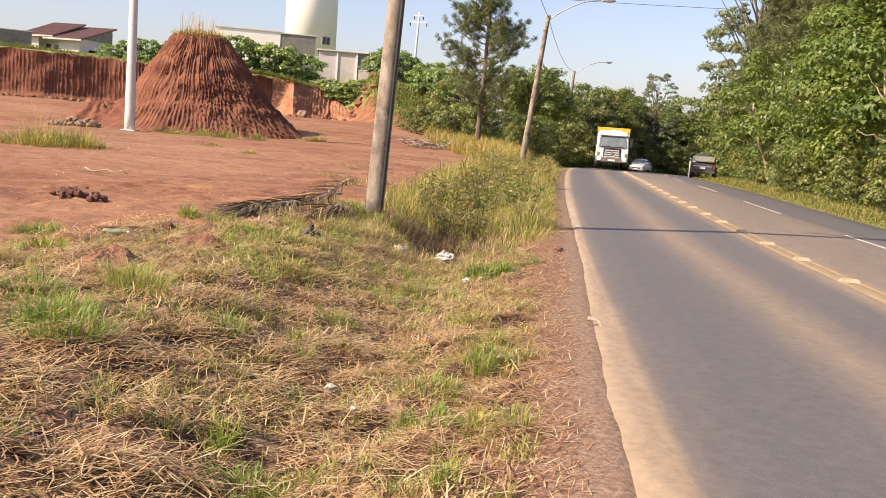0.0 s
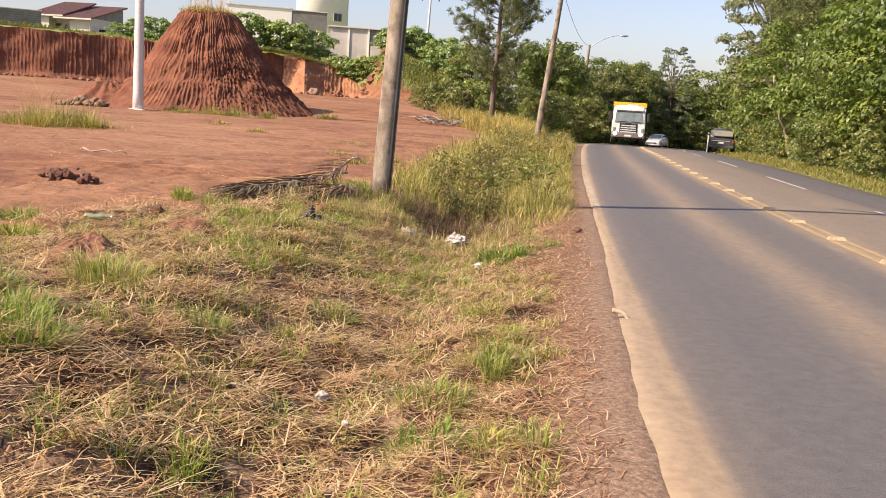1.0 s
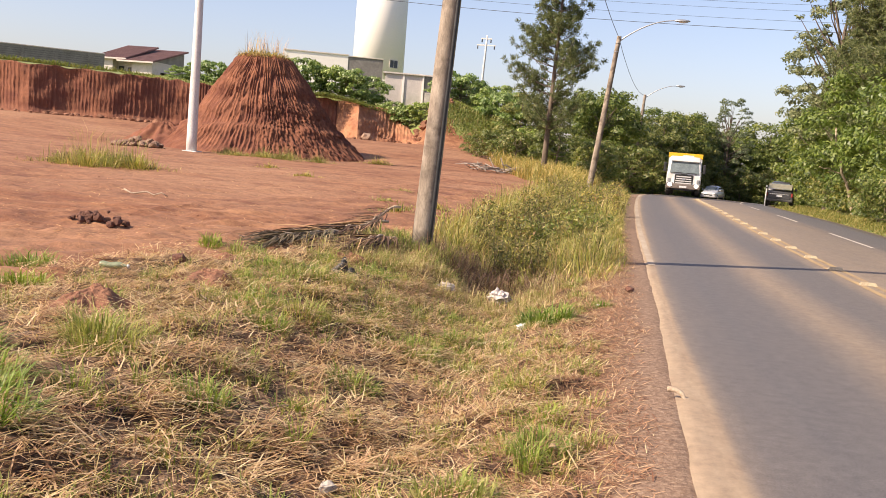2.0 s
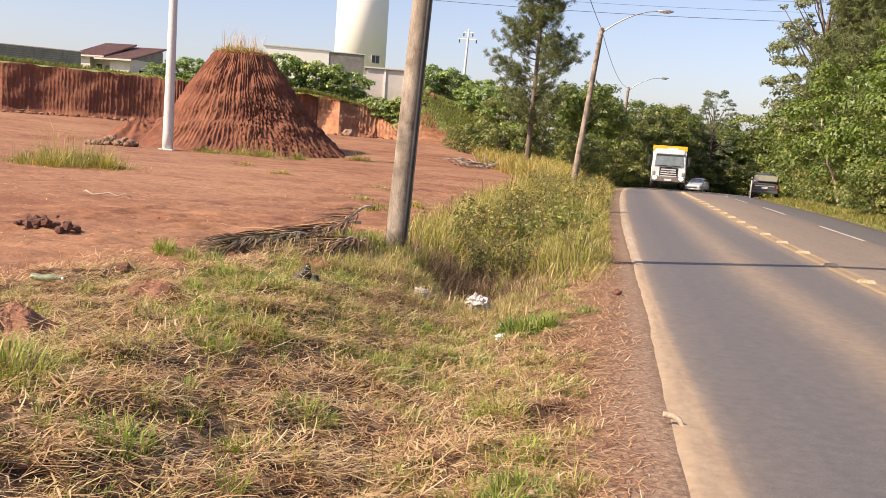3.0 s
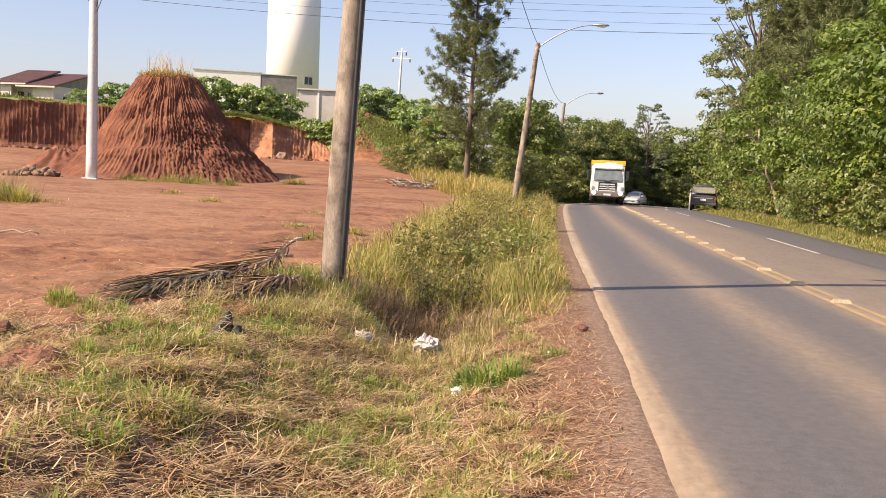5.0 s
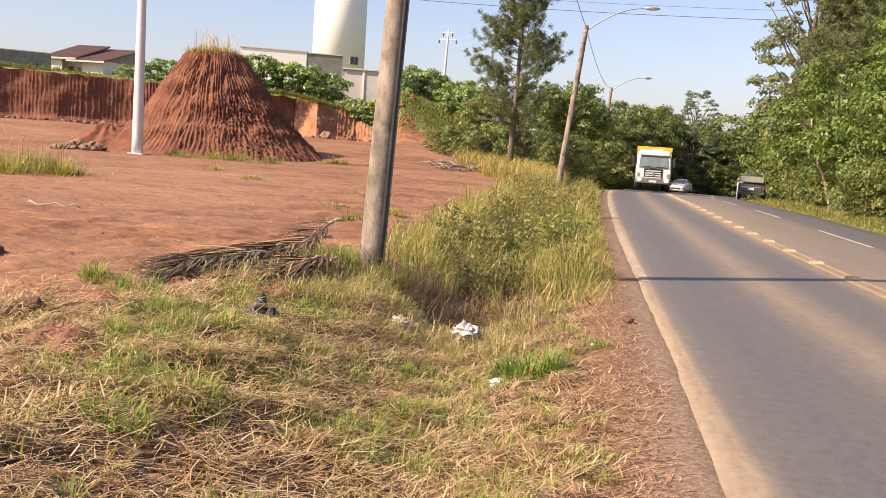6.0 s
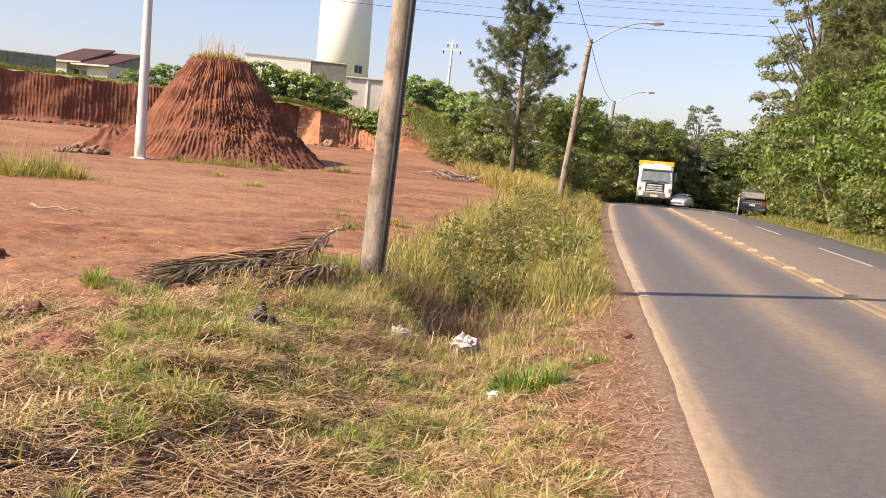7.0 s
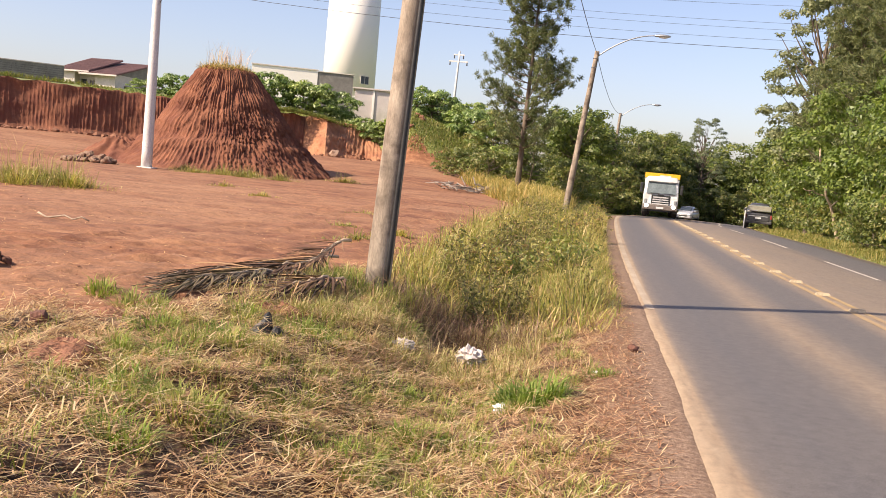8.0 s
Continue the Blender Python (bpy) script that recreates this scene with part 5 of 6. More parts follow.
WEEDS = [make_weed(81, 1.15, 0.9, "leaf_weed", 0.062, 620, "leafy olive-green weed shrub in the ditch"),
         make_weed(82, 0.95, 1.0, "leaf_stalk", 0.062, 680, "low green weed shrub in the ditch"),
         make_weed(83, 1.3, 0.8, "leaf_weed", 0.06, 600, "tall straggly weed shrub gone partly dry")]
for k in range(58):
    y = 11.9 + 33 * (k / 58) ** 1.25 + random.uniform(-0.4, 0.4)
    s = random.uniform(-3.0, -0.75) if y > 13.5 else random.uniform(-2.3, -0.9)
    plant(WEEDS[random.choice((0, 2, 0, 2, 0, 2, 1))], float(road_x(y)) + s, y, random.uniform(0.55, 0.85) * (1.0 if y > 15.0 else 0.62))

n = 20000
y = R.uniform(16, 80, n)
s = WIDTH + 0.15 + R.uniform(0, 2.6, n)
x = road_x(y) + s
v, f = blades(scatter(x, y), (R.uniform(0.08, 0.3, n) + 0.25 * np.clip(wobble(x, y, 2.5, 66), 0, 1)) * smooth(0, 1.2, s - WIDTH + 0.3), R.uniform(0.014, 0.03, n), R.uniform(0.0, 1.1, n), R.uniform(0, 6.283, n), 1.0)
stuff("verge_grass", v, f, M["verge"], "yellow-green grass strip beside the wood")

# ---- small things on the verge and the lot ----


def lump(seed, size, squash=0.75, cuts=2, jag=0.22):
    """An uneven stone or clod."""
    rng = random.Random(seed)
    bm = bmesh.new()
    bmesh.ops.create_icosphere(bm, subdivisions=cuts, radius=size / 2)
    for v in bm.verts:
        n = noise.noise(v.co * (3.2 / size) + Vector((seed * 3.1, 0, 0)))
        v.co *= 1 + jag * 1.6 * n + rng.uniform(-jag, jag) * 0.3
        v.co.z *= squash
    return bm


def lump_thing(name, x, y, size, material, label, category, seed, sink=0.3, squash=0.75, turn=0.0, jag=0.22, dz=0.0):
    me = bpy.data.meshes.new(name)
    bm = lump(seed, size, squash, 2, jag)
    bm.to_mesh(me)
    bm.free()
    me.materials.append(material)
    ob = new(name, me)
    ob.matrix_world = pose(x, y, float(ground_z(x, y)) + size * squash * (0.5 - sink) + dz, 0, 0, turn)
    return tagged(ob, label, category)


def pile(name, x, y, spread, count, sizes, material, label, category, seed, heap=0.3):
    """A heap of separate lumps that rest on one another."""
    rng = random.Random(seed)
    ob = thing(name, (x, y, float(ground_z(x, y))), label, category)
    kinds = []
    for k in range(4):
        me = bpy.data.meshes.new("lump")
        bm = lump(seed + k, 1.0, 0.75, 1 if k % 2 else 2, 0.3)
        bm.to_mesh(me)
        bm.free()
        me.materials.append(material)
        kinds.append(me)
    for k in range(count):
        a, r = rng.uniform(0, 6.283), spread * math.sqrt(rng.random())
        px, py = r * math.cos(a), 0.6 * r * math.sin(a)
        s = rng.uniform(*sizes)
        pc = new("lump", rng.choice(kinds))
        pc.parent = ob
        gz = float(ground_z(x + px, y + py)) - ob.location.z
        pc.matrix_local = pose(px, py, gz + s * 0.25 + heap * max(0.0, 1 - r / spread) * rng.random(), rng.uniform(-40, 40), rng.uniform(-40, 40), rng.uniform(0, 360)) @ Matrix.Diagonal((s, s * rng.uniform(0.7, 1.2), s, 1))
    return ob


pile("clod_pile", -6.85, 9.45, 0.42, 34, (0.05, 0.16), M["clod"], "small pile of dark red-brown earth clods", "clod pile", 101, 0.12)
pile("rubble_pile", -26.4, 45.2, 1.5, 64, (0.12, 0.46), M["rubble"], "pile of pale broken rubble beside the mound", "rubble pile", 111, 0.5)
pile("rubble_pile", -19.0, 78.5, 3.2, 34, (0.25, 0.8), M["clay_dry"], "scattered lumps of broken clay under the bank", "rubble pile", 121, 0.2)
lump_thing("boulder", -22.3, 74.4, 0.95, M["rock"], "pale rounded boulder on the red earth", "boulder", 141, 0.15)
lump_thing("stone", -1.07, 2.19, 0.095, M["pale_stone"], "small pale stone lying in dry grass", "stone", 142, 0.1, dz=0.02)
lump_thing("stone", -0.78, 1.62, 0.045, M["pale_stone"], "small pale stone lying in dry grass", "stone", 143, 0.1, dz=0.02)
lump_thing("stone", 0.02, 2.9, 0.05, M["rock"], "small pale stone lying in dry grass", "stone", 144, 0.1, dz=0.02)
lump_thing("earth_clod", 0.33, 9.75, 0.12, M["clod"], "dark clod of earth at the asphalt edge", "clod", 146, 0.1)
lump_thing("earth_clod", -4.2, 6.6, 0.16, M["clod"], "dark clod of earth on dry grass", "clod", 147, 0.1)
lump_thing("earth_clod", -3.1, 9.0, 0.1, M["clod"], "dark clod of earth on dry grass", "clod", 148, 0.1)


def build_bottle(x, y, turn):
    """A crushed soft-drink bottle on its side."""
    ob = thing("bottle", (x, y, float(ground_z(x, y)) + 0.07), "dull green crushed plastic bottle lying on the grass", "bottle", turn=turn)
    t = np.array((0, 0.01, 0.03, 0.1, 0.16, 0.2, 0.225, 0.25, 0.262))
    p = np.stack([t - 0.13, 0.004 * np.sin(40 * t), 0.004 * np.cos(30 * t)], -1)
    v, f = tube(p, np.array((0.02, 0.034, 0.04, 0.034, 0.041, 0.036, 0.02, 0.014, 0.014)), 14)
    v = v * (1, 1, 0.8)
    part("bottle_body", mesh_of("bottle_body", v, f, M["litter_green"], True), None, ob)
    v, f = tube(lerp((0.13, 0, 0), (0.148, 0, 0), 3), 0.016, 12)
    part("cap", mesh_of("cap", v, f, M["litter"], True), None, ob, "white screw cap")
    return ob


build_bottle(-4.35, 5.6, 12)


def soil_mound(x, y, size, tall, seed):
    """A low anthill of crumbly red soil."""
    n, m = 96, 34
    a, t = np.meshgrid(np.linspace(0, 2 * np.pi, n, endpoint=False), np.linspace(0, 1, m), indexing="ij")
    r = size * 0.5 * t * (1 + 0.22 * wobble(np.cos(a) * 2, np.sin(a) * 2, 1.6, seed))
    px, py = x + r * np.cos(a), y + r * np.sin(a)
    h = tall * (1 - t ** 1.6) ** 1.3 * (1 + 0.22 * wobble(px, py, 0.5 * size, seed + 1)) + (0.022 * wobble(px, py, 0.14 * size, seed + 2) + 0.016 * wobble(px, py, 0.06 * size, seed + 3)) * size * (1 - t) - 0.02 * t
    v = np.stack([px - x, py - y, ground_z(px, py) + h], -1).reshape(-1, 3)
    ob = new("soil_mound", mesh_of("soil_mound", v, grid_faces(n, m, True), M["clay" if size > 2 else "clay_dry"], True))
    ob.location = (x, y, 0)
    return tagged(ob, "low crumbly mound of red soil in dry grass", "soil mound")


for x, y, size, tall, seed in ((-3.62, 4.05, 0.75, 0.15, 151), (-3.5, 5.85, 0.9, 0.09, 152), (-4.05, 7.3, 0.6, 0.07, 153), (-3.0, 8.7, 0.7, 0.08, 154)):
    soil_mound(x, y, size, tall, seed)
soil_mound(-27.9, 50.9, 5.0, 1.25, 155)


def crumpled(name, x, y, size, material, label, category, seed, flat=0.5, dz=0.0):
    """A crumpled sheet: a lump creased by sharp noise."""
    me = bpy.data.meshes.new(name)
    bm = bmesh.new()
    bmesh.ops.create_icosphere(bm, subdivisions=4, radius=size / 2)
    for v in bm.verts:
        n = noise.turbulence(v.co * (4.5 / size) + Vector((seed, 0, 0)), 3, True)
        v.co *= 0.62 + 0.75 * n
        v.co.z *= flat
    bm.to_mesh(me)
    bm.free()
    me.materials.append(material)
    ob = new(name, me)
    ob.matrix_world = pose(x, y, float(ground_z(x, y)) + size * flat * 0.3 + dz, 0, 0, seed * 40)
    return tagged(ob, label, category)


crumpled("plastic_litter", -0.71, 7.5, 0.13, M["litter"], "crumpled white plastic wrapper on the verge", "litter", 1, 0.6, 0.04)
crumpled("rag", -1.3, 9.75, 0.30, M["litter_pink"], "dirty pale rag lying in the ditch", "rag", 2, 0.7, 0.05)
crumpled("rag", -1.92, 9.3, 0.24, M["litter_pink"], "dirty pale rag lying in the ditch", "rag", 3, 0.45, 0.06)
crumpled("paper_scrap", 0.0, 8.7, 0.07, M["litter"], "scrap of white paper on the verge", "litter", 4, 0.3, 0.02)


def build_bag():
    """A scrap of black plastic sack standing in a peak, its dull side turned out on one flank."""
    ob = thing("plastic_bag", (-2.79, 7.6, float(ground_z(-2.79, 7.6)) - 0.02), "torn black plastic bag standing up in the grass", "bag")

    def fold(x0, x1, depth, tall, lean, seed):
        bm = bmesh.new()
        n, m = 10, 12
        grid = []
        for i in range(n):
            u = i / (n - 1)
            ring = []
            for j in range(m):
                a = 2 * math.pi * j / m
                w = (1 - u) ** 0.5 * (1 + 0.3 * noise.noise(Vector((3 * math.cos(a), 3 * math.sin(a), 4 * u + seed))))
                ring.append(bm.verts.new(((x0 + x1) / 2 + lean * u + (x1 - x0) / 2 * w * math.cos(a), depth * w * math.sin(a), tall * u)))
            grid.append(ring)
        for i in range(n - 1):
            for j in range(m):
                bm.faces.new((grid[i][j], grid[i][(j + 1) % m], grid[i + 1][(j + 1) % m], grid[i + 1][j]))
        return bm
    part("sack", fold(-0.05, 0.09, 0.08, 0.20, 0.03, 1.0), M["bag"], ob)
    part("grey_lining", fold(-0.13, 0.02, 0.07, 0.14, 0.09, 4.0), M["grey_lining"], ob, "dull grey lining")
    part("torn_flap", fold(0.06, 0.2, 0.07, 0.09, 0.0, 7.0), M["bag"], ob)
    return ob


build_bag()


def stick(x, y, length, radius, turn, material, label, seed=0):
    rng = np.random.default_rng(seed)
    t = np.linspace(-0.5, 0.5, 7)
    px, py = x + length * t * math.cos(radians(turn)), y + length * t * math.sin(radians(turn))
    p = np.stack([px, py, ground_z(px, py) + radius + 0.03], -1) + rng.normal(0, radius * 0.5, (7, 3))
    return tagged(new("stick", tube_mesh("stick", p, np.linspace(radius, radius * 0.6, 7), material, 7)), label, "stick")


stick(0.77, 4.29, 0.19, 0.022, -8, M["pale_wood"], "short pale piece of wood at the road's edge", 1)
stick(-2.75, 4.6, 1.0, 0.006, -38, M["pale_wood"], "long dry cane lying on the grass", 2)
stick(-1.75, 3.0, 0.45, 0.005, 60, M["pale_wood"], "dry twig lying on the grass", 3)
stick(-9.5, 15.5, 0.9, 0.02, 12, M["pale_wood"], "pale dry branch on the red earth", 4)
stick(-0.05, 6.2, 0.3, 0.006, 70, M["bark"], "brown twig lying on the verge", 5)

# dry palm fronds beside the pole


def build_frond(base, tip, rise, label, seed, material, pairs=90, long=0.82):
    """A fallen palm frond: a curved rib with leaflets hanging off both sides."""
    rng = np.random.default_rng(seed)
    a, b = np.array(base, float), np.array(tip, float)
    t = np.linspace(0, 1, 24)[:, None]
    along = (b - a) / np.linalg.norm((b - a)[:2])
    side = np.array((-along[1], along[0], 0))
    p = a + (b - a) * t
    p[:, 2] = ground_z(p[:, 0], p[:, 1]) + 0.05 + rise * np.exp(-(t[:, 0] / 0.22) ** 2) + 0.10 * np.sin(np.pi * np.clip(t[:, 0] * 1.2, 0, 1))
    p += side * (0.35 * np.sin(t * 2.2) * rng.choice((-1, 1)))
    o = p[0].copy()
    ob = thing("palm_frond", tuple(o), label, "palm frond", "fallen palm fronds")
    v, f = tube(p - o, np.linspace(0.022, 0.005, 24), 7)
    part("rib", mesh_of("rib", v, f, M["pale_wood"], True), None, ob, "pale curved rib")
    n = 6
    u = np.linspace(0, 1, n)
    width = 0.0125 * np.sin(np.pi * (0.12 + 0.88 * u)) + 0.002
    leaf_meshes = []
    for k in range(3):
        bend = rng.uniform(0.08, 0.28)
        mid = np.stack([u, 0.05 * np.sin(3 * u + k), -bend * u ** 2], -1)
        vv = np.concatenate([mid + np.stack([0 * u, width, -0.006 + 0 * u], -1), mid, mid + np.stack([0 * u, -width, -0.006 + 0 * u], -1)])
        leaf_meshes.append(mesh_of("leaflet", vv, grid_faces(3, n), material))
    for k in range(pairs):
        for sgn in (-1, 1):
            q = 0.05 + 0.93 * (k + rng.uniform(0, 0.8)) / pairs
            c = np.array([np.interp(q, t[:, 0], p[:, j]) for j in range(3)]) - o
            L = long * (1 - 0.55 * abs(q - 0.45) / 0.55) * rng.uniform(0.75, 1.1)
            th = radians(40 - 24 * q + rng.normal(0, 6))
            d = along * math.cos(th) + side * sgn * math.sin(th)
            d[2] = 0.06 - 0.14 * q + rng.normal(0, 0.05)
            lf = new("leaflet", leaf_meshes[rng.integers(3)])
            lf.parent = ob
            lf.matrix_local = Matrix.Translation(c) @ Vector(d).to_track_quat("X", "Z").to_matrix().to_4x4() @ pose(0, 0, 0, rng.uniform(-40, 40)) @ Matrix.Diagonal((L, L * 1.25, L, 1))
    return ob


build_frond((-3.06, 11.15, 0.3), (-4.05, 9.0, 0.2), 0.5, "dry brown palm frond, cut end curling up beside the pole", 201, M["palm_dry"])
build_frond((-3.45, 12.0, 0.3), (-4.5, 8.9, 0.2), 0.18, "dry brown palm frond fallen beside the pole", 202, M["palm_dry"])
build_frond((-3.35, 10.7, 0.3), (-3.95, 8.35, 0.2), 0.06, "grey-green drying palm frond on the grass", 203, M["palm_grey"])
build_frond((-2.98, 10.75, 0.3), (-3.85, 8.9, 0.2), 0.1, "dry brown palm frond fallen beside the pole", 205, M["palm_dry"])
build_frond((-3.7, 12.5, 0.3), (-4.4, 9.7, 0.2), 0.2, "dry brown palm frond fallen beside the pole", 204, M["palm_dry"])

# single tussocks that stand out


def tussock(x, y, spread, tall, count, material, label, seed, width=0.008, lean=1.15):
    rng = np.random.default_rng(seed)
    a = rng.uniform(0, 6.283, count)
    q = spread * 0.5 * np.sqrt(rng.uniform(0, 1, count))
    px, py = x + q * np.cos(a), y + q * np.sin(a)
    v, f = blades(scatter(px, py, -0.01), tall * rng.uniform(0.5, 1.2, count), width * rng.uniform(0.6, 1.3, count), rng.uniform(0.05, lean, count), a + rng.normal(0, 0.6, count), 0.8)
    me = mesh_of("grass_tussock", v, f, material)
    return tagged(new("grass_tussock", me), label, "grass tussock", kind="stuff")


tussock(-0.5, 7.72, 0.5, 0.30, 520, M["fresh"], "dense dark green broad-bladed tussock beside white litter", 299, 0.017, 1.2)
FRESH = "fresh bright green grass tussock on the dry verge"
for k, (x, y, w, h) in enumerate(((-0.5, 10.9, 0.4, 0.18), (-2.95, 7.15, 0.42, 0.2), (-2.6, 8.2, 0.5, 0.2), (-4.1, 7.85, 0.3, 0.22), (0.02, 8.6, 0.25, 0.13),
                                  (-1.4, 5.5, 0.4, 0.18), (-2.3, 5.15, 0.5, 0.2), (-2.8, 5.4, 0.4, 0.18), (-2.35, 4.5, 0.3, 0.18), (-2.95, 3.08, 0.42, 0.24), (-0.04, 2.9, 0.35, 0.16), (-0.1, 3.6, 0.3, 0.14),
                                  (-2.85, 3.0, 0.45, 0.3), (-2.6, 1.4, 0.6, 0.26), (-2.9, 1.75, 0.55, 0.25), (-0.38, 2.1, 0.4, 0.2), (-0.3, 1.45, 0.4, 0.18), (-0.15, 0.4, 0.35, 0.14), (0.05, 1.4, 0.3, 0.13), (-1.0, 0.3, 0.35, 0.16), (-5.3, 5.7, 0.5, 0.2), (-0.4, 4.6, 0.3, 0.14), (-4.6, 8.2, 0.3, 0.16), (-2.2, 10.2, 0.6, 0.25),
                                  (-3.3, 10.9, 0.5, 0.28), (-2.8, 10.95, 0.6, 0.26), (-3.1, 11.3, 0.6, 0.3), (-2.45, 11.25, 0.5, 0.34), (-1.2, 6.3, 0.5, 0.15), (-3.4, 6.9, 0.4, 0.17), (-0.3, 9.6, 0.3, 0.15), (-1.5, 4.0, 0.35, 0.17), (-4.6, 4.6, 0.5, 0.2), (-2.5, 10.8, 0.5, 0.3), (-2.0, 2.6, 0.35, 0.2), (-3.4, 2.4, 0.4, 0.22), (-1.9, 6.9, 0.5, 0.17), (-1.6, 7.7, 0.4, 0.15))):
    tussock(x, y, w, h, int(260 * w / 0.4), M["fresh"] if k % 3 else M["blade"], FRESH, 300 + k, 0.009)


def wisps(x, y, spread, tall, count, label, seed):
    """A loose clump on bare earth: low growth thinning outwards and a few tall seed stalks."""
    rng = np.random.default_rng(seed)
    a = rng.uniform(0, 6.283, count)
    q = spread * 0.42 * np.abs(rng.normal(0, 0.75, count)) * (1 + 0.35 * np.sin(3 * a + seed))
    px, py = x + q * np.cos(a), y + 0.7 * q * np.sin(a)
    stalk = rng.uniform(0, 1, count) < 0.10
    h = tall * np.exp(-(q / (0.5 * spread)) ** 2) * rng.uniform(0.25, 0.85, count) * np.where(stalk, 1.7, 1.0) + 0.06
    v, f = blades(scatter(px, py, -0.01), h, np.where(stalk, 0.010, 0.017) * rng.uniform(0.6, 1.3, count), np.where(stalk, rng.uniform(0.0, 0.35, count), rng.uniform(0.2, 1.3, count)), a + rng.normal(0, 0.8, count), 0.9)
    return tagged(new("grass_tussock", mesh_of("grass_tussock", v, f, M["tall"])), label, "grass tussock", kind="stuff")


for k, (x, y, w, h) in enumerate(((-15.7, 23.2, 1.7, 0.9), (-15.0, 24.6, 1.6, 0.8), (-16.2, 24.4, 2.2, 0.75), (-16.8, 23.6, 1.5, 0.5), (-17.9, 44.3, 1.5, 0.55), (-19.2, 45.0, 1.3, 0.5), (-16.5, 46.0, 1.4, 0.5), (-21.0, 45.6, 1.6, 0.35),
                                  (-6.7, 25.4, 0.7, 0.15), (-15.1, 52.5, 1.6, 0.5), (-22.2, 47.2, 1.5, 0.4), (-20.3, 47.6, 1.4, 0.45), (-18.6, 47.4, 1.5, 0.5), (-14.6, 24.0, 1.3, 0.55), (-16.0, 25.2, 1.4, 0.7), (-6.0, 21.0, 0.6, 0.13), (-4.6, 17.0, 0.7, 0.2), (-4.4, 19.5, 0.8, 0.25), (-14.0, 33.0, 1.0, 0.2), (-11.0, 29.0, 0.9, 0.18))):
    wisps(x, y, w * 1.35, h * 1.5, int(300 * w), "loose clump of green and yellow grass on red earth", 340 + k)

# dead stems over the ditch
n = 2000
R2 = np.random.default_rng(400)
x, y = R2.normal(-1.75, 0.5, n), R2.normal(11.15, 0.35, n)
v, f = blades(scatter(x, y), R2.uniform(0.2, 0.6, n), R2.uniform(0.004, 0.009, n), R2.uniform(0.2, 1.3, n), R2.uniform(0, 6.283, n), 0.5)
stuff("dead_grass", v, f, M["dead"], "dead reddish-brown stems over the ditch")

# crumbled clay along the foot of the bank
rng = random.Random(131)
crumble = bmesh.new()
for k in range(260):
    az = radians(rng.uniform(17.0, 41.0))
    d = float(np.interp(math.degrees(az), AZ, BANK_D)) - 0.5 - 1.6 * rng.random() ** 2
    px, py = -d * math.sin(az), d * math.cos(az)
    size = rng.uniform(0.06, 0.2) * (1.8 if rng.random() < 0.15 else 1.0)
    m = Matrix.Translation((px, py, float(ground_z(px, py)) + 0.2 * size)) @ Matrix.Rotation(rng.uniform(0, 6.28), 4, "Z") @ Matrix.Diagonal((size, size * rng.uniform(0.6, 1.1), size * 0.7, 1))
    made = bmesh.ops.create_icosphere(crumble, subdivisions=1, radius=1.0, matrix=m)
    for v in made["verts"]:
        v.co += Vector((rng.uniform(-1, 1), rng.uniform(-1, 1), rng.uniform(-1, 1))) * size * 0.25
me = bpy.data.meshes.new("clay_debris")
crumble.to_mesh(me)
crumble.free()
me.materials.append(M["clay_dry"])
tagged(new("clay_debris", me), "crumbled red clay along the foot of the bank", "clay debris", kind="stuff")

# crumbs of earth and straw over the lot
n = 1100
yy = 9 + 40 * R2.uniform(0, 1, n) ** 1.4
xx = -4.5 - R2.uniform(0, 1, n) * (yy * 0.62)
size = R2.uniform(0.008, 0.03, n)[:, None] * (1 + yy[:, None] / 40)
c = scatter(xx, yy, 0.005)
o = np.array([(1, 0, 0), (-0.5, 0.87, 0), (-0.5, -0.87, 0), (0.1, 0.1, 0.45)])
v = (c[:, None] + size[:, None] * o[None] * R2.uniform(0.6, 1.3, (n, 4, 1))).reshape(-1, 3)
k = np.arange(n)[:, None] * 4
tagged(new("earth_crumbs", mesh_of("earth_crumbs", v, np.concatenate([k + np.array([[0, 1, 3]]), k + np.array([[1, 2, 3]]), k + np.array([[2, 0, 3]])]), M["clay_dry"])), "small crumbs of dark earth scattered over the lot", "earth crumbs", kind="stuff")
n = 1300
yy = 8 + 20 * R2.uniform(0, 1, n) ** 1.5
xx = -4.2 - R2.uniform(0, 1, n) * (yy * 0.6)
v, f = blades(scatter(xx, yy, 0.008), R2.uniform(0.06, 0.26, n), R2.uniform(0.005, 0.011, n), R2.uniform(1.4, 1.6, n), R2.uniform(0, 6.283, n), 0.1)
stuff("straw_scatter", v, f, M["straw"], "loose straw blown over the red earth")
# grass on the plateau lip and green slope
n = 26000
az, d = R2.uniform(5.5, 31, n), R2.uniform(0.9, 13, n)
az = np.where(R2.uniform(0, 1, n) < 0.55, R2.uniform(5.5, 13.0, n), az)
az = np.where((az > 13.0) & (az < 15.2), az - 4.0, az)
d = d + np.interp(az, AZ, BANK_D) + 0.7 + 2.4 * smooth(8.5, 10.0, az) * smooth(14.6, 13.0, az) * R2.uniform(0.3, 1.3, n) + 3.6 * smooth(13.4, 14.8, az) * smooth(19.4, 18.2, az)
xx, yy = -d * np.sin(np.radians(az)), d * np.cos(np.radians(az))
v, f = blades(scatter(xx, yy), R2.uniform(0.15, 0.5, n), R2.uniform(0.04, 0.08, n), R2.uniform(0.0, 1.1, n), R2.uniform(0, 6.283, n), 0.8)
stuff("hill_grass", v, f, M["hill"], "green grass covering the rise above the clay bank")
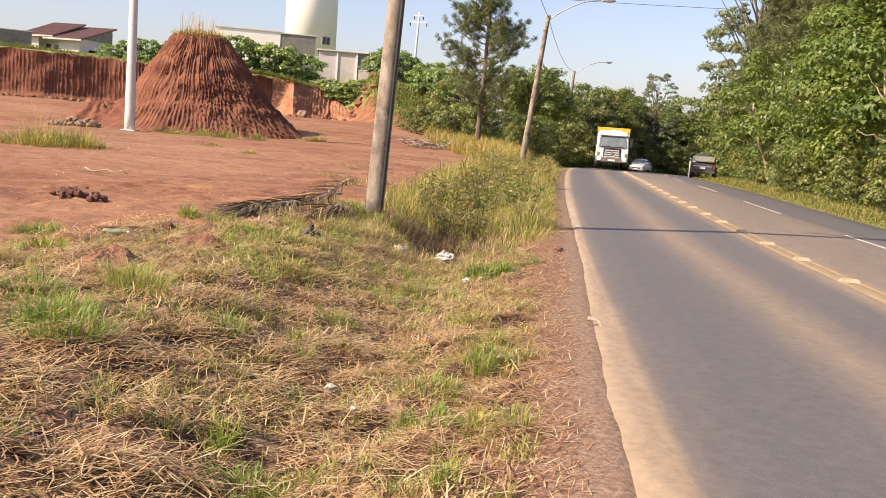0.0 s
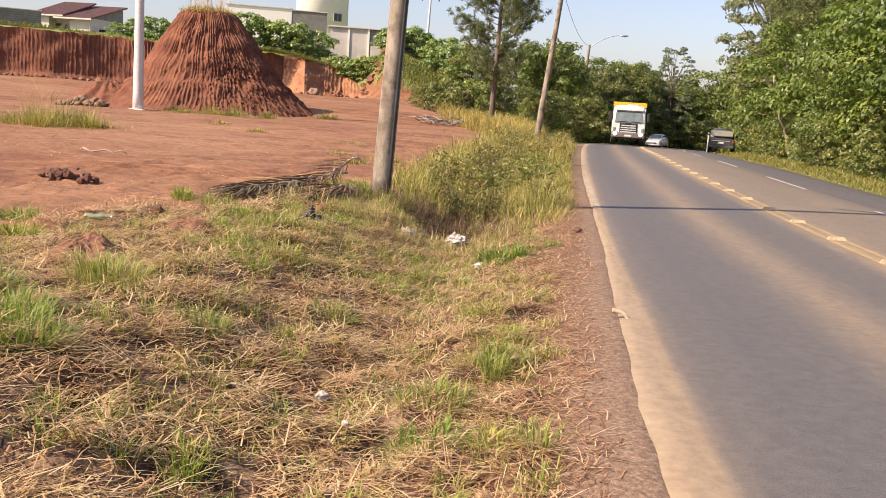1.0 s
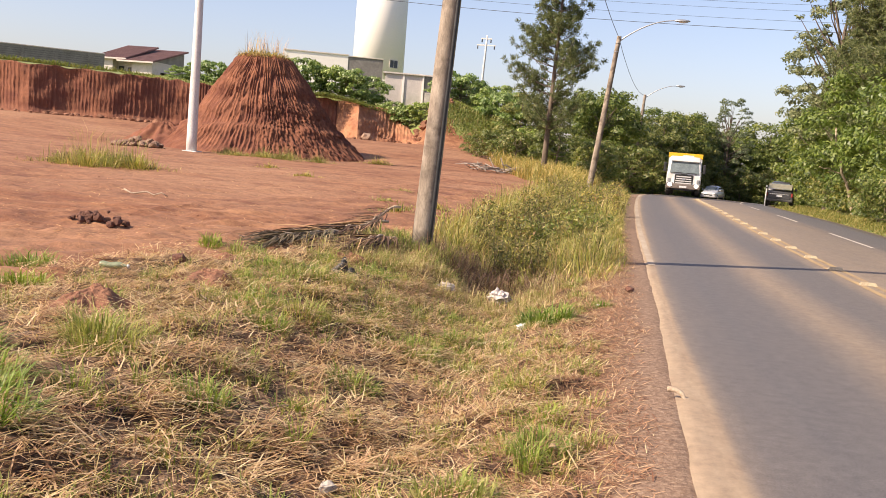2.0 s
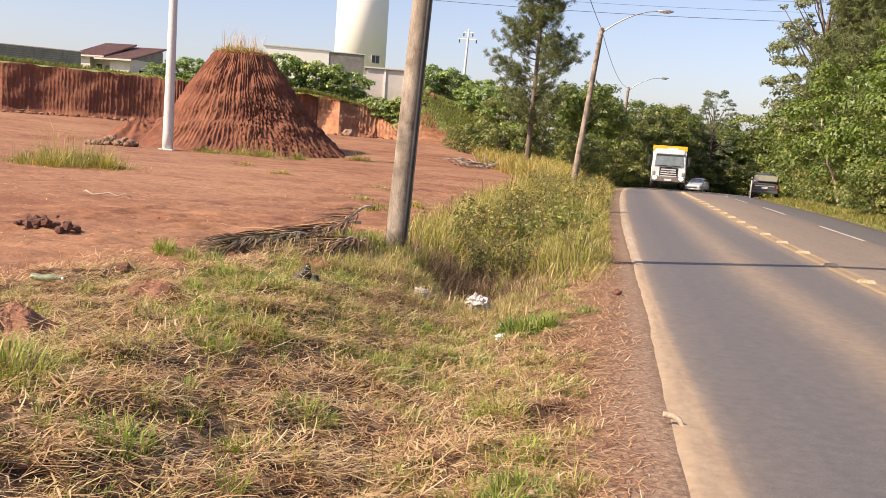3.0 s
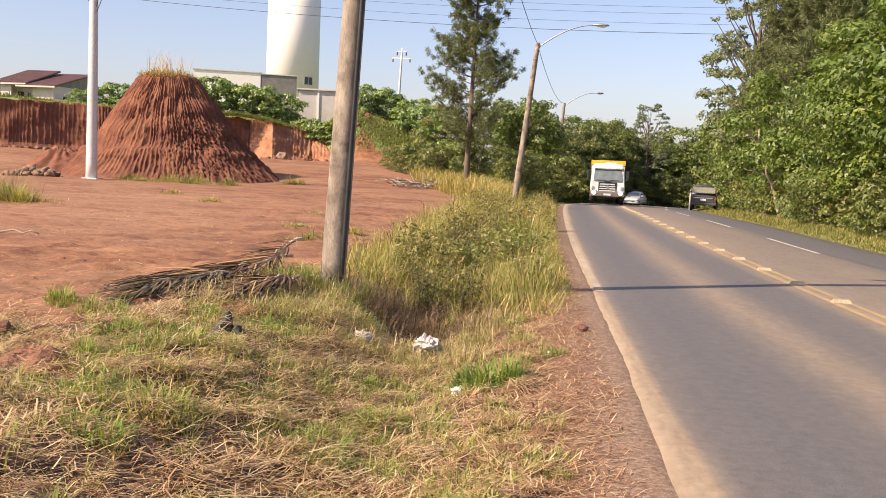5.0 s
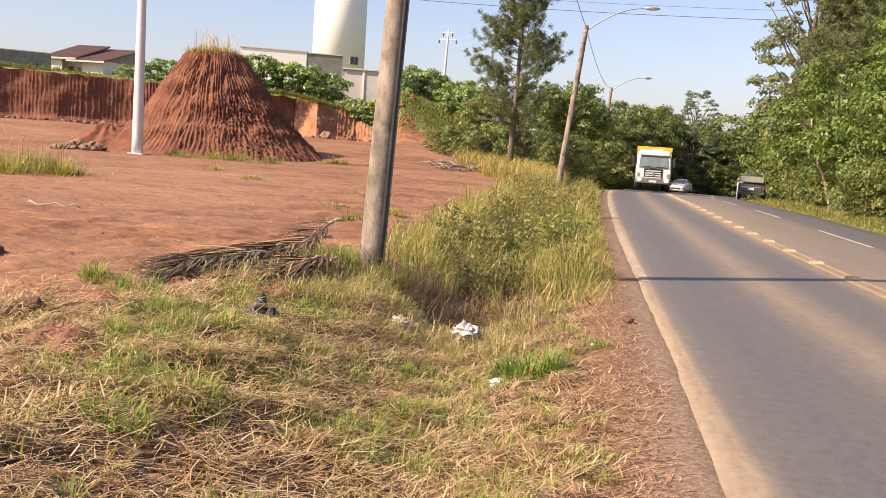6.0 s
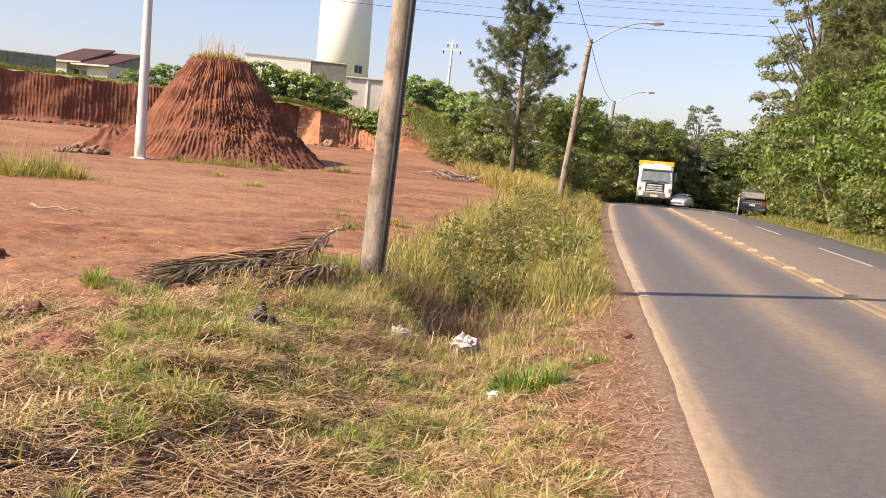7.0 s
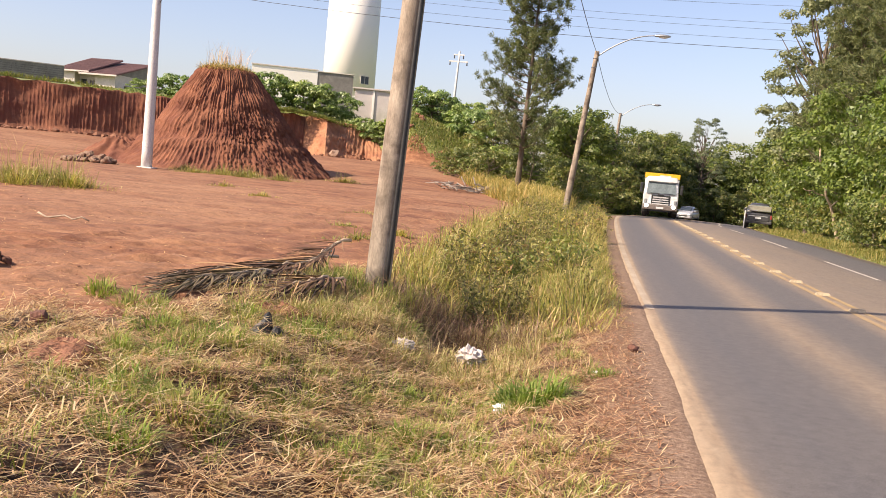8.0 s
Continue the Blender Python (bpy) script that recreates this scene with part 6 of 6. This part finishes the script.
# grass draped over the lip of the bank
n = 5200
az = np.where(R2.uniform(0, 1, n) < 0.68, R2.uniform(14.6, 24.5, n), 29.0 + 12.0 * R2.uniform(0, 1, n) ** 0.7)
hang = R2.uniform(-0.6, 1.6, n)
d = np.interp(az, AZ, BANK_D) + 1.5 + 2.9 * smooth(19.5, 17.3, az) + hang
back_d = np.interp(az, AZ, BANK_D) + 5.6
zz = lot_z(-back_d * np.sin(np.radians(az)), back_d * np.cos(np.radians(az))) + 0.12 * np.minimum(hang, 0.0) + 0.05
base = np.stack([-d * np.sin(np.radians(az)), d * np.cos(np.radians(az)), zz], -1)
v, f = blades(base, R2.uniform(0.3, 0.85, n), R2.uniform(0.03, 0.07, n), R2.uniform(0.4, 1.5, n), R2.normal(-1.3, 0.8, n), 1.3)
stuff("lip_grass", v, f, M["hill"], "green grass hanging over the lip of the clay bank")
# thicket at the end of the lot, below the slope
n = 14000
xx, yy = R2.uniform(-11, -2.6, n), R2.uniform(46, 66, n)
keep = xx > -4.2 - (yy - 46) * 0.33
xx, yy = xx[keep], yy[keep]
n = len(xx)
v, f = blades(scatter(xx, yy), R2.uniform(0.4, 1.6, n), R2.uniform(0.02, 0.045, n), R2.uniform(0.0, 1.1, n), R2.uniform(0, 6.283, n), 0.9)
stuff("thicket_grass", v, f, M["thicket"], "tall dry grass below the pine")


def build_debris():
    rng = np.random.default_rng(410)
    ob = thing("branch_heap", (-8.6, 56.5, float(ground_z(-8.6, 56.5))), "low heap of cut grey branches on red earth", "branch heap")
    for k in range(46):
        a, r = rng.uniform(0, 6.283), 2.0 * math.sqrt(rng.uniform(0, 1))
        c = np.array((r * math.cos(a), 0.6 * r * math.sin(a), rng.uniform(0.05, 0.4)))
        d = np.array((*rng.normal(0, 1, 2), rng.normal(0, 0.15)))
        d *= rng.uniform(0.4, 1.1) / np.linalg.norm(d)
        gz = float(ground_z(-8.6 + c[0], 56.5 + c[1])) - ob.location.z
        c[2] += max(0.0, gz)
        part("branch", tube_mesh("branch", np.stack([c - d, c, c + d + rng.normal(0, 0.05, 3)]), (0.035, 0.03, 0.015), M["grey_wood"], 5), None, ob)
    return ob


build_debris()

# ---- vehicles ----


def wheel(parent, x, y, r, w, name="wheel"):
    bm = bmesh.new()
    bmesh.ops.create_cone(bm, cap_ends=True, segments=28, radius1=r, radius2=r, depth=w, matrix=Matrix.Translation((x, y, r)) @ Matrix.Rotation(radians(90), 4, "Y"))
    bmesh.ops.bevel(bm, geom=[e for e in bm.edges if len(e.link_faces) == 2 and any(len(f.verts) > 6 for f in e.link_faces)], offset=0.04, segments=2, affect="EDGES")
    ob = part(name, bm, M["rubber"], parent)
    bm = bmesh.new()
    sgn = 1 if x > 0 else -1
    bmesh.ops.create_cone(bm, cap_ends=True, segments=20, radius1=r * 0.6, radius2=r * 0.5, depth=0.06, matrix=Matrix.Translation((x + sgn * (w / 2 + 0.01), y, r)) @ Matrix.Rotation(radians(90 * sgn), 4, "Y"))
    part("rim", bm, M["chrome"], ob)
    return ob


def shell(rows, half, material, name, parent, label=""):
    """A body from cross-sections (y, z bottom, z top, half width at the bottom, half width at the top), rounded."""
    ring = []
    for y, z0, z1, w0, w1 in rows:
        c = min(0.12, (z1 - z0) * 0.25)
        ring.append([(-w0, y, z0), (-w0 - 0.01, y, (z0 + z1) / 2), (-w1, y, z1 - c), (-w1 + c, y, z1), (0, y, z1 + half), (w1 - c, y, z1), (w1, y, z1 - c), (w0 + 0.01, y, (z0 + z1) / 2), (w0, y, z0), (0, y, z0)])
    v = np.array(ring, float).reshape(-1, 3)
    n, m = len(rows), 10
    f = []
    for i in range(n - 1):
        for j in range(m):
            f.append((i * m + j, i * m + (j + 1) % m, (i + 1) * m + (j + 1) % m, (i + 1) * m + j))
    bm = bmesh.new()
    vs = [bm.verts.new(p) for p in v]
    for q in f:
        bm.faces.new([vs[i] for i in q])
    bm.faces.new([vs[j] for j in range(m)][::-1])
    bm.faces.new([vs[(n - 1) * m + j] for j in range(m)])
    bmesh.ops.recalc_face_normals(bm, faces=bm.faces)
    for fc in bm.faces:
        fc.smooth = len(fc.verts) == 4
    return part(name, bm, material, parent, label)


def build_truck(x, y, z, turn):
    """A tipper lorry, its cab facing -y."""
    ob = thing("tipper_truck", (x, y, z), "white tipper truck with a yellow-edged load bed", "truck", turn=turn)
    cab = shell([(-0.05, 0.75, 1.75, 1.19, 1.17), (0.06, 0.7, 2.05, 1.23, 1.2), (0.16, 0.7, 2.5, 1.24, 1.17), (0.34, 0.7, 2.86, 1.24, 1.12), (0.75, 0.7, 2.95, 1.24, 1.12), (1.9, 0.7, 2.9, 1.24, 1.14)], 0.03, M["truck_white"], "cab", ob)
    bm = bmesh.new()
    q = [(-1.03, -0.045, 1.72), (1.03, -0.045, 1.72), (0.98, 0.235, 2.52), (-0.98, 0.235, 2.52)]
    a = [bm.verts.new(Vector(p) + Vector((0, -0.075, 0))) for p in q]
    b = [bm.verts.new(Vector(p) + Vector((0, 0.05, 0))) for p in q]
    bm.faces.new(a)
    bm.faces.new(b[::-1])
    for i in range(4):
        bm.faces.new((a[i], b[i], b[(i + 1) % 4], a[(i + 1) % 4]))
    bmesh.ops.recalc_face_normals(bm, faces=bm.faces)
    ws = part("windscreen", bm, M["windscreen"], cab, "dark reflecting windscreen")
    for sx in (-0.45, 0.5):
        part("wiper", boxes((sx - 0.32, sx + 0.32, -0.15, -0.13, 1.74, 1.77)), M["dark_metal"], cab)
    part("sun_visor", boxes((-1.02, 1.02, 0.02, 0.2, 2.58, 2.7), bevel=0.02), M["truck_white"], cab)
    part("grille_panel", boxes((-0.66, 0.66, -0.1, -0.03, 0.88, 1.62), bevel=0.03), M["dark_metal"], cab)
    for k in range(4):
        part("grille_bar", boxes((-0.6 + 0.02 * k, 0.6 - 0.02 * k, -0.16, -0.09, 0.93 + 0.16 * k, 1.02 + 0.16 * k), bevel=0.015), M["grille_grey"], cab)
    bm = bmesh.new()
    bmesh.ops.create_cone(bm, cap_ends=True, segments=20, radius1=0.11, radius2=0.11, depth=0.03, matrix=Matrix.Translation((0, -0.185, 1.28)) @ Matrix.Rotation(radians(90), 4, "X"))
    part("emblem", bm, M["chrome"], cab)
    part("maker_bar", boxes((-0.22, 0.22, -0.135, -0.1, 1.6, 1.66)), M["dark_metal"], cab)
    part("bumper", boxes((-1.22, 1.22, -0.2, 0.25, 0.56, 0.92), bevel=0.06), M["truck_bumper"], ob, "dusty dark grey bumper")
    part("lower_valance", boxes((-0.8, 0.8, -0.1, 0.25, 0.44, 0.56), bevel=0.03), M["dark_metal"], ob)
    part("number_plate", boxes((-0.26, 0.26, -0.225, -0.2, 0.64, 0.78)), M["plate"], ob)
    for s in (-1, 1):
        bm = bmesh.new()
        bmesh.ops.create_uvsphere(bm, u_segments=18, v_segments=10, radius=1.0, matrix=Matrix.Translation((s * 0.95, -0.2, 0.82)) @ Matrix.Diagonal((0.17, 0.08, 0.15, 1)))
        part("headlight", bm, M["headlight_on"], ob, "lit headlight")
        part("lamp_housing", boxes((s * 0.98 - 0.25, s * 0.98 + 0.25, -0.13, -0.02, 0.66, 1.0), bevel=0.05), M["grey_steel"], ob)
        part("indicator", boxes((s * 1.05 - 0.1, s * 1.05 + 0.1, -0.1, -0.02, 1.02, 1.3), bevel=0.04), M["grey_steel"], ob)
        arm = part("mirror", boxes((s * 1.42 - 0.1, s * 1.42 + 0.1, 0.02, 0.16, 1.75, 2.45), bevel=0.05), M["dark_metal"], ob)
        for z0, z1 in ((2.3, 2.36), (1.85, 1.9)):
            part("mirror_arm", boxes((min(s * 1.2, s * 1.36), max(s * 1.2, s * 1.36), 0.06, 0.12, z0, z1)), M["dark_metal"], arm)
        part("door_window", boxes((s * 1.235 - 0.02, s * 1.235 + 0.02, 0.5, 1.35, 1.75, 2.45), bevel=0.015), M["glass_dark"], ob)
        part("step", boxes((min(s * 0.9, s * 1.24), max(s * 0.9, s * 1.24), 0.3, 0.7, 0.36, 0.5)), M["dark_metal"], ob)
        wheel(ob, s * 1.06, 0.95, 0.52, 0.32)
        for yy in (5.2, 6.5):
            wheel(ob, s * 0.98, yy, 0.52, 0.5)
    part("chassis", boxes((-0.45, 0.45, 0.6, 7.4, 0.62, 0.9)), M["dark_metal"], ob)
    part("load_bed", boxes((-1.24, 1.24, 2.15, 7.3, 1.15, 2.98), bevel=0.04), M["truck_white"], ob)
    part("bed_edge", boxes((-1.27, 1.27, 2.1, 2.32, 2.86, 3.22), (-1.27, -1.15, 2.32, 7.35, 2.98, 3.2), (1.15, 1.27, 2.32, 7.35, 2.98, 3.2), bevel=0.02), M["truck_yellow"], ob, "yellow board round the load bed")
    part("edge_lettering", boxes((-0.2, 0.6, 2.085, 2.1, 2.98, 3.08)), M["plate"], ob)
    return ob


def build_pickup(x, y, z, turn):
    """A double-cab pickup; its tail faces -y."""
    ob = thing("pickup_truck", (x, y, z), "dark grey double-cab pickup driving away", "pickup truck", turn=turn)
    body = shell([(0.0, 0.5, 1.06, 0.88, 0.86), (0.06, 0.45, 1.12, 0.92, 0.88), (1.5, 0.4, 1.13, 0.93, 0.9), (3.6, 0.4, 1.1, 0.94, 0.9), (4.5, 0.42, 1.05, 0.93, 0.88), (5.1, 0.45, 0.95, 0.85, 0.8)], 0.02, M["car_grey"], "body", ob)
    cabin = shell([(1.35, 1.0, 1.2, 0.86, 0.84), (1.6, 1.0, 1.72, 0.85, 0.68), (2.1, 1.0, 1.82, 0.85, 0.66), (3.0, 1.0, 1.8, 0.85, 0.66), (3.7, 1.0, 1.25, 0.85, 0.76)], 0.02, M["car_grey"], "cabin", ob)
    part("rear_window", boxes((-0.62, 0.62, -0.02, 0.02, -0.2, 0.2), bevel=0.015), M["windscreen"], cabin).matrix_local = Matrix.Translation((0, 1.455, 1.5)) @ Matrix.Rotation(radians(-26), 4, "X")
    cover = part("bed_cover", boxes((-0.8, 0.8, -1.35, 0.0, -0.02, 0.02), bevel=0.012), M["tan_cover"], ob, "tan bed cover sloping down from the cabin")
    cover.matrix_local = Matrix.Translation((0, 1.4, 1.62)) @ Matrix.Rotation(radians(14), 4, "X")
    part("cover_rail", boxes((-0.82, 0.82, -1.4, -1.35, -0.03, 0.03), bevel=0.01), M["chrome"], cover)
    for s in (-0.74, 0.74):
        part("cover_prop", boxes((s - 0.012, s + 0.012, 0.16, 0.2, 1.08, 1.3)), M["dark_metal"], ob)
    part("tailgate", boxes((-0.72, 0.72, -0.03, 0.04, 0.62, 1.06), bevel=0.02), M["car_grey"], ob)
    part("tailgate_trim", boxes((-0.66, 0.66, -0.05, -0.03, 0.9, 0.96)), M["chrome"], ob)
    part("number_plate", boxes((-0.2, 0.2, -0.06, -0.04, 0.74, 0.86)), M["plate"], ob)
    part("rear_bumper", boxes((-0.92, 0.92, -0.12, 0.1, 0.42, 0.6), bevel=0.04), M["car_trim"], ob)
    for s in (-1, 1):
        part("tail_lamp", boxes((s * 0.84 - 0.06, s * 0.84 + 0.06, -0.04, 0.08, 0.76, 1.04), bevel=0.03), M["red_lens"], ob)
        part("side_window", boxes((s * 0.775 - 0.05, s * 0.775 + 0.05, 1.7, 3.1, 1.22, 1.62), bevel=0.04), M["glass_dark"], ob)
        part("side_mirror", boxes((s * 1.02 - 0.1, s * 1.02 + 0.1, 3.2, 3.32, 1.18, 1.36), bevel=0.04), M["car_grey"], ob)
        part("arch_trim", boxes((s * 0.93 - 0.02, s * 0.93 + 0.02, 0.55, 1.45, 0.62, 0.72), bevel=0.015), M["car_trim"], ob)
        wheel(ob, s * 0.83, 1.0, 0.38, 0.24)
        wheel(ob, s * 0.83, 4.15, 0.38, 0.24)
    return ob


def build_car(x, y, z, turn):
    """A pale hatchback facing -y."""
    ob = thing("car", (x, y, z), "pale silver hatchback coming over the crest", "car", turn=turn)
    shell([(0.0, 0.3, 0.62, 0.72, 0.66), (0.1, 0.22, 0.74, 0.82, 0.74), (0.9, 0.2, 0.92, 0.85, 0.8), (3.4, 0.2, 0.95, 0.85, 0.8), (3.9, 0.3, 0.9, 0.8, 0.74)], 0.03, M["car_silver"], "body", ob)
    cabin = shell([(0.85, 0.85, 0.96, 0.78, 0.74), (1.55, 0.85, 1.42, 0.76, 0.56), (2.6, 0.85, 1.47, 0.76, 0.56), (3.5, 0.85, 1.3, 0.76, 0.6), (3.8, 0.85, 0.95, 0.74, 0.7)], 0.02, M["car_silver"], "cabin", ob)
    part("windscreen", boxes((-0.6, 0.6, -0.015, 0.015, -0.34, 0.34), bevel=0.01), M["windscreen"], cabin).matrix_local = Matrix.Translation((0, 1.17, 1.2)) @ Matrix.Rotation(radians(-57), 4, "X")
    part("grille", boxes((-0.45, 0.45, -0.03, 0.05, 0.42, 0.54), bevel=0.02), M["dark_metal"], ob)
    part("number_plate", boxes((-0.2, 0.2, -0.04, -0.02, 0.32, 0.42)), M["plate"], ob)
    for s in (-1, 1):
        bm = bmesh.new()
        bmesh.ops.create_uvsphere(bm, u_segments=14, v_segments=8, radius=1.0, matrix=Matrix.Translation((s * 0.6, 0.05, 0.62)) @ Matrix.Diagonal((0.17, 0.1, 0.09, 1)))
        part("headlight", bm, M["lamp_glass"], ob)
        part("side_mirror", boxes((s * 0.93 - 0.09, s * 0.93 + 0.09, 1.15, 1.25, 0.95, 1.08), bevel=0.03), M["car_silver"], ob)
        part("side_window", boxes((s * 0.71 - 0.04, s * 0.71 + 0.04, 1.6, 3.2, 0.98, 1.3), bevel=0.03), M["glass_dark"], ob)
        wheel(ob, s * 0.76, 0.75, 0.29, 0.19)
        wheel(ob, s * 0.76, 3.2, 0.29, 0.19)
    return ob


def heading(y):
    return -math.degrees(math.atan2(float(road_x(y + 3) - road_x(y - 3)), 6.0))


build_truck(3.2, 71.0, float(road_z(2.0, 70.0)), heading(72) * 0.35)
build_pickup(9.85, 69.5, float(road_z(8.0, 71.0)), heading(71) - 3)
build_car(7.15, 104.0, float(road_z(1.8, 105.0)), heading(105) - 4)


def build_dead_tree(x, y):
    """A bare grey trunk leaning out of the wood, with a few forked limbs."""
    rng = np.random.default_rng(431)
    ob = thing("dead_tree", (x, y, float(ground_z(x, y))), "bare pale leaning trunk with forked dead limbs", "dead tree")
    p = lerp((0, 0, -0.2), (-1.7, -0.4, 4.6), 10) + rng.normal(0, 0.05, (10, 3))
    part("trunk", tube_mesh("trunk", p, np.linspace(0.10, 0.04, 10), M["pale_wood"], 8), None, ob)
    for k, d in ((4, (1.1, 0, 1.2)), (5, (-1.2, -0.2, 0.3)), (7, (-0.8, 0.1, 1.0)), (6, (0.5, -0.3, 1.3))):
        part("limb", tube_mesh("limb", lerp(p[k], p[k] + np.array(d), 6) + rng.normal(0, 0.04, (6, 3)), np.linspace(0.045, 0.015, 6), M["pale_wood"], 6), None, ob)
    return ob


build_dead_tree(float(road_x(52.0)) + WIDTH + 3.2, 52.0)
build_dead_tree(12.0, 30.5)


def build_marker_post(x, y):
    ob = thing("marker_post", (x, y, float(ground_z(x, y))), "thin pale roadside marker post at the wood's edge", "post")
    part("shaft", tube_mesh("shaft", lerp((0, 0, -0.1), (0.02, 0, 1.5), 4), 0.045, M["pale_pole"], 8), None, ob)
    part("reflector", boxes((-0.03, 0.07, -0.06, -0.045, 1.3, 1.42)), M["dark_metal"], ob)
    return ob


build_marker_post(8.75, 68.0)
